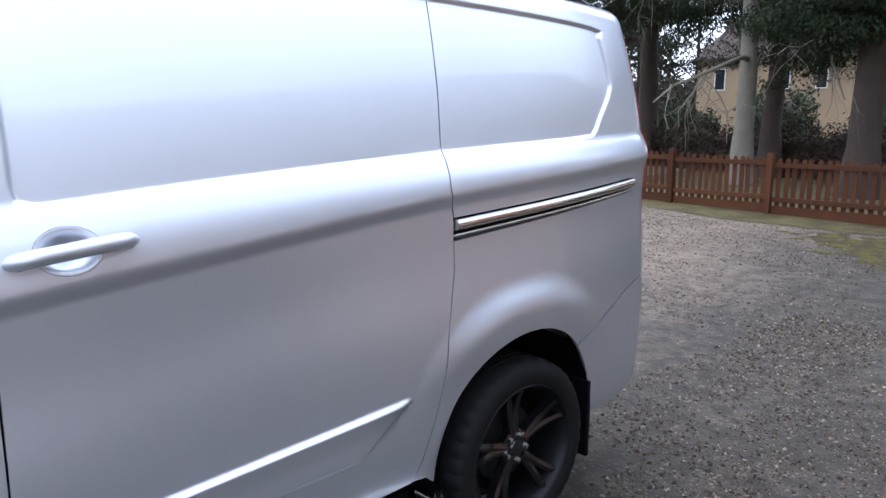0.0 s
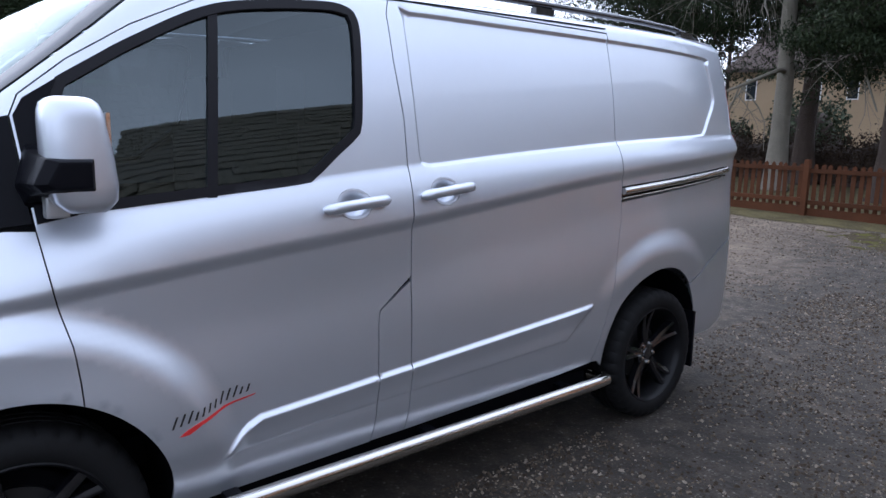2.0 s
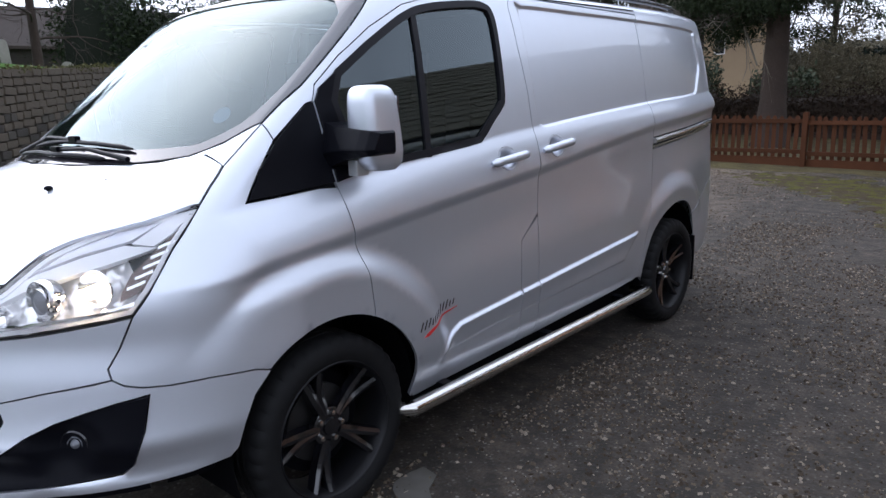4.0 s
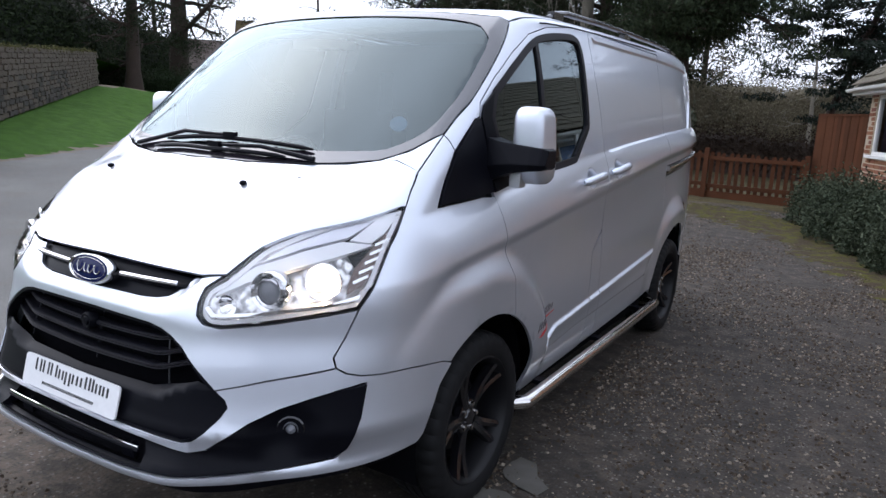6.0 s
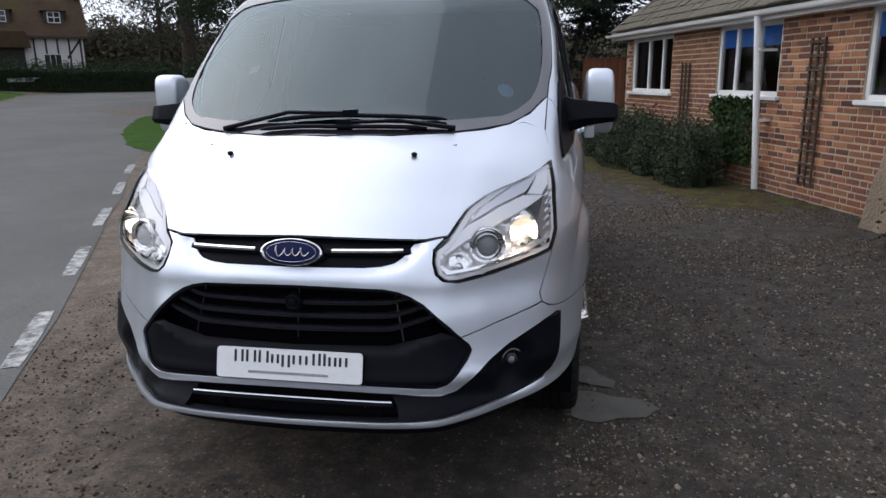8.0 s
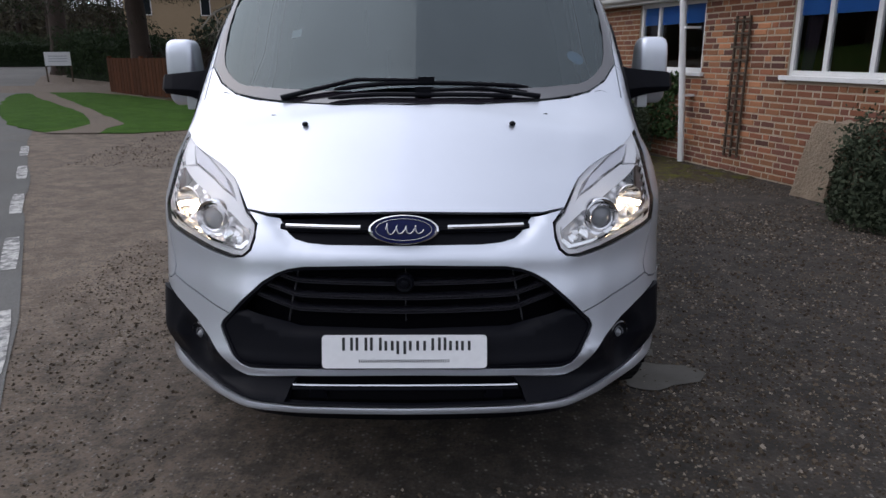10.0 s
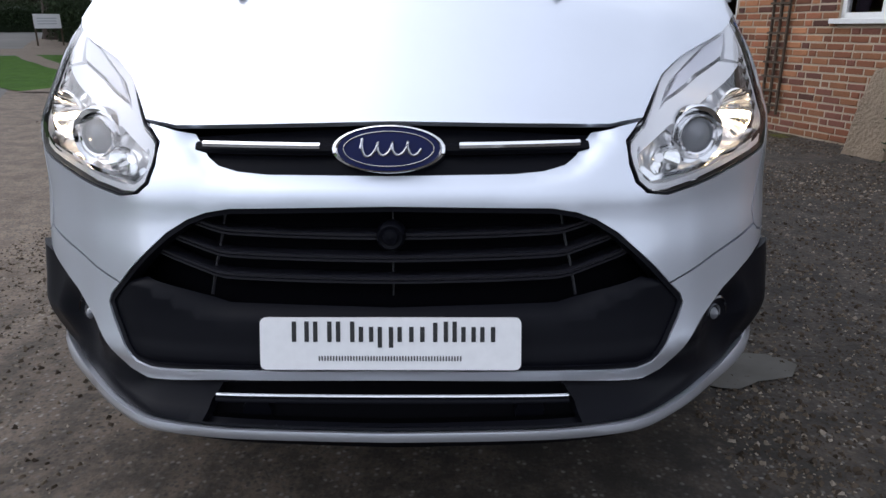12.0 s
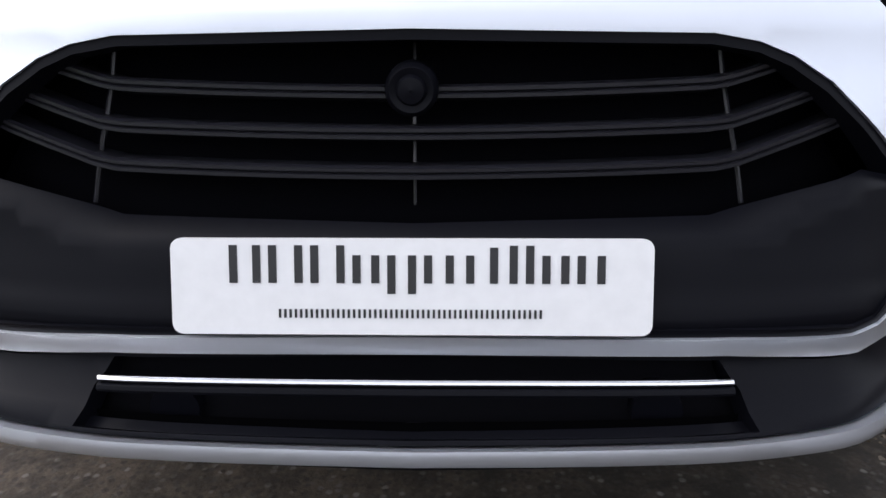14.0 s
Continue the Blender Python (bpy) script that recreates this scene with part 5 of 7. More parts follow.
def gravel_material():
    m = material("worn_gravel", (0.12, 0.10, 0.085), 0.9)
    v = coords(m)
    broad, mid, fine = noise_of(m, v, 0.35, 4.0), noise_of(m, v, 2.6, 5.0, 0.65), noise_of(m, v, 38.0, 4.0)
    stones = node(m, "ShaderNodeTexVoronoi", Scale=58.0, Randomness=1.0)
    small = node(m, "ShaderNodeTexVoronoi", Scale=130.0, Randomness=1.0)
    for k in (stones, small):
        link(m, v, k.inputs["Vector"])
    earth = ramp_of(m, mid, ((0.30, (0.024, 0.0175, 0.0115)), (0.52, (0.060, 0.044, 0.030)), (0.72, (0.130, 0.098, 0.068))))
    side = node(m, "ShaderNodeSeparateXYZ")
    link(m, v, side.inputs[0])
    lane = node(m, "ShaderNodeMath")
    lane.operation = "MULTIPLY_ADD"
    lane.inputs[1].default_value = 5.0
    link(m, broad, lane.inputs[0])
    link(m, side.outputs["X"], lane.inputs[2])
    # paler, browner earth towards minus x, the border broken up by noise
    paler_side = node(m, "ShaderNodeMapRange")
    paler_side.inputs["From Min"].default_value, paler_side.inputs["From Max"].default_value = 2.6, 0.6
    link(m, lane.outputs[0], paler_side.inputs["Value"])
    earth = mixed(m, span(m, broad, 0.0, 0.6), earth, (0.038, 0.030, 0.022))
    earth = mixed(m, paler_side.outputs[0], earth, ramp_of(m, mid, ((0.30, (0.165, 0.122, 0.085)), (0.50, (0.245, 0.186, 0.134)), (0.72, (0.33, 0.258, 0.192)))))
    tone = node(m, "ShaderNodeSeparateColor")
    link(m, stones.outputs["Color"], tone.inputs["Color"])
    chips = ramp_of(m, tone.outputs["Red"], ((0.0, (0.012, 0.011, 0.010)), (0.45, (0.048, 0.042, 0.036)), (0.78, (0.12, 0.105, 0.092)), (0.95, (0.36, 0.34, 0.31))))
    where = node(m, "ShaderNodeMath")
    where.operation = "MULTIPLY"
    link(m, span(m, mid, 0.2, 1.1), where.inputs[0])
    link(m, ramp_of(m, stones.outputs["Distance"], ((0.25, (1, 1, 1)), (0.5, (0, 0, 0)))), where.inputs[1])
    c = mixed(m, where.outputs[0], earth, chips)
    grit = node(m, "ShaderNodeSeparateColor")
    link(m, small.outputs["Color"], grit.inputs["Color"])
    c = mixed(m, span(m, fine, 0.0, 0.35), c, ramp_of(m, grit.outputs["Green"], ((0.2, (0.014, 0.0125, 0.011)), (0.9, (0.14, 0.125, 0.11)))))
    blotch = noise_of(m, v, 7.0, 6.0, 0.7)
    worn = node(m, "ShaderNodeMath")
    worn.operation = "MULTIPLY"
    link(m, ramp_of(m, blotch, ((0.42, (0.85, 0.85, 0.85)), (0.56, (0, 0, 0)))), worn.inputs[0])
    link(m, ramp_of(m, paler_side.outputs[0], ((0.0, (1, 1, 1)), (1.0, (0.38, 0.38, 0.38)))), worn.inputs[1])
    c = mixed(m, worn.outputs[0], c, (0.018, 0.0145, 0.0095))
    hgt = node(m, "ShaderNodeMath")
    hgt.operation = "ADD"
    link(m, mid, hgt.inputs[0])
    link(m, span(m, fine, 0.0, 0.8), hgt.inputs[1])
    inv = node(m, "ShaderNodeMath")
    inv.operation = "MULTIPLY"
    inv.inputs[1].default_value = -1.0
    link(m, hgt.outputs[0], inv.inputs[0])
    tame = node(m, "ShaderNodeHueSaturation", Value=0.69, Saturation=1.05)
    link(m, c, tame.inputs["Color"])
    return shade(m, tame.outputs[0], None, inv.outputs[0], 0.6, 0.012)


def grass_material(name, a, b, c, bare=None):
    m = material(name, a, 0.9, spec=0.08)
    v = coords(m)
    n0, n1, n2 = noise_of(m, v, 0.25), noise_of(m, v, 3.0, 5.0), noise_of(m, v, 45.0, 3.0, 0.7)
    col = mixed(m, span(m, n0, 0.0, 1.0), a, b)
    col = mixed(m, ramp_of(m, n1, ((0.40, (0, 0, 0)), (0.62, (0.9, 0.9, 0.9)))), col, c)
    col = mixed(m, span(m, n2, 0.0, 0.6), col, tuple(0.45 * k for k in a))
    if bare:
        patchy = ramp_of(m, noise_of(m, v, 5.0, 6.0, 0.7), ((0.46, (1, 1, 1)), (0.60, (0, 0, 0))))
        col = mixed(m, patchy, col, bare)
    return shade(m, col, None, n2, 0.8, 0.03)


GRAVEL = gravel_material()
def tarmac_material():
    """Worn road: pale traffic bands, darker repairs, brown grit, fine chippings."""
    m = material("grey_tarmac", (0.12, 0.12, 0.115), 0.88)
    v = coords(m)
    broad, mid, chips = noise_of(m, v, 0.35, 5.0, 0.6), noise_of(m, v, 2.4, 6.0, 0.7), noise_of(m, v, 95.0, 3.0, 0.7)
    c = ramp_of(m, broad, ((0.36, (0.066, 0.066, 0.060)), (0.52, (0.098, 0.097, 0.089)), (0.66, (0.130, 0.127, 0.117))))
    c = mixed(m, ramp_of(m, mid, ((0.50, (0, 0, 0)), (0.64, (0.7, 0.7, 0.7)))), c, (0.090, 0.078, 0.062))
    c = mixed(m, span(m, chips, 0.0, 0.75), c, ramp_of(m, chips, ((0.38, (0.045, 0.044, 0.042)), (0.62, (0.165, 0.162, 0.152)))))
    return shade(m, c, None, chips, 0.6, 0.006)


TARMAC = tarmac_material()
LAWN = grass_material("mown_lawn", (0.048, 0.118, 0.016), (0.074, 0.140, 0.024), (0.038, 0.088, 0.014))
MOSS = grass_material("mossy_verge", (0.105, 0.115, 0.018), (0.130, 0.125, 0.028), (0.075, 0.070, 0.026), (0.062, 0.048, 0.033))
EARTH = grained("bare_earth", (0.185, 0.145, 0.108), (0.105, 0.082, 0.062), 0.95, 1.6, 40.0, 0.7, distance=0.02)
LINE = material("worn_white_line", (0.5, 0.5, 0.48), 0.85)
lv = coords(LINE)
shade(LINE, ramp_of(LINE, noise_of(LINE, lv, 11.0, 6.0, 0.75), ((0.42, (0.13, 0.13, 0.125)), (0.60, (0.50, 0.49, 0.46)))), None, noise_of(LINE, lv, 80.0), 0.3, 0.004)


def land(name, xs, ys, lift, mat, keep=None):
    yy, xx = np.meshgrid(ys, xs, indexing="ij")
    v = np.stack([xx.ravel(), yy.ravel(), rise(xx.ravel(), yy.ravel()) + lift], 1)
    n = len(xs)
    f = [(j * n + i, j * n + i + 1, (j + 1) * n + i + 1, (j + 1) * n + i) for j in range(len(ys) - 1) for i in range(n - 1)]
    return put(name, mesh_of(name, v, f, mat))


def patch(name, outline, step, lift, mat, label, category, wobble=0.0, kind="structure"):
    """A sheet with a given outline that follows the land."""
    line = dense(smooth_line(outline, step * 2, True), step)
    if wobble:
        line = line + np.array([(noise.noise((x * 0.9, y * 0.9, 3)) + 0.6 * noise.noise((x * 3.1, y * 3.1, 8)), noise.noise((x * 0.9, y * 0.9, 11)) + 0.6 * noise.noise((x * 3.1, y * 3.1, 5))) for x, y in line]) * wobble
    lo, hi = line.min(0), line.max(0)
    gx, gy = np.meshgrid(np.arange(lo[0], hi[0], step), np.arange(lo[1], hi[1], step))
    q = np.stack([gx.ravel(), gy.ravel()], 1)
    q = q[inside_of(q, line) & (gap_to(q, line) > 0.4 * step)]
    pts = list(line) + list(q)
    vs, _, fs_, _, _, _ = delaunay_2d_cdt([Vector(p) for p in pts], [(i, (i + 1) % len(line)) for i in range(len(line))], [], 0, 1e-6)
    vs = np.array([tuple(v) for v in vs])
    tri = np.array([f for f in fs_ if len(f) == 3])
    tri = tri[inside_of(vs[tri].mean(1), line)]
    a, b, c = vs[tri[:, 0]], vs[tri[:, 1]], vs[tri[:, 2]]
    turn = np.cross(b - a, c - a) < 0
    tri[turn] = tri[turn][:, ::-1]
    v = np.column_stack([vs, rise(vs[:, 0], vs[:, 1]) + lift])
    return tagged(put(name, mesh_of(name, v, [tuple(t) for t in tri], mat)), label, category, kind=kind)


axis = np.concatenate([-np.geomspace(30, 900, 22)[::-1], np.linspace(-29, 29, 117), np.geomspace(30, 900, 22)])
tagged(land("ground", axis, axis, 0.0, GRAVEL), "brown grey gravel yard worn thin in places", "ground", kind="structure")

ALONG, ACROSS = np.array((-0.49, 0.872)), np.array((-0.872, -0.49))
EDGE0 = np.array((-2.16, 0.95))


def by_road(s, a):
    """A place s metres along the road and a metres from its near edge."""
    p = EDGE0 + ALONG * s + ACROSS * a
    return (float(p[0]), float(p[1]))


patch("road", [by_road(-60, -0.18), by_road(-20, -0.185), by_road(0, -0.175), by_road(14, -0.18), by_road(30, -0.4), by_road(42, -3.0), by_road(46, -12), by_road(50, -12), by_road(50, 9), by_road(40, 6.6), by_road(20, 6.3), by_road(0, 6.2), by_road(-20, 6.2), by_road(-60, 6.2)], 0.9, 0.006, TARMAC, "grey tarmac lane with worn edge", "road", 0.10)
for k in range(-8, 5):
    a = -0.03 + 1.95 * k
    pts = [by_road(a, -0.155), by_road(a + 1.0, -0.155), by_road(a + 1.0, -0.06), by_road(a, -0.06)]
    patch("road_marking", pts, 0.12, 0.011, LINE, "worn white dashed line on the road edge", "road marking", 0.012)
lawn = [by_road(-25, 6.4), by_road(0, 6.3), by_road(20, 6.5), by_road(38, 6.9), by_road(47, 9.5), by_road(50, 30), by_road(20, 60), by_road(-40, 60), by_road(-60, 20)]
patch("lawn", lawn, 1.2, 0.010, LAWN, "bright green mown grass bank beside the lane", "lawn", 0.12)
patch("lawn", [(-7.75, 10.75), (-6.9, 10.25), (-5.4, 10.3), (-4.4, 11.2), (-4.5, 12.6), (-5.3, 14.2), (-7.0, 16.6), (-9.4, 18.6), (-10.6, 19.3), (-12.3, 18.5), (-11.2, 16.0), (-9.6, 13.2)], 0.4, 0.012, LAWN, "small green grass plot by the lane", "lawn", 0.12)
patch("earth_verge", [(1.6, 12.2), (0.3, 12.9), (-2.0, 12.6), (-4.5, 12.9), (-7.0, 13.4), (-7.0, 30.0), (6.0, 30.0), (2.4, 14.5)], 0.5, 0.008, grass_material("rough_verge", (0.110, 0.100, 0.045), (0.150, 0.120, 0.065), (0.070, 0.056, 0.034)), "rough mossy grass and earth under the trees", "verge", 0.12)
def moss_islands(count, seed):
    """Ragged cushions of moss, thick along the edge of the gravel and thinning out on both sides."""
    r = np.random.default_rng(seed)
    line = smooth_line([(-0.9, 12.1), (0.2, 11.5), (1.3, 10.4), (2.2, 8.8), (2.85, 7.3), (3.25, 6.6)], 0.05)
    v, f = [], []
    for _ in range(count):
        c = line[int(r.integers(len(line)))] + r.normal(size=2) * (0.34, 0.30)
        size = float(r.uniform(0.04, 0.26)) * (1 - 0.5 * min(1.0, float(np.abs(r.normal())) * 0.5))
        n = 11
        ring = [(c[0] + size * (1 + 0.45 * r.normal()) * math.cos(k * 2 * math.pi / n), c[1] + size * (1 + 0.45 * r.normal()) * math.sin(k * 2 * math.pi / n)) for k in range(n)]
        z0 = high(*c)
        k0 = len(v)
        v.append((c[0], c[1], z0 + 0.012 + 0.03 * size))
        v += [(x, y, z0 - 0.004) for x, y in ring]
        f += [(k0, k0 + 1 + k, k0 + 1 + (k + 1) % n) for k in range(n)]
    return mesh_of("moss", v, f, MOSS)


tagged(put("moss", moss_islands(950, 27)), "yellow green moss along the gravel edge", "moss", kind="stuff")
damp = material("damp_patch", (0.165, 0.160, 0.150), 0.8, spec=0.15)
dv = coords(damp)
shade(damp, mixed(damp, noise_of(damp, dv, 6.0), (0.055, 0.050, 0.042), (0.125, 0.120, 0.108)))
patch("dried_puddle", [(0.95, 1.12), (1.06, 1.15), (1.16, 1.10), (1.28, 1.08), (1.36, 0.99), (1.31, 0.90), (1.18, 0.88), (1.10, 0.83), (0.98, 0.86), (0.93, 0.98)], 0.03, 0.007, damp, "pale grey dried puddle stain on the gravel", "stain", 0.035)
patch("dried_puddle", [(0.98, 1.46), (1.07, 1.44), (1.11, 1.34), (1.19, 1.27), (1.17, 1.19), (1.06, 1.22), (0.97, 1.30)], 0.03, 0.007, damp, "pale grey dried puddle stain on the gravel", "stain", 0.03)

patch("gravel_path", [(-5.95, 10.2), (-6.15, 10.9), (-6.15, 11.6), (-7.1, 12.9), (-8.15, 14.35), (-9.8, 16.5), (-11.3, 18.5), (-11.6, 18.95), (-12.0, 18.6), (-10.5, 16.6), (-8.8, 14.6), (-7.6, 13.0), (-6.75, 11.5), (-6.75, 10.7), (-6.95, 10.1)], 0.3, 0.018, EARTH, "worn earth path across the grass plot", "path", 0.07)
patch("side_lane", [(-13.1, 18.6), (-11.6, 19.0), (-10.3, 19.9), (-9.4, 21.2), (-10.4, 22.4), (-12.4, 22.4), (-14.6, 21.4), (-15.6, 20.4)], 0.4, 0.0075, EARTH, "worn earth turning beyond the grass plot", "path", 0.10)

# loose stones over the yard where one walks
def stone_material():
    m = material("mixed_chippings", (0.1, 0.09, 0.08), 0.9, spec=0.2)
    g = node(m, "ShaderNodeNewGeometry")
    c = ramp_of(m, g.outputs["Random Per Island"], ((0.0, (0.030, 0.022, 0.015)), (0.45, (0.066, 0.050, 0.035)), (0.80, (0.14, 0.11, 0.08)), (0.97, (0.32, 0.275, 0.22))))
    c = mixed(m, span(m, noise_of(m, coords(m), 60.0), 0.0, 0.5), c, (0.035, 0.026, 0.018))
    return shade(m, c)


def pebbles(name, count, seed, box, size, mat, label):
    r = np.random.default_rng(seed)
    x, y = r.uniform(box[0], box[1], count), r.uniform(box[2], box[3], count)
    clear = (np.abs(x) > 0.9) | (y < 0.1) | (y > 4.8)
    thick = np.array([noise.noise((a * 0.9, b * 0.9, 2)) + 0.6 * noise.noise((a * 3.7, b * 3.7, 7)) for a, b in zip(x.tolist(), y.tolist())])
    clear &= thick + r.uniform(-0.55, 0.55, count) > -0.12
    x, y = x[clear], y[clear]
    n = len(x)
    base = np.array([(1, 0, -0.3), (-0.6, 0.85, -0.3), (-0.6, -0.8, -0.3), (0.1, 0.1, 0.75), (0.45, 0.55, 0.5), (-0.75, 0.0, 0.45)])
    k = r.uniform(size[1] ** -1.2, size[0] ** -1.2, (n, 1, 1)) ** (-1 / 1.2) * base[None] * r.uniform(0.6, 1.25, (n, 6, 3))
    a = r.uniform(0, 6.28, (n, 1))
    q = np.stack([k[:, :, 0] * np.cos(a) - k[:, :, 1] * np.sin(a) + x[:, None], k[:, :, 0] * np.sin(a) + k[:, :, 1] * np.cos(a) + y[:, None], k[:, :, 2] + rise(x, y)[:, None]], 2).reshape(-1, 3)
    tri = np.array([(0, 4, 3), (0, 1, 4), (1, 3, 4), (1, 5, 3), (1, 2, 5), (2, 3, 5), (2, 0, 3)])
    f = (tri[None] + 6 * np.arange(n)[:, None, None]).reshape(-1, 3)
    return tagged(put(name, mesh_of(name, q, [tuple(t) for t in f.tolist()], mat, smooth=False)), label, "gravel", kind="stuff")


STONE = stone_material()
pebbles("loose_gravel", 120000, 5, (0.3, 4.4, -2.2, 8.0), (0.004, 0.018), STONE, "scattered brown and grey stone chippings")
pebbles("loose_gravel", 26000, 8, (-5.0, 3.0, 7.0, 13.5), (0.006, 0.020), STONE, "scattered brown and grey stone chippings")
pebbles("loose_gravel", 32000, 6, (-2.4, 1.2, -2.0, 3.5), (0.004, 0.017), STONE, "scattered brown and grey stone chippings")

# ---- brick bungalow ----
BRICKS = [grained("brick_" + n, c, tuple(0.62 * k for k in c), 0.9, 9.0, 60.0, 0.5, distance=0.004, piece=0.42) for n, c in (("orange", (0.43, 0.185, 0.085)), ("brown", (0.30, 0.112, 0.055)), ("plum", (0.165, 0.064, 0.042)))]
MORTAR = grained("lime_mortar", (0.52, 0.43, 0.32), (0.36, 0.29, 0.21), 0.95, 5.0, 50.0, 0.4)
UPVC = grained("white_window_frame", (0.80, 0.80, 0.79), (0.70, 0.70, 0.68), 0.4, 3.0, 30.0, 0.02)
PANE = glass("window_glass", (0.72, 0.76, 0.76), index=1.7)
BLUE = grained("blue_blind", (0.06, 0.27, 0.72), (0.05, 0.20, 0.55), 0.8, 5.0, 90.0, 0.1)
CURTAIN = grained("plum_curtain", (0.085, 0.050, 0.085), (0.045, 0.028, 0.045), 0.9, 7.0, 60.0, 0.2)
TILE = grained("mossy_roof_tile", (0.24, 0.205, 0.165), (0.075, 0.070, 0.040), 0.95, 7.0, 26.0, 0.9, distance=0.02, piece=0.25)
WOODRED = grained("red_brown_fence_stain", (0.108, 0.041, 0.018), (0.054, 0.022, 0.011), 0.85, 3.0, 45.0, 0.35, piece=0.2)
WOODRED.node_tree.nodes["Principled BSDF"].inputs["Specular IOR Level"].default_value = 0.15
WOODOLD = grained("weathered_trellis", (0.10, 0.070, 0.045), (0.055, 0.040, 0.028), 0.9, 8.0, 60.0, 0.3)
BARKPALE = grained("pale_grey_bark", (0.25, 0.225, 0.18), (0.13, 0.115, 0.09), 0.95, 4.0, 30.0, 0.8, distance=0.03)
BARKDARK = grained("dark_yew_bark", (0.065, 0.042, 0.030), (0.028, 0.019, 0.014), 0.95, 3.0, 24.0, 0.8, distance=0.03)


def leaf_material(name, light, dark):
    m = material(name, light, 0.75, spec=0.15)
    g = node(m, "ShaderNodeNewGeometry")
    n = noise_of(m, coords(m), 0.8, 3.0)
    c = mixed(m, g.outputs["Random Per Island"], dark, light)
    c = mixed(m, span(m, n, 0.0, 0.5), c, tuple(0.6 * k for k in dark))
    b = m.node_tree.nodes["Principled BSDF"]
    link(m, c, b.inputs["Base Color"])
    return m


YEW = leaf_material("yew_needles", (0.038, 0.052, 0.022), (0.013, 0.020, 0.010))
CEDAR = leaf_material("cedar_needles", (0.034, 0.045, 0.032), (0.015, 0.022, 0.017))
SHRUB = leaf_material("shrub_leaves", (0.080, 0.094, 0.056), (0.026, 0.038, 0.022))
IVY = leaf_material("ivy_leaves", (0.060, 0.100, 0.032), (0.024, 0.045, 0.018))
HEDGE = leaf_material("hedge_leaves", (0.045, 0.070, 0.028), (0.018, 0.032, 0.014))
SCRUB = leaf_material("bare_scrub", (0.190, 0.168, 0.105), (0.100, 0.088, 0.055))
MIDWOOD = leaf_material("winter_wood", (0.110, 0.098, 0.062), (0.050, 0.046, 0.032))

# core colours below the leaf tones, in place of shade deep inside the foliage
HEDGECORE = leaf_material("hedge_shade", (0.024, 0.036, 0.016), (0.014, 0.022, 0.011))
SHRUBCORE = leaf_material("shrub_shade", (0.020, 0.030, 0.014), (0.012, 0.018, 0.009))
BP, BU, BN = np.array((3.483, 7.673)), np.array((-0.293, 0.956)), np.array((0.956, 0.293))
HOUSE = Matrix(((BU[0], BN[0], 0, BP[0]), (BU[1], BN[1], 0, BP[1]), (0, 0, 1, 0), (0, 0, 0, 1)))     # x along the wall, y into the house

bungalow = thing("brick_bungalow", "orange brown brick bungalow with white windows and mossy tiled roof", "house")
OPEN = ((2.98, 4.70, 1.20, 2.15), (-0.12, 1.45, 1.22, 2.16), (-3.30, -1.66, 1.22, 2.16))
S0, S1, TOPZ = -6.2, 5.0, 2.20


def wall_pieces():
    """The mortar wall as boxes round the openings."""
    cuts = sorted(OPEN)
    out, s = [], S0
    for a, b, z0, z1 in cuts:
        out += [(s, a, 0.006, 0.11, -0.1, TOPZ), (a, b, 0.006, 0.11, -0.1, z0 - 0.03), (a, b, 0.006, 0.11, z1, TOPZ)]
        s = b
    return out + [(s, S1, 0.006, 0.11, -0.1, TOPZ)]


for piece in wall_pieces():
    part("wall", turned(boxes(piece), HOUSE), MORTAR, bungalow, "brick wall with pale mortar")
for name, b in (("end_wall", (S1 - 0.11, S1, 0.11, 4.2, -0.1, TOPZ)), ("end_wall", (S0, S0 + 0.11, 0.11, 4.2, -0.1, TOPZ)), ("back_wall", (S0, S1, 4.2, 4.3, -0.1, TOPZ)), ("room_floor", (S0, S1, 0.11, 4.2, 0.0, 0.1))):
    part(name, turned(boxes(b), HOUSE), BRICKS[1] if "wall" in name else CURTAIN, bungalow)
part("room_ceiling", turned(boxes((S0, S1, 0.0, 4.2, TOPZ, TOPZ + 0.05)), HOUSE), UPVC, bungalow)

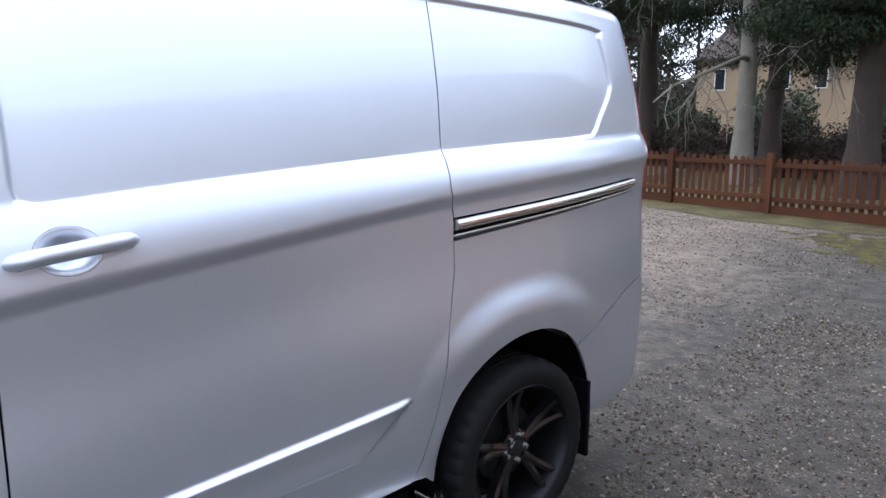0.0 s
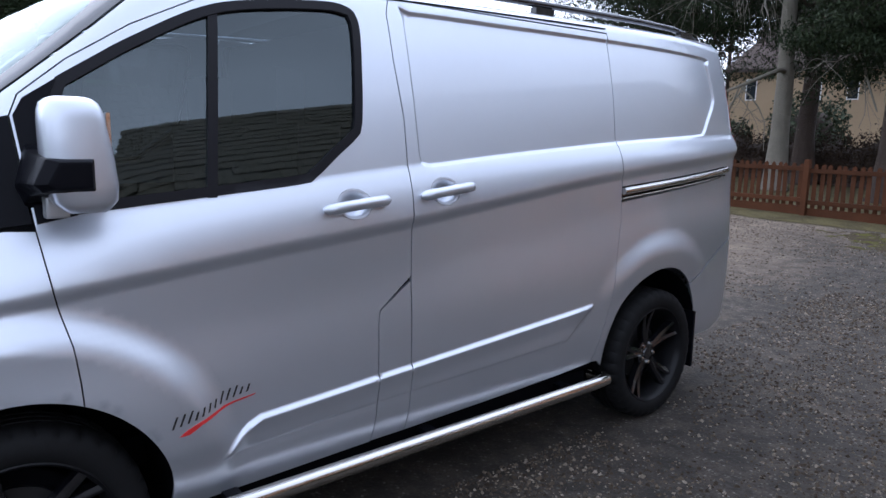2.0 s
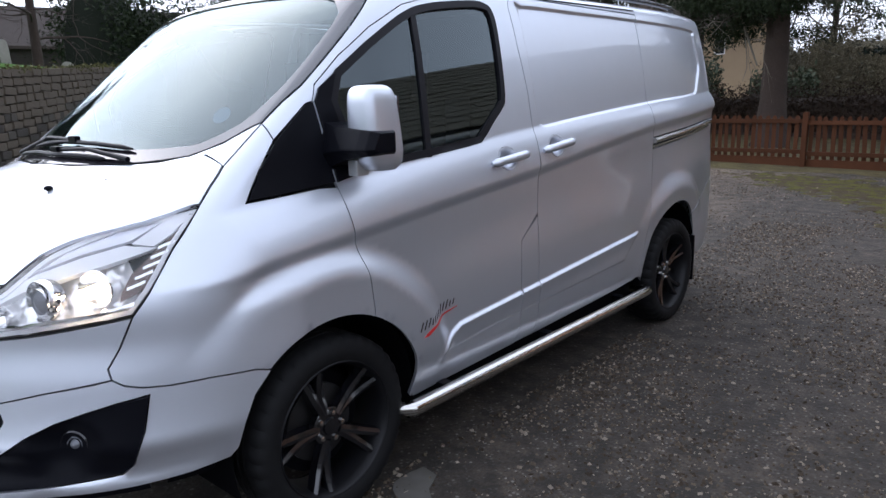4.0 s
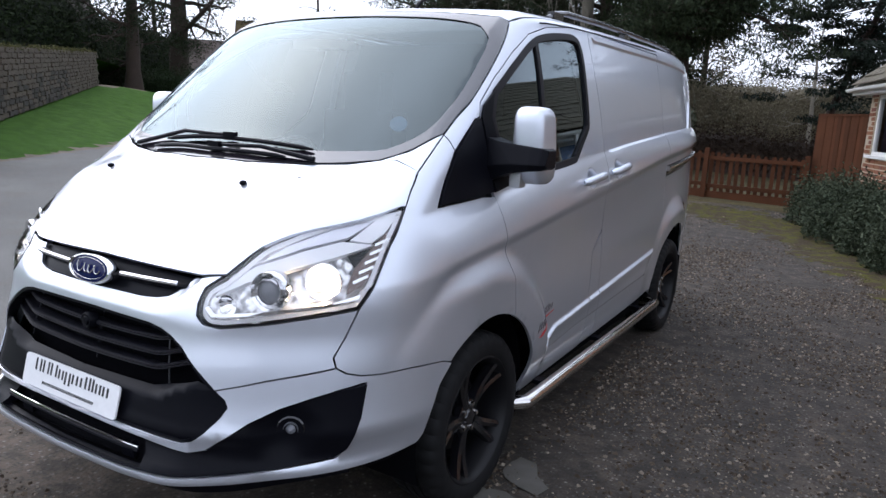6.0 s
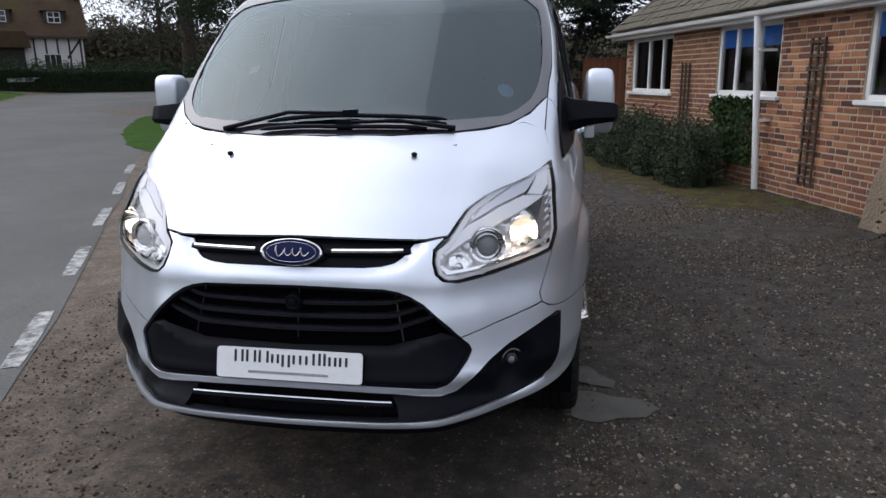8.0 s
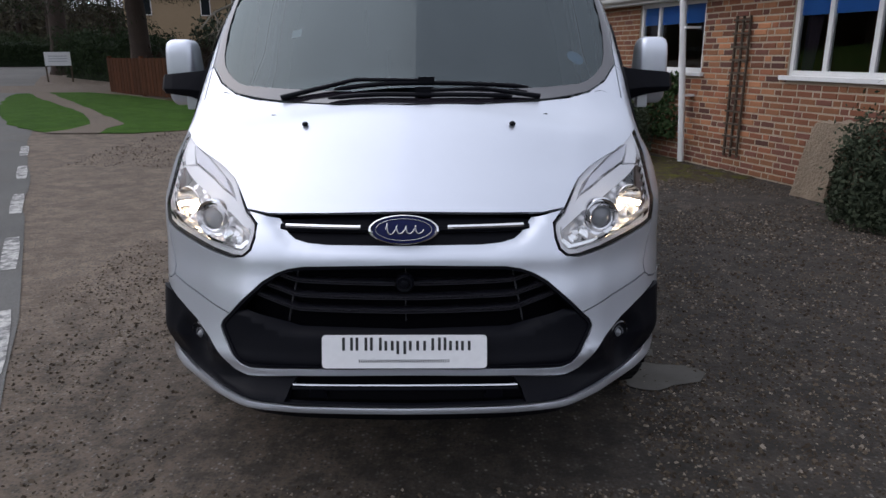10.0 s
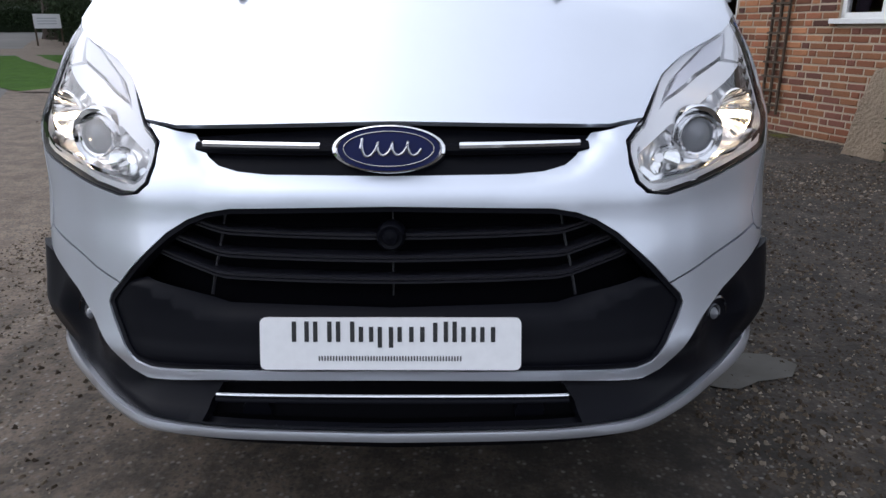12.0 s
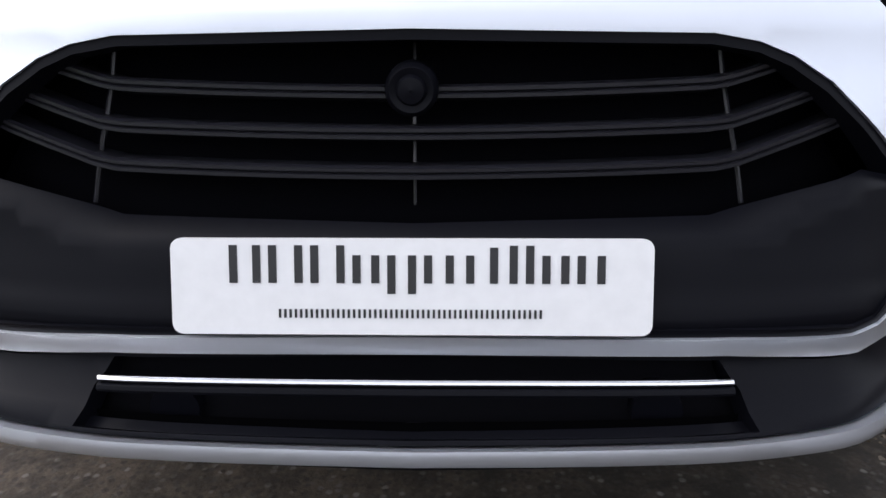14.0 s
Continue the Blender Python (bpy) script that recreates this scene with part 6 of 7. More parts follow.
for i, (a, b, z0, z1) in enumerate(OPEN):
    win = part("window", turned(boxes((a, a + 0.055, 0.03, 0.09, z0, z1), (b - 0.055, b, 0.03, 0.09, z0, z1), (a, b, 0.03, 0.09, z1 - 0.055, z1), (a, b, 0.03, 0.09, z0, z0 + 0.055)), HOUSE), UPVC, bungalow, "white framed window with blue blind" if i else "white framed window")
    part("sill", turned(boxes((a - 0.06, b + 0.06, -0.06, 0.06, z0 - 0.05, z0)), HOUSE), UPVC, win, bevel=0.008)
    bars = ((0.25, 0.59) if i == 0 else (0.30, 0.66))
    for k in bars:
        s = a + (b - a) * (1 - k) if i else a + (b - a) * k
        part("mullion", turned(boxes((s - 0.028, s + 0.028, 0.032, 0.088, z0 + 0.055, z1 - 0.055)), HOUSE), UPVC, win)
    bm = bmesh.new()
    bm.faces.new([bm.verts.new((s, 0.060, z)) for s, z in ((a + 0.05, z1 - 0.05), (b - 0.05, z1 - 0.05), (b - 0.05, z0 + 0.05), (a + 0.05, z0 + 0.05))])
    sheet = part("pane", turned(bm, HOUSE), PANE, win)
    sheet.visible_shadow = False
    if sheet.data.polygons[0].normal.dot(Vector((0.956, 0.293, 0))) > 0:
        sheet.data.flip_normals()
    if i:
        part("blind", turned(boxes((a + 0.04, b - 0.04, 0.066, 0.070, z1 - 0.30, z1 - 0.03)), HOUSE), BLUE, win, "blue roller blind")
    for lo, hi in ((a + 0.06, a + 0.30), (b - 0.30, b - 0.06)):
        bm = bmesh.new()
        top = [bm.verts.new((lo + (hi - lo) * t, 0.16 + 0.02 * math.sin(t * 25), z1 - 0.05)) for t in np.linspace(0, 1, 19)]
        mid = (lo + hi) / 2
        low = [bm.verts.new((mid + (hi - lo) * (t - 0.5) * 0.6 + (0.06 if lo > (a + b) / 2 else -0.06), 0.16 + 0.02 * math.sin(t * 25), z0 + 0.02)) for t in np.linspace(0, 1, 19)]
        for j in range(18):
            bm.faces.new((top[j], top[j + 1], low[j + 1], low[j]))
        part("curtain", turned(bm, HOUSE), CURTAIN, win, smooth=True)

# gutter, fascia, downpipe
GUT = (S0 - 0.2, 5.38)
bm = bmesh.new()
rows = [[bm.verts.new((s, -0.26 + 0.055 * math.cos(t), 2.255 + 0.055 * math.sin(t))) for t in np.linspace(math.pi, 2 * math.pi, 9)] for s in GUT]
for j in range(8):
    bm.faces.new((rows[0][j], rows[0][j + 1], rows[1][j + 1], rows[1][j]))
for r in rows:
    bm.faces.new(r)
part("gutter", turned(bm, HOUSE), UPVC, bungalow, "white half-round gutter", smooth=True)
part("fascia", turned(boxes((GUT[0], GUT[1] - 0.03, -0.20, -0.175, 2.16, 2.31)), HOUSE), UPVC, bungalow, "white eaves board")
part("soffit", turned(boxes((GUT[0], GUT[1] - 0.03, -0.175, 0.0, 2.16, 2.18)), HOUSE), UPVC, bungalow)
pipe = part("downpipe", turned(tube([(0.05, -0.255, 2.24), (0.045, -0.235, 2.0), (0.02, -0.17, 1.0), (0.0, -0.11, 0.02)], 0.042, 12), HOUSE), UPVC, bungalow, "white downpipe", smooth=True)
for z in (1.78, 0.9):
    part("pipe_clip", turned(boxes((-0.03, 0.09, -0.10 - 0.07 * z, 0.01, z, z + 0.03)), HOUSE), UPVC, pipe)

# roof body, hipped at the far end
bm = bmesh.new()
RV = [bm.verts.new(p) for p in ((S0 - 0.2, -0.22, 2.29), (5.34, -0.22, 2.29), (5.34, 4.5, 2.29), (S0 - 0.2, 4.5, 2.29), (S0 - 0.2, 2.14, 4.355), (2.857, 2.14, 4.355))]
for f in ((0, 1, 5, 4), (1, 2, 5), (2, 3, 4, 5), (0, 4, 3), (0, 3, 2, 1)):
    bm.faces.new([RV[i] for i in f])
part("roof_deck", turned(bm, HOUSE), TILE, bungalow, "mossy grey tiled roof")

# rows of tiles on the front slope and hip
def tile_rows():
    rng = np.random.default_rng(3)
    v, f = [], []
    up = np.array((0, 3.27, 2.86))
    length = np.linalg.norm(up)
    up = up / length
    out = np.array((0, -up[2], up[1]))
    for r in range(15):
        d0 = 0.195 * r
        s_end = 5.34 - (3.44 / length) * d0
        s = S0 - 0.2 + (0.084 if r % 2 else 0)
        while s + 0.17 < s_end:
            o = np.array((s, -0.26, 2.30)) + up * d0 + out * (0.012 + rng.uniform(0, 0.012))
            w, l = np.array((0.160, 0, 0)), up * 0.25
            t = out * rng.uniform(0.018, 0.03)
            n = len(v)
            v += [o, o + w, o + w + l, o + l, o + t, o + w + t, o + w + l + t * 0.2, o + l + t * 0.2]
            f += [(n + 4, n + 5, n + 6, n + 7), (n, n + 1, n + 5, n + 4), (n + 1, n + 2, n + 6, n + 5), (n + 3, n, n + 4, n + 7)]
            s += 0.168
    return v, f


tv, tfaces = tile_rows()
me = mesh_of("tiles", [HOUSE @ Vector(p) for p in tv], tfaces, TILE, smooth=False)
tagged(put("tiles", me, bungalow, "rows of worn mossy roof tiles"), kind="stuff")

# trellises on the wall
for s0, s1, z0, z1 in ((2.24, 2.50, 0.5, 1.68), (-1.02, -0.78, 0.20, 1.90)):
    t = thing("trellis", "old dark wooden trellis fixed to the brick wall", "trellis", "trellises on the wall")
    for s in np.linspace(s0, s1, 3):
        part("upright", turned(boxes((s - 0.011, s + 0.011, -0.045, -0.02, z0, z1)), HOUSE), WOODOLD, t)
    for z in np.arange(z0 + 0.10, z1, 0.155):
        part("cross_slat", turned(boxes((s0 - 0.03, s1 + 0.03, -0.06, -0.045, z - 0.011, z + 0.011)), HOUSE), WOODOLD, t)


# ---- foliage ----
def leaves(places, size, rng, flat=0.0, slim=0.42, hang=0.0):
    """Small pointed leaves at the places, each on its own."""
    n = len(places)
    a = rng.normal(size=(n, 3))
    a /= np.linalg.norm(a, axis=1)[:, None]
    a[:, 2] = a[:, 2] * (1 - flat) - hang
    a /= np.linalg.norm(a, axis=1)[:, None]
    b = np.cross(a, rng.normal(size=(n, 3)))
    b /= np.maximum(np.linalg.norm(b, axis=1), 1e-6)[:, None]
    s = rng.uniform(*size, (n, 1))
    v = np.stack([places - a * s, places + b * s * slim, places + a * s, places - b * s * slim], 1).reshape(-1, 3)
    return v, [(4 * i, 4 * i + 1, 4 * i + 2, 4 * i + 3) for i in range(n)]


def clump(rng, centres, count, radius, squash=0.7):
    """Places bunched round centres, denser at their rims."""
    c = np.asarray(centres)[rng.integers(0, len(centres), count)]
    d = rng.normal(size=(count, 3))
    d /= np.linalg.norm(d, axis=1)[:, None]
    r = radius * rng.uniform(0.35, 1.05, (count, 1))
    return c + d * r * np.array((1, 1, squash))


def limb(bm, p, d, length, r, rng, depth, wander=0.25, sides=6, droop=0.0, tips=None, kids=(2, 4)):
    """A crooked tapering branch with its own side branches."""
    pts, rs = [Vector(p)], [r]
    d = Vector(d).normalized()
    n = 5
    for i in range(n):
        d = (d + Vector(rng.normal(size=3)) * wander + Vector((0, 0, -droop))).normalized()
        pts.append(pts[-1] + d * length / n)
        rs.append(r * (1 - 0.72 * (i + 1) / n))
    tube(pts, rs, sides, False, bm)
    if tips is not None:
        tips.append(pts[-1])
    if depth > 0:
        for _ in range(int(rng.integers(*kids)) + 1):
            k = int(rng.integers(1, n))
            side = Vector(rng.normal(size=3))
            limb(bm, pts[k], d * 0.5 + side * 0.55, length * rng.uniform(0.45, 0.75), rs[k] * 0.6, rng, depth - 1, wander, max(3, sides - 1), droop, tips, kids)


def tree(name, label, x, y, height, girth, bark, seed, crown=None, low=0.3, spread=2.5, count=3000, leaf=(0.10, 0.2), bare=0, lean=(0, 0), limbs=9, droop=0.0, squash=0.55, top=1.0, slim=0.42, hang=0.0):
    rng = np.random.default_rng(seed)
    t = thing(name, label, "tree", at=(0, 0, 0))
    z = high(x, y) - 0.1
    bm = bmesh.new()
    pts = [(x + lean[0] * k + 0.10 * rng.normal() * k, y + lean[1] * k, z + height * k) for k in np.linspace(0, 1, 9)]
    tube(pts, [girth * (1.35 if k == 0 else 1.0 - 0.75 * k) for k in np.linspace(0, 1, 9)], 12, False, bm)
    for a in rng.uniform(0, 6.28, 5):     # root flare
        tube([(x + girth * 0.5 * math.cos(a), y + girth * 0.5 * math.sin(a), z + height * 0.06), (x + girth * 1.3 * math.cos(a), y + girth * 1.3 * math.sin(a), z)], [girth * 0.45, girth * 0.25], 6, False, bm)
    part("trunk", bm, bark, t, smooth=True)
    tips = []
    bm = bmesh.new()
    for i in range(limbs):
        k = low + (top - low) * (i + rng.uniform(0, 0.8)) / limbs
        a = rng.uniform(0, 6.28)
        p = Vector(pts[0]).lerp(Vector(pts[-1]), k)
        limb(bm, p, (math.cos(a), math.sin(a), rng.uniform(0.0, 0.5)), spread * (1.15 - 0.6 * k) * rng.uniform(0.7, 1.1), girth * 0.30 * (1.1 - k * 0.7), rng, 2 if not bare else bare, 0.22, 6, droop, tips)
    part("branchwork", bm, bark, t, smooth=True)
    if crown is not None:
        c = np.array([tuple(p) for p in tips])
        pl = clump(rng, c, count, spread * 0.21, squash)
        v, f = leaves(pl, leaf, rng, slim=slim, hang=hang)
        tagged(put("crown", mesh_of("crown", v, f, crown, smooth=False), t), kind="stuff")
    return t


def bank_of_leaves(name, label, category, outline, height, mat, seed, count, leaf, round_top=0.3, core=None, base=0.0, ragged=0.0):
    """A hedge or shrub row along a line of (x, y, half width)."""
    rng = np.random.default_rng(seed)
    p = np.array(outline, float)
    seg = np.linalg.norm(np.diff(p[:, :2], axis=0), axis=1)
    cum = np.concatenate([[0], np.cumsum(seg)])
    u = rng.uniform(0, cum[-1], count)
    x, y, w = (np.interp(u, cum, p[:, i]) for i in range(3))
    i = np.clip(np.searchsorted(cum, u) - 1, 0, len(seg) - 1)
    d = np.diff(p[:, :2], axis=0)[i] / seg[i][:, None]
    side = np.stack([-d[:, 1], d[:, 0]], 1)
    swell = np.array([1 + 0.28 * noise.noise((a * 1.1, seed, 0)) + 0.14 * noise.noise((a * 3.3, seed, 4)) for a in u])
    t = rng.uniform(0, math.pi, count)
    depth = rng.uniform(0.72, 1.04, count)
    e = 2.0 / (2.0 + 6 * (1 - round_top))
    cx, cz = np.sign(np.cos(t)) * np.abs(np.cos(t)) ** e, np.abs(np.sin(t)) ** e
    hgt = height * swell
    pos = np.stack([x + side[:, 0] * w * cx * depth * swell, y + side[:, 1] * w * cx * depth * swell, np.zeros(count)], 1)
    pos[:, 2] = rise(x, y) + base + np.maximum(hgt * cz * depth, 0.02) * rng.uniform(0.0, 1.0, count) ** 0.45
    if ragged:          # loose shoots above the mass
        shoot = rng.random(count) < 0.30
        pos[shoot, 2] += rng.uniform(0, ragged, shoot.sum()) * np.array([max(0.0, 0.5 + noise.noise((a * 5.0, b * 5.0, seed))) for a, b in pos[shoot, :2]])
        pos[shoot, :2] += rng.normal(size=(shoot.sum(), 2)) * 0.05
    v, f = leaves(pos, leaf, rng)
    t_ob = thing(name, label, category)
    tagged(put("leaves", mesh_of("leaves", v, f, mat, smooth=False), t_ob), kind="stuff")
    # solid core mass; its dark colour stands in for shade between the leaves
    bm = bmesh.new()
    prev = None
    for k in np.linspace(0, cum[-1], max(3, int(cum[-1] / 0.5))):
        a, b, c = (float(np.interp(k, cum, p[:, i])) for i in range(3))
        j = min(int(np.searchsorted(cum, k, side="right")) - 1, len(seg) - 1)
        n = np.array((-(p[j + 1, 1] - p[j, 1]), p[j + 1, 0] - p[j, 0])) / seg[j]
        h = 0.74 * height * (1 + 0.28 * noise.noise((k * 1.1, seed, 0)))
        if k < 0.01 or k > cum[-1] - 0.01:
            c, h = c * 0.3, h * 0.4
        z = high(a, b) + base - 0.05
        ring = [bm.verts.new((a + n[0] * c * m, b + n[1] * c * m, z + h * q)) for m, q in ((-0.66, 0), (-0.68, 0.55), (-0.42, 0.88), (0, 1.0), (0.42, 0.88), (0.68, 0.55), (0.66, 0))]
        if prev:
            for m in range(6):
                bm.faces.new((prev[m], prev[m + 1], ring[m + 1], ring[m]))
        else:
            bm.faces.new(ring)
        prev = ring
    bm.faces.new(prev[::-1])
    part("shade_core", bm, core or BARKDARK, t_ob, smooth=True)
    return t_ob


def at_house(s, d):
    p = HOUSE @ Vector((s, d, 0))
    return p.x, p.y


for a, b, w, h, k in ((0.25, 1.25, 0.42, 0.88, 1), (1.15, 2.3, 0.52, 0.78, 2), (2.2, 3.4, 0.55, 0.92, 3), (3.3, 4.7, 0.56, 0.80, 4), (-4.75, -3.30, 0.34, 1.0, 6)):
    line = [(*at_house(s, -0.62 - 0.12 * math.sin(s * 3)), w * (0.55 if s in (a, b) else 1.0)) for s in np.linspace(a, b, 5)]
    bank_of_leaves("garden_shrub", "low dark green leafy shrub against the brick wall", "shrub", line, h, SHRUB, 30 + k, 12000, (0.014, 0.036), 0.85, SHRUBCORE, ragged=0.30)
rng = np.random.default_rng(77)
u = np.stack([rng.uniform(0.25, 1.45, 1500), -0.03 - 0.05 * rng.random(1500), rng.uniform(0.3, 1.2, 1500)], 1)
u = u[np.abs(u[:, 0] - 0.85) < 0.62 - 0.10 * np.sin(9 * u[:, 2])]
v, f = leaves(u, (0.03, 0.06), rng)
ivy = thing("ivy", "dark ivy climbing under the window", "ivy")
tagged(put("leaves", mesh_of("ivy_leaves", [HOUSE @ Vector(p) for p in v], f, IVY, smooth=False), ivy), kind="stuff")
part("stem", turned(tube([(0.9, -0.04, 0.0), (0.82, -0.03, 0.5), (0.95, -0.03, 1.1)], [0.02, 0.012, 0.006], 6), HOUSE), BARKDARK, ivy, smooth=True)

# rough stone block by the wall
bm = boxes((-0.5, 0.5, -0.5, 0.5, 0.0, 1.0))
bmesh.ops.subdivide_edges(bm, edges=bm.edges[:], cuts=9, use_grid_fill=True)
for w in bm.verts:
    c = w.co.copy()
    k = 1 + 0.14 * noise.noise(c * 3.0) + 0.08 * noise.noise(c * 9.0)
    wide = 0.50 - 0.12 * math.sin(c.z * 3.1) + 0.16 * c.z * c.z
    w.co = Vector((c.x * wide * k - 0.24 * c.z * c.z + 0.03 * noise.noise(c * 5.0), c.y * (0.36 - 0.10 * c.z) * k, c.z * 0.84 + 0.05 * noise.noise(c * 4.0) - 0.06 * c.x * c.z))
tagged(part("boulder", turned(bm, HOUSE @ Matrix.Translation((-2.56, -0.20, -0.04))), grained("rough_tan_stone", (0.34, 0.265, 0.185), (0.20, 0.155, 0.11), 0.95, 5.0, 34.0, 0.9, distance=0.03), None, smooth=True), "rough tan leaning stone block by the brick wall", "boulder")

# ---- picket fence, tall panel ----
FA, FB = np.array((1.15, 13.62)), np.array((-5.1, 13.85))
fence = thing("picket_fence", "low red brown stained picket fence on bare earth", "fence")
flen = np.linalg.norm(FB - FA)
fd = (FB - FA) / flen
FM = lambda s: Matrix.Translation((*(FA + fd * s), high(*(FA + fd * s)))) @ Matrix.Rotation(math.atan2(fd[1], fd[0]), 4, "Z")
me = bpy.data.meshes.new("picket")
bm = plate_of([(-0.036, 0.10), (0.036, 0.10), (0.036, 0.90), (0.0, 0.935), (-0.036, 0.90)], 0.018)
bm.to_mesh(me)
me.materials.append(WOODRED)
rng = np.random.default_rng(9)
s = 0.08
while s < flen:
    put("picket", me, fence, "", FM(s) @ pose(0, 0, rng.normal() * 0.006, 0, rng.normal() * 0.8, 0))
    s += 0.128
for s in np.arange(0, flen, 1.83):
    part("post", turned(boxes((-0.045, 0.045, 0.022, 0.11, -0.1, 1.0)), FM(s)), WOODRED, fence, bevel=0.006)
    for z in (0.24, 0.80):
        e = min(s + 1.83, flen)
        k = e - s
        part("rail", turned(boxes((0, k, 0.018, 0.062, z, z + 0.075)), FM(s)), WOODRED, fence)
    part("gravel_board", turned(boxes((0, min(1.83, flen - s), 0.0, 0.03, -0.02, 0.17)), FM(s)), WOODRED, fence)
tall = thing("fence_panel", "tall close-boarded red brown fence panel beside the bungalow", "fence")
ta, tb = np.array((1.22, 13.66)), np.array((2.12, 12.55))
tl = np.linalg.norm(tb - ta)
TM = Matrix.Translation((*ta, 0)) @ Matrix.Rotation(math.atan2(*(tb - ta)[::-1]), 4, "Z")
for i, s in enumerate(np.arange(0, tl, 0.105)):
    part("board", turned(boxes((s, s + 0.112, -0.008 * (i % 2), 0.014, 0.05, 1.82)), TM), WOODRED, tall)
for s in (0.0, tl):
    part("post", turned(boxes((s - 0.05, s + 0.05, 0.016, 0.11, -0.1, 1.86)), TM), WOODRED, tall)
part("cap_rail", turned(boxes((0, tl, -0.02, 0.05, 1.82, 1.86)), TM), WOODRED, tall)

# ---- trees behind the fence ----
tree("bare_tree", "pale trunk with drooping bare branches behind the fence", -5.1, 18.0, 11.0, 0.235, BARKPALE, 11, None, 0.26, 3.6, bare=3, limbs=16, droop=0.12)
tree("yew_tree", "dark yew with a thick fluted trunk behind the fence", -2.35, 17.3, 9.0, 0.33, BARKDARK, 12, YEW, 0.40, 2.75, 105000, (0.03, 0.082), limbs=32, droop=0.06, squash=0.42, top=0.8, slim=0.26, hang=0.7)
tree("yew_tree", "dark yew tree with drooping needles behind the fence", -5.4, 20.2, 11.0, 0.26, BARKDARK, 13, YEW, 0.34, 4.3, 100000, (0.035, 0.088), limbs=26, droop=0.02, squash=0.30, top=0.8, slim=0.22, hang=0.7)
tree("yew_tree", "dark yew tree with drooping needles behind the fence", -9.9, 21.6, 10.0, 0.36, BARKDARK, 14, YEW, 0.38, 4.4, 80000, (0.035, 0.088), limbs=22, droop=0.02, squash=0.30, top=0.8, slim=0.22, hang=0.7)
tree("yew_tree", "dark yew tree with drooping needles behind the fence", -16.5, 29.0, 11.5, 0.40, BARKDARK, 15, YEW, 0.36, 4.6, 26000, (0.04, 0.09), limbs=16, droop=0.03, squash=0.35)
tree("cedar_tree", "dark cedar with a slim forked trunk and flat tiers of needles", 0.45, 21.6, 9.0, 0.13, BARKDARK, 16, CEDAR, 0.40, 2.5, 64000, (0.03, 0.080), lean=(2.4, 0.2), limbs=24, squash=0.18)
tree("cedar_tree", "dark cedar with flat tiers of needles behind the fence", 3.6, 22.6, 10.0, 0.16, BARKDARK, 18, CEDAR, 0.30, 3.2, 84000, (0.03, 0.085), limbs=26, squash=0.20)
tree("cedar_tree", "dark conifer rising behind the bungalow", 5.2, 22.0, 12.0, 0.30, BARKDARK, 17, CEDAR, 0.16, 4.6, 34000, (0.04, 0.09), limbs=20, squash=0.35)
bank_of_leaves("dark_hedge", "dark brown twiggy hedge behind the picket fence", "hedge", [(4.0, 20.0, 0.5), (-2, 20.6, 0.5), (-6, 21.0, 0.5), (-9.6, 21.8, 0.5)], 1.5, leaf_material("brown_hedge", (0.060, 0.040, 0.026), (0.026, 0.018, 0.013)), 51, 26000, (0.025, 0.06), 0.3)
for x, y, w, h, k in ((-9.6, 30.0, 1.4, 2.7, 1), (-5.8, 30.5, 1.2, 1.9, 2), (-12.8, 29.0, 1.2, 1.8, 4)):
    bank_of_leaves("garden_bush", "rounded dark green garden bush before a house", "bush", [(x - w, y, w * 0.5), (x, y, w), (x + w, y, w * 0.5)], h, SHRUB, 60 + k, 2600, (0.07, 0.15), 0.8)
bank_of_leaves("scrub", "pale brown bare scrub in the distance", "scrub", [(14, 44, 2.5), (4, 45, 3.0), (-5, 46, 2.5), (-9, 46, 2.0)], 4.6, SCRUB, 71, 90000, (0.03, 0.085), 0.6, leaf_material("scrub_core", (0.13, 0.115, 0.075), (0.09, 0.075, 0.05)))
for i, (x, y, h) in enumerate(((3.0, 40.0, 7.5), (7.5, 41.0, 8.5), (-1.0, 43.0, 7.0), (11.5, 38.0, 9.0))):
    tree("bare_tree", "leafless tree in the distance", x, y, h, 0.14, BARKPALE, 80 + i, None, 0.2, 2.6, bare=3, limbs=12)

# ---- tan house behind the trees ----
RENDER = grained("tan_render", (0.42, 0.31, 0.19), (0.33, 0.24, 0.15), 0.9, 1.2, 20.0, 0.2)
SLATE = grained("dark_roof_tile", (0.085, 0.060, 0.048), (0.045, 0.034, 0.028), 0.9, 2.0, 14.0, 0.5, distance=0.02)
BLANK = material("dark_window_glass", (0.02, 0.024, 0.028), 0.08)


def frame_at(x, y, heading):
    """A frame with x to the right along a facade that is met on the given heading (degrees left of y)."""
    return Matrix.Translation((x, y, high(x, y))) @ Matrix.Rotation(radians(heading), 4, "Z")


def window_at(house, m, x, z, w, h, panes=2, label=""):
    win = part("window", turned(boxes((x - w / 2, x + w / 2, -0.06, 0.02, z - 0.05, z), (x - w / 2, x + w / 2, -0.06, 0.02, z + h, z + h + 0.05), (x - w / 2 - 0.05, x - w / 2, -0.06, 0.02, z - 0.05, z + h + 0.05), (x + w / 2, x + w / 2 + 0.05, -0.06, 0.02, z - 0.05, z + h + 0.05), *[(x - w / 2 + w * k / panes - 0.02, x - w / 2 + w * k / panes + 0.02, -0.06, 0.02, z, z + h) for k in range(1, panes)]), m), UPVC, house, label)
    part("pane", turned(boxes((x - w / 2, x + w / 2, -0.03, -0.02, z, z + h)), m), BLANK, win)
    return win


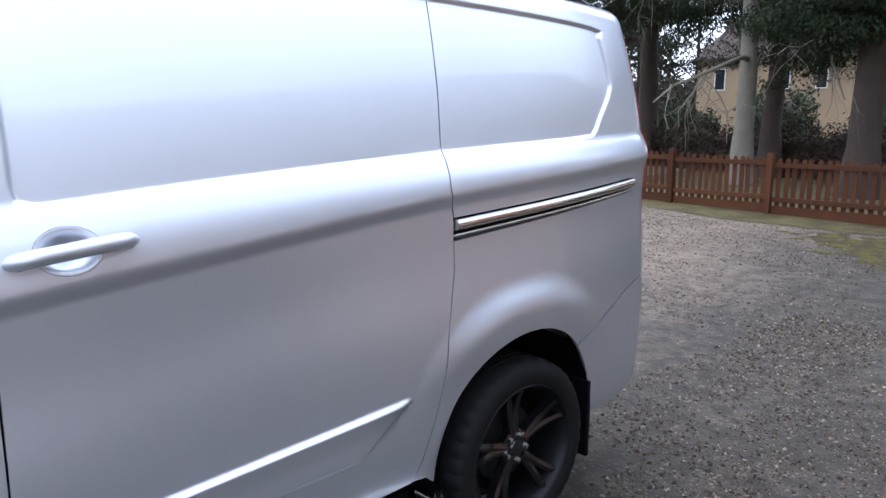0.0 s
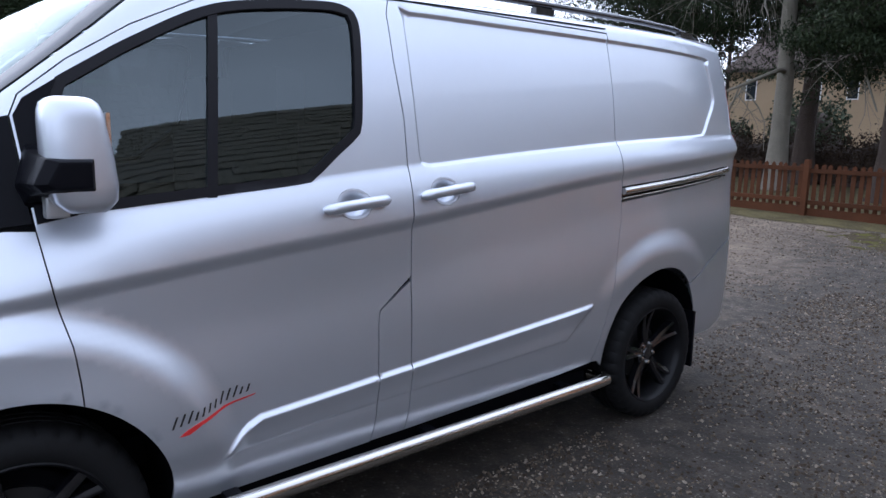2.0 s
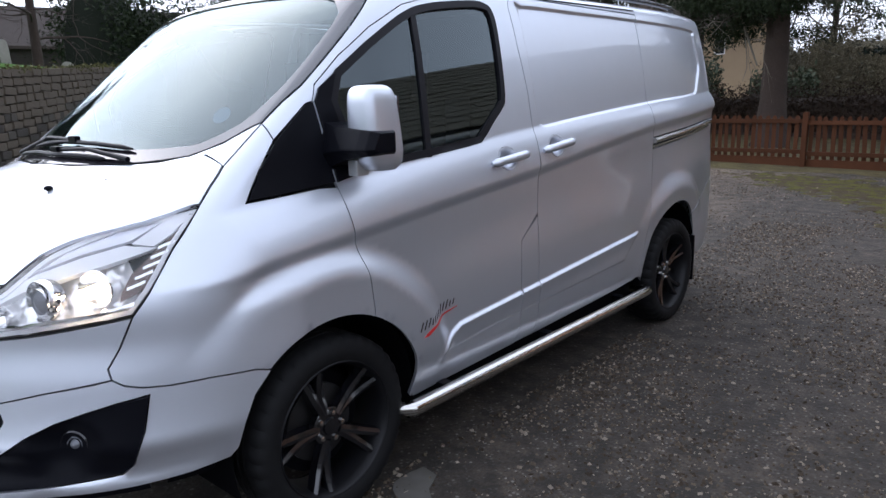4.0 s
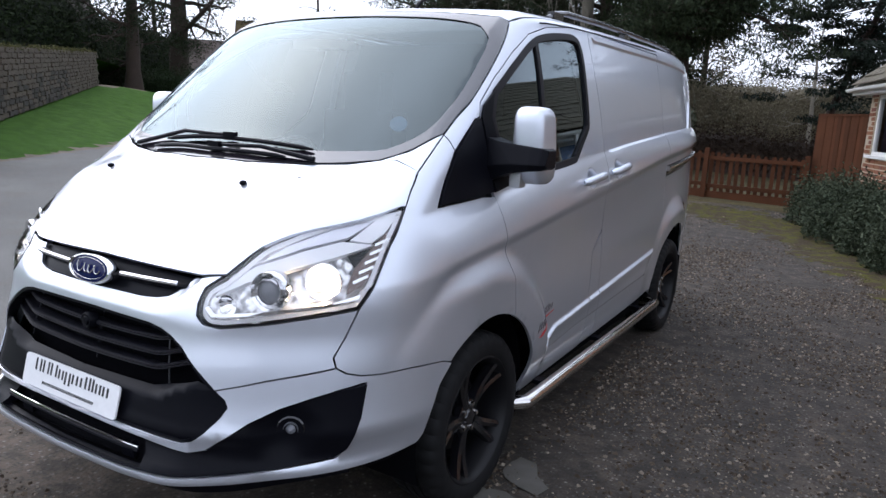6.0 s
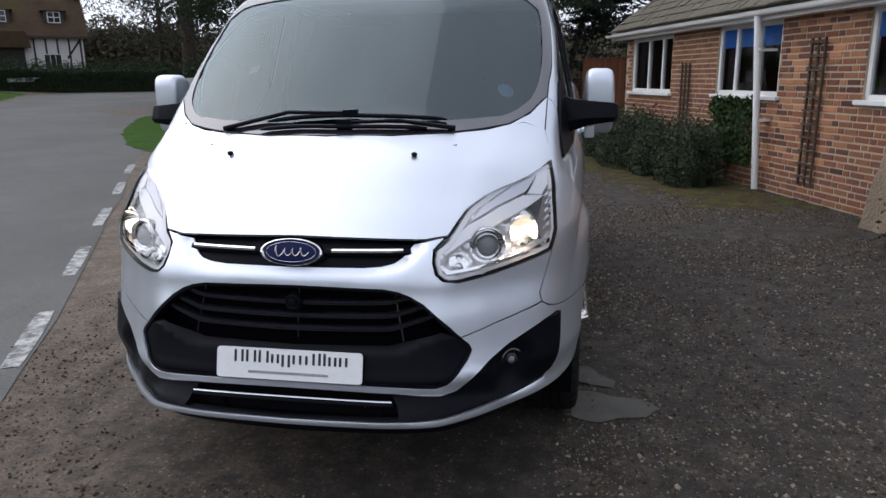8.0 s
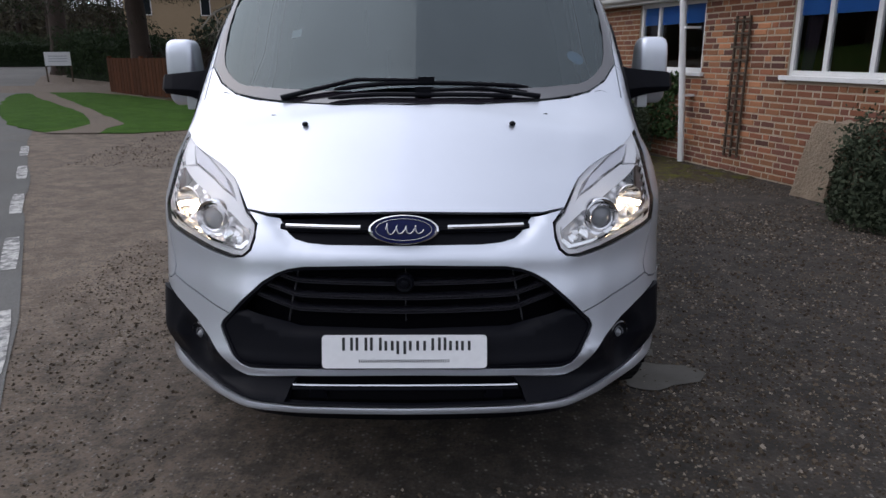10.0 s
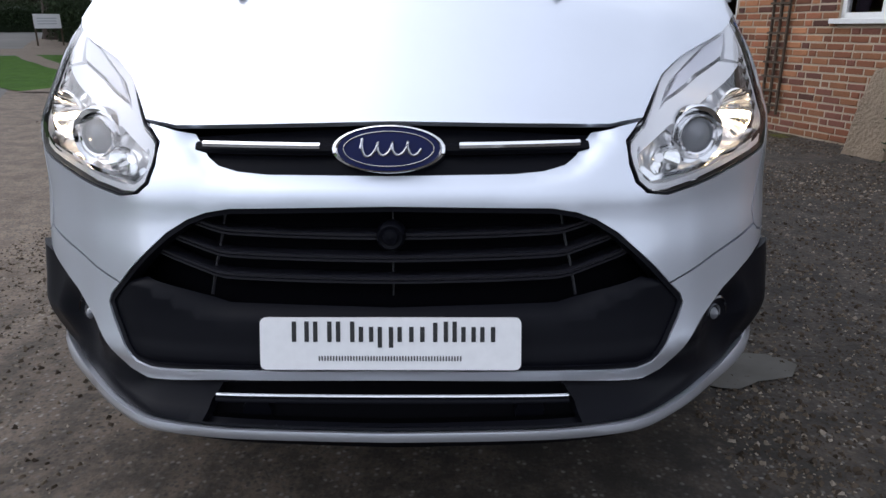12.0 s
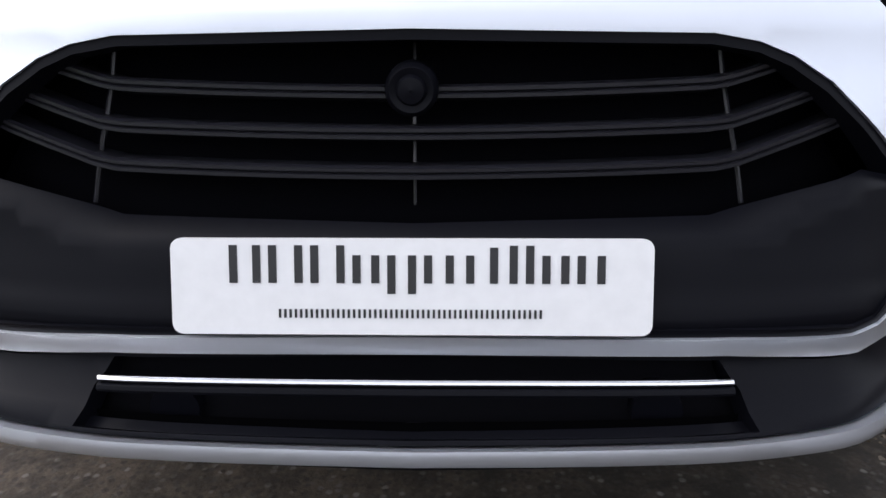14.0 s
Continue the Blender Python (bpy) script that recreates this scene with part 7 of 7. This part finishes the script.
def gable_house(m, width, deep, eaves, ridge, wall, roof_mat, name, label, over=0.35, hip=0.0):
    h = thing(name, label, "house")
    part("wall_body", turned(boxes((-width / 2, width / 2, 0, deep, -0.5, eaves)), m), wall, h)
    bm = bmesh.new()
    w = width / 2 + over
    q = [bm.verts.new(p) for p in ((-w, -over, eaves - 0.1), (w, -over, eaves - 0.1), (w, deep + over, eaves - 0.1), (-w, deep + over, eaves - 0.1), (-w + hip, deep / 2, ridge), (w - hip, deep / 2, ridge))]
    for f in ((0, 1, 5, 4), (2, 3, 4, 5), (1, 2, 5), (3, 0, 4), (3, 2, 1, 0)):
        bm.faces.new([q[i] for i in f])
    part("roof", turned(bm, m), roof_mat, h)
    part("eaves_board", turned(boxes((-w, w, -over - 0.03, -over, eaves - 0.2, eaves - 0.02)), m), SLATE, h)
    return h


m = frame_at(-13.9, 40.22, 22)
tan_house = gable_house(m, 8.5, 8.0, 4.5, 7.6, RENDER, SLATE, "tan_house", "two-storey tan rendered house with white windows", hip=2.5)
for x in (-3.09, 0.08, 1.82):
    window_at(tan_house, m, x, 2.85, 0.46, 1.05, 1, "white framed window")

# ---- timbered house, hedges and sign across the lane ----
THATCH = material("brown_tiled_roof", (0.09, 0.06, 0.04), 0.95, spec=0.15)
tv = coords(THATCH)
tc = ramp_of(THATCH, noise_of(THATCH, tv, 0.55, 5.0, 0.65), ((0.36, (0.060, 0.036, 0.024)), (0.50, (0.088, 0.056, 0.036)), (0.62, (0.086, 0.074, 0.028))))
tc = mixed(THATCH, span(THATCH, noise_of(THATCH, tv, 9.0, 5.0, 0.7), 0.0, 0.8), tc, (0.036, 0.026, 0.018))
shade(THATCH, tc, None, noise_of(THATCH, tv, 7.0, 4.0), 0.5, 0.03)
LIME = grained("white_lime_wall", (0.74, 0.71, 0.70), (0.62, 0.59, 0.58), 0.9, 1.5, 20.0, 0.1)
BEAM = grained("black_oak_beam", (0.035, 0.026, 0.022), (0.018, 0.014, 0.012), 0.9, 5.0, 30.0, 0.3)
m = frame_at(-33.3, 37.0, 42) @ Matrix.Diagonal((0.76, 0.80, 0.88, 1))
timbered = gable_house(m, 11.6, 6.5, 3.45, 7.0, LIME, THATCH, "timbered_house", "white cottage with black beams and a brown tiled roof", 0.45)
for x in np.arange(-5.6, 5.7, 0.86):
    if abs(x) > 1.4:
        part("beam", turned(boxes((x - 0.07, x + 0.07, -0.04, 0.0, 0.0, 3.4)), m), BEAM, timbered)
for z in (1.0, 3.25):
    for a, b in ((-5.8, -1.4), (1.4, 5.8)):
        part("beam", turned(boxes((a, b, -0.045, -0.002, z, z + 0.16)), m), BEAM, timbered)
for x0, x1 in ((-5.7, -4.6), (5.6, 4.5)):
    part("brace", turned(tube([(x0, -0.03, 3.2), (x1, -0.03, 1.9)], 0.07, 4), m), BEAM, timbered)
# no recess is cut: a near-black block paints the porch's shade
part("porch", turned(boxes((-1.4, 1.4, -0.5, 0.0, 0, 2.6)), m), BEAM, timbered, "solid dark block for the shade of the porch")
for x in (-3.4, 3.4):
    window_at(timbered, m, x, 1.2, 1.2, 0.95, 3)
part("lower_roof", turned(plate_of([(-1.9, 2.6), (1.9, 2.6), (1.6, 3.7), (-1.6, 3.7)], 0.6), m @ Matrix.Translation((0, -0.75, 0))), THATCH, timbered)
for x in (-3.9, 0.0, 3.9):
    dorm = part("dormer", turned(boxes((x - 0.75, x + 0.75, 0.55, 2.4, 4.2, 5.25)), m), THATCH if x < -3 else SLATE, timbered, "roof dormer")
    bm = bmesh.new()
    q = [bm.verts.new(p) for p in ((x - 1.0, 0.35, 5.2), (x + 1.0, 0.35, 5.2), (x + 1.0, 2.6, 5.2), (x - 1.0, 2.6, 5.2), (x, 1.0, 5.95), (x, 2.6, 5.95))]
    for f in ((0, 1, 4), (1, 2, 5, 4), (3, 0, 4, 5), (2, 3, 5)):
        bm.faces.new([q[i] for i in f])
    part("dormer_roof", turned(bm, m), THATCH, dorm)
    for b in ((x - 0.48, x - 0.42, 4.4, 5.15), (x + 0.42, x + 0.48, 4.4, 5.15), (x - 0.03, x + 0.03, 4.4, 5.15), (x - 0.48, x + 0.48, 4.36, 4.42), (x - 0.48, x + 0.48, 5.1, 5.16), (x - 0.48, x + 0.48, 4.74, 4.79)):
        part("window_bar", turned(boxes((b[0], b[1], 0.50, 0.56, b[2], b[3])), m), UPVC if x > 3 else LAMPGREY, dorm)
    part("pane", turned(boxes((x - 0.44, x + 0.44, 0.535, 0.545, 4.4, 5.12)), m), BLANK, dorm)
part("chimney", turned(boxes((5.2, 6.1, 2.6, 3.5, 3.0, 8.0), (5.1, 6.2, 2.5, 3.6, 7.7, 7.9)), m), BRICKS[2], timbered, "brick chimney stack")
m2 = frame_at(-40.5, 34.0, 46) @ Matrix.Diagonal((0.62, 0.70, 0.70, 1))
barn = gable_house(m2, 7.0, 9.0, 3.2, 6.6, LIME, SLATE, "white_cottage", "white cottage with black beams beside a tree", 0.4)
for x in np.arange(-3.4, 3.5, 0.8):
    part("beam", turned(boxes((x - 0.08, x + 0.08, -0.04, 0.0, 0.0, 3.2)), m2), BEAM, barn)
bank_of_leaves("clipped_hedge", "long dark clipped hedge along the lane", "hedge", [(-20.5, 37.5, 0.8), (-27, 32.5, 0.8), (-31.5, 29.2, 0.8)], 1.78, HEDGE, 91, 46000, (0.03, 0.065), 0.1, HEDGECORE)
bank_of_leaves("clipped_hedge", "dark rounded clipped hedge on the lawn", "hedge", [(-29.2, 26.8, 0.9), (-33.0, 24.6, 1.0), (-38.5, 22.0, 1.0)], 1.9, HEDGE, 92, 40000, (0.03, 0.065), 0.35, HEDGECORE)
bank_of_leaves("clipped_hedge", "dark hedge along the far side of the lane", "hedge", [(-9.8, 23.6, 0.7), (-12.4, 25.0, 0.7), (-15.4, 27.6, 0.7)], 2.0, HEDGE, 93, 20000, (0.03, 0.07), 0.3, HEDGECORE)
sign = thing("low_sign", "low white sign board before the hedge", "sign")
sm = frame_at(-27.5, 31.4, 42)
part("board", turned(boxes((-0.75, 0.75, 0, 0.03, 0.55, 0.78)), sm), WHITE, sign)
for x in (-0.6, 0.6):
    part("leg", turned(boxes((x - 0.03, x + 0.03, 0.03, 0.07, -0.2, 0.7)), sm), WOODOLD, sign)
pan = thing("fence_panel", "short red brown boarded fence beyond the grass plot", "fence")
pm = frame_at(-8.6, 18.3, -44)
for i in range(42):
    part("board", turned(boxes((-2.35 + 0.112 * i, -2.24 + 0.112 * i, -0.01 * (i % 2), 0.012, 0.03, 1.06)), pm), WOODRED, pan)
for x in (-2.3, 0.0, 2.3):
    part("post", turned(boxes((x - 0.05, x + 0.05, 0.015, 0.11, -0.3, 1.12)), pm), WOODRED, pan)
note = thing("notice_board", "small white notice board on posts by the hedge", "sign")
nm = frame_at(-14.0, 24.0, 30)
part("board", turned(boxes((-0.42, 0.42, 0, 0.04, 0.58, 1.06)), nm), WHITE, note)
for z in (0.72, 0.81, 0.90):
    part("lettering_bar", turned(boxes((-0.3, 0.3, -0.004, 0.0, z, z + 0.03)), nm), LAMPGREY, note)
for x in (-0.4, 0.4):
    part("leg", turned(boxes((x - 0.03, x + 0.03, 0.04, 0.09, -0.2, 0.9)), nm), WOODOLD, note)

# ---- churchyard: retaining wall, graves ----
WALLSTONE = [grained("wall_stone_" + n, c, tuple(0.5 * k for k in c), 0.95, 3.0, 26.0, 0.7, distance=0.02) for n, c in (("tan", (0.135, 0.106, 0.076)), ("grey", (0.092, 0.078, 0.062)), ("dark", (0.056, 0.046, 0.037)))]
WALL_A, WALL_B = np.array((-9.94, 1.59)), np.array((-25.4, 15.8))
wl = np.linalg.norm(WALL_B - WALL_A)
wd = (WALL_B - WALL_A) / wl
ang = math.atan2(wd[1], wd[0])


def wall_top(s):
    return 2.01 + 0.057 * s


def churchyard(p):
    """Height of the grass behind the wall: a low swell that falls away along it."""
    s, far = float((p - WALL_A) @ wd), max(float((p - WALL_A) @ (wd[1] * -1, wd[0])), 0.0)
    t = min(max((s - 9.5) / 4.0, 0.0), 1.0)
    return wall_top(min(max(s, 0.0), 20.0)) - 0.03 + min(far, 4.0) * (0.115 - 0.30 * t)


churchwall = thing("churchyard_wall", "old coursed stone retaining wall with grass on top", "wall")
bm = bmesh.new()
prev = None
for k in np.linspace(0, wl, 20):
    p = WALL_A + wd * k
    z = high(*p)
    n = np.array((-wd[1], wd[0]))
    top = wall_top(k)
    ring = [bm.verts.new((*(p + n * o), h)) for o, h in ((0.02, z - 0.4), (0.02, top), (-0.42, top), (-0.42, z - 0.4))]
    if prev:
        for i in range(4):
            bm.faces.new((prev[i], prev[(i + 1) % 4], ring[(i + 1) % 4], ring[i]))
    else:
        bm.faces.new(ring[::-1])
    prev = ring
bm.faces.new(prev)
part("core", bm, WALLSTONE[2], churchwall)
STONES = []
for v in range(4):
    bm = boxes((-0.5, 0.5, -0.06, 0.06, -0.5, 0.5))
    bmesh.ops.bevel(bm, geom=bm.edges[:], offset=0.05, segments=1, affect="EDGES")
    for q in bm.verts:
        q.co += Vector((noise.noise(q.co * 3 + Vector((v, 0, 0))), 0.3 * noise.noise(q.co * 4), noise.noise(q.co * 3 + Vector((0, v, 5))))) * 0.10
    me = bpy.data.meshes.new("stone")
    bm.to_mesh(me)
    bm.free()
    me.materials.append(WALLSTONE[v % 3])
    STONES.append(me)
rng = np.random.default_rng(21)
loose_v, loose_f, made = [], [], 0
for c in range(12):
    s = rng.uniform(0, 0.2)
    while s < wl:
        w = rng.uniform(0.22, 0.55)
        p = WALL_A + wd * (s + w / 2)
        base, crest = high(*p) - 0.05, wall_top(s + w / 2)
        tall_c = (crest - base) / 11.5
        z = base + tall_c * (c + 0.5)
        M = Matrix.Translation((p[0], p[1], z)) @ Matrix.Rotation(ang, 4, "Z") @ Matrix.Translation((0, -0.43 - rng.uniform(0, 0.03), 0)) @ Matrix.Rotation(radians(rng.normal() * 1.5), 4, 'Y') @ Matrix.Diagonal((w * 0.96, 1, tall_c * 0.93, 1))
        if made < 300 and s < 16:
            put("stone", STONES[int(rng.integers(4))], churchwall, "", M)
            made += 1
        else:
            n = len(loose_v)
            src_me = STONES[int(rng.integers(4))]
            loose_v += [M @ q.co for q in src_me.vertices]
            loose_f += [tuple(n + i for i in q.vertices) for q in src_me.polygons]
        s += w
tagged(put("stone_rest", mesh_of("stone_rest", loose_v, loose_f, WALLSTONE[0], smooth=False), churchwall), kind="stuff")
behind = np.array((-wd[1], wd[0]))
rng = np.random.default_rng(22)
along = rng.uniform(0, wl, 9000)
along = along[np.array([noise.noise((a * 0.9, 3, 0)) + 0.4 * noise.noise((a * 4.0, 5, 0)) for a in along]) > -0.25]
spots = np.array([(*(WALL_A + wd * a + behind * o), wall_top(a) + h) for a, o, h in zip(along, rng.uniform(-0.52, 0.0, len(along)), np.abs(rng.normal(0.0, 0.06, len(along))))])
v, f = leaves(spots, (0.02, 0.06), rng)
tagged(put("moss_cap", mesh_of("moss_cap", v, f, leaf_material("wall_moss", (0.115, 0.110, 0.035), (0.045, 0.045, 0.018)), smooth=False), churchwall, "moss and grass along the wall top"), kind="stuff")
bm = bmesh.new()
grid = [[bm.verts.new((*q, churchyard(q))) for q in (WALL_A + wd * a + behind * b for b in (0.0, 0.5, 1, 2, 3, 4, 6, 9, 14, 22, 40))] for a in np.linspace(-0.2, wl + 12, 40)]
for a, b in zip(grid, grid[1:]):
    for i in range(len(a) - 1):
        bm.faces.new((a[i], a[i + 1], b[i + 1], b[i]))
tagged(part("churchyard_grass", bm, LAWN, None, smooth=True), "raised churchyard grass behind the stone wall", "lawn", kind="structure")
GRAVE = grained("weathered_gravestone", (0.36, 0.335, 0.29), (0.20, 0.19, 0.16), 0.95, 3.0, 20.0, 0.5)
rng = np.random.default_rng(31)
for i, (x, y, w, h) in enumerate(((-18.6, 3.95, 0.40, 0.50), (-18.9, 4.30, 0.38, 0.72), (-18.6, 4.75, 0.50, 0.72), (-18.4, 5.35, 0.32, 0.52), (-19.0, 6.55, 0.24, 0.70), (-21.0, 4.7, 0.45, 0.6), (-24.4, 10.2, 0.42, 0.95))):
    g = thing("gravestone", "upright weathered grey gravestone on churchyard grass", "gravestone", "gravestones in the churchyard")
    z = churchyard(np.array((x, y)))
    line = [(-w / 2, -0.4), (w / 2, -0.4), (w / 2, h * 0.8)] + [(w / 2 * math.cos(a), h * 0.8 + h * 0.2 * math.sin(a)) for a in np.linspace(0.3, 2.84, 7)] + [(-w / 2, h * 0.8)]
    part("slab", turned(plate_of(line, 0.10), Matrix.Translation((x, y, z)) @ Matrix.Rotation(radians(68 + 10 * rng.normal()), 4, "Z") @ Matrix.Rotation(radians(rng.normal() * 4), 4, "Y")), GRAVE, g, bevel=0.015)
bm = bmesh.new()
bmesh.ops.create_icosphere(bm, subdivisions=3, radius=1.0)
for q in bm.verts:
    q.co *= 1 + 0.15 * noise.noise(q.co * 2)
    q.co = Vector((q.co.x * 0.35, q.co.y * 0.28, q.co.z * 0.62))
tagged(part("mossy_stone", turned(bm, Matrix.Translation((-16.6, 3.05, 2.55))), WALLSTONE[1], None, smooth=True), "large rounded mossy stone in the churchyard", "stone")
m = frame_at(-44, 14, 73)
hall = gable_house(m, 26.0, 8.0, 3.9, 6.6, WALLSTONE[2], grained("brown_hall_roof", (0.045, 0.032, 0.026), (0.025, 0.019, 0.016), 0.95, 2.0, 14.0, 0.5, distance=0.02), "church_hall", "long low dark stone building with brown roof", 0.3)
part("chimney", turned(boxes((-4.4, -3.2, 3.4, 4.4, 5.0, 7.2)), m), BRICKS[2], hall)
for i, (x, y, h, k, s) in enumerate(((-31, 6.0, 6.5, 0.25, 3.2), (-34, 17, 10, 0.35, 4.0), (-31, 22, 9, 0.4, 2.6))):
    tree("churchyard_yew", "dark evergreen tree in the churchyard", x, y, h + 2, k, BARKDARK, 120 + i, YEW, 0.12, s, 22000, (0.04, 0.10), limbs=14, slim=0.25)
tree("yew_tree", "tall dark yew with a thick ivy-clad trunk behind the hedge", -33.2, 26.6, 12.0, 0.66, BARKDARK, 151, YEW, 0.34, 4.4, 30000, (0.05, 0.12), limbs=16, droop=0.03, squash=0.4, slim=0.25)
tree("churchyard_yew", "dense dark yew behind the gravestones", -25.8, 5.2, 6.6, 0.3, BARKDARK, 131, YEW, 0.04, 2.5, 60000, (0.04, 0.10), limbs=30, slim=0.25, squash=0.7)
# core of this screen is near black, painting the shade within the yews
bank_of_leaves("yew_screen", "tall dark mass of yews behind the churchyard wall", "trees", [(-29.5, 13.0, 1.6), (-34.0, 18.5, 2.2), (-38.0, 25.0, 2.2), (-41.0, 31.0, 2.0)], 6.2, YEW, 95, 26000, (0.06, 0.15), 0.5, leaf_material("yew_shade", (0.014, 0.018, 0.010), (0.010, 0.013, 0.008)))
for i, (x, y, h) in enumerate(((-24, -2, 9), (-25.6, 9.7, 10), (-37, 10, 11), (-40, 30, 12), (-27, 44, 12), (-22, 46, 11), (-38, 44, 13))):
    tree("bare_tree", "leafless winter tree beyond the lane", x, y, h, 0.2, BARKDARK, 140 + i, None, 0.2, 3.4, bare=3, limbs=14)
for i, (x, y, h) in enumerate(((-17.5, 46, 11), (-12.5, 44, 12), (-21, 50, 12), (-24.5, 43, 10), (-8, 48, 12))):
    tree("winter_tree", "brown ivy-covered tree behind the hedge", x, y, h, 0.25, BARKDARK, 160 + i, MIDWOOD, 0.15, 3.6, 12000, (0.06, 0.16), limbs=14)

# far woods all round close the view
rng = np.random.default_rng(41)
for i in range(22):
    a = 2 * math.pi * i / 22
    r = 95 + 12 * math.sin(i * 2.3)
    b = a + 2 * math.pi / 22 * 1.08
    line = [(r * math.sin(k), 10 + r * math.cos(k), 4.5) for k in np.linspace(a, b, 5)]
    h = 6.2 + 1.6 * math.sin(i * 1.7)
    near = i in (18, 19, 20, 21, 0, 1)
    # darker core colour paints the shade inside the wood
    bank_of_leaves("far_wood", "distant brown winter woodland", "wood", line, h, MIDWOOD, 200 + i, 14000 if near else 2200, (0.16, 0.42) if near else (0.5, 1.2), 0.5, leaf_material("wood_shade", (0.055, 0.050, 0.036), (0.04, 0.036, 0.028)) if i == 0 else bpy.data.materials["wood_shade"])["kind"] = "stuff"

# ---- bricks of the front wall ----
brick_meshes = []
for mat in BRICKS:
    for w in (0.208, 0.098):
        bm = boxes((0, w, 0.0, 0.05, 0, 0.058))
        bmesh.ops.bevel(bm, geom=[e for e in bm.edges if all(abs(v.co.y) < 1e-6 for v in e.verts)], offset=0.006, segments=1, affect="EDGES")
        me = bpy.data.meshes.new("brick")
        bm.to_mesh(me)
        bm.free()
        me.materials.append(mat)
        brick_meshes.append(me)
rng = np.random.default_rng(61)
wall_part = [o for o in bungalow.children if o.name.startswith("wall")][0]
rest = {0: ([], []), 1: ([], []), 2: ([], [])}
made = 0
for c in range(29):
    z = 0.02 + 0.075 * c
    s = S1 - (0.0, 0.056, 0.17, 0.11)[c % 4]
    row = int(rng.integers(3))
    while s > S0 + 0.25:
        row += 1
        w = 0.098 if row % 3 == 0 else 0.208
        s -= w + 0.017
        spans = [(s, s + w)]
        for a, b, z0, z1 in OPEN:
            if z0 - 0.055 < z + 0.062 and z < z1:
                spans = [p for lo, hi in spans for p in ((lo, min(hi, a - 0.004)), (max(lo, b + 0.004), hi)) if p[1] - p[0] > 0.02]
        kind = int(rng.choice(3, p=(0.42, 0.34, 0.24)))
        me = brick_meshes[2 * kind + (0 if w > 0.2 else 1)]
        M = HOUSE @ pose(s + rng.normal() * 0.0015, rng.normal() * 0.002 - 0.002, z + rng.normal() * 0.001, 0, rng.normal() * 0.25, 0)
        if spans != [(s, s + w)]:          # cut bricks beside the windows
            for lo, hi in spans:
                v, f = rest[kind]
                n = len(v)
                C = HOUSE @ pose(lo, -0.002, z) @ Matrix.Diagonal(((hi - lo) / w, 1, 1, 1))
                v += [C @ q.co for q in me.vertices]
                f += [tuple(n + i for i in q.vertices) for q in me.polygons]
            continue
        if made < 300 and -1.62 < s < 0.25 and z > 0.25:
            put("brick", me, wall_part, "", M)
            made += 1
        else:
            v, f = rest[kind]
            n = len(v)
            v += [M @ q.co for q in me.vertices]
            f += [tuple(n + i for i in q.vertices) for q in me.polygons]
for kind, (v, f) in rest.items():
    tagged(put("brick_rest", mesh_of("brick_rest", v, f, BRICKS[kind], smooth=False), wall_part), kind="stuff")
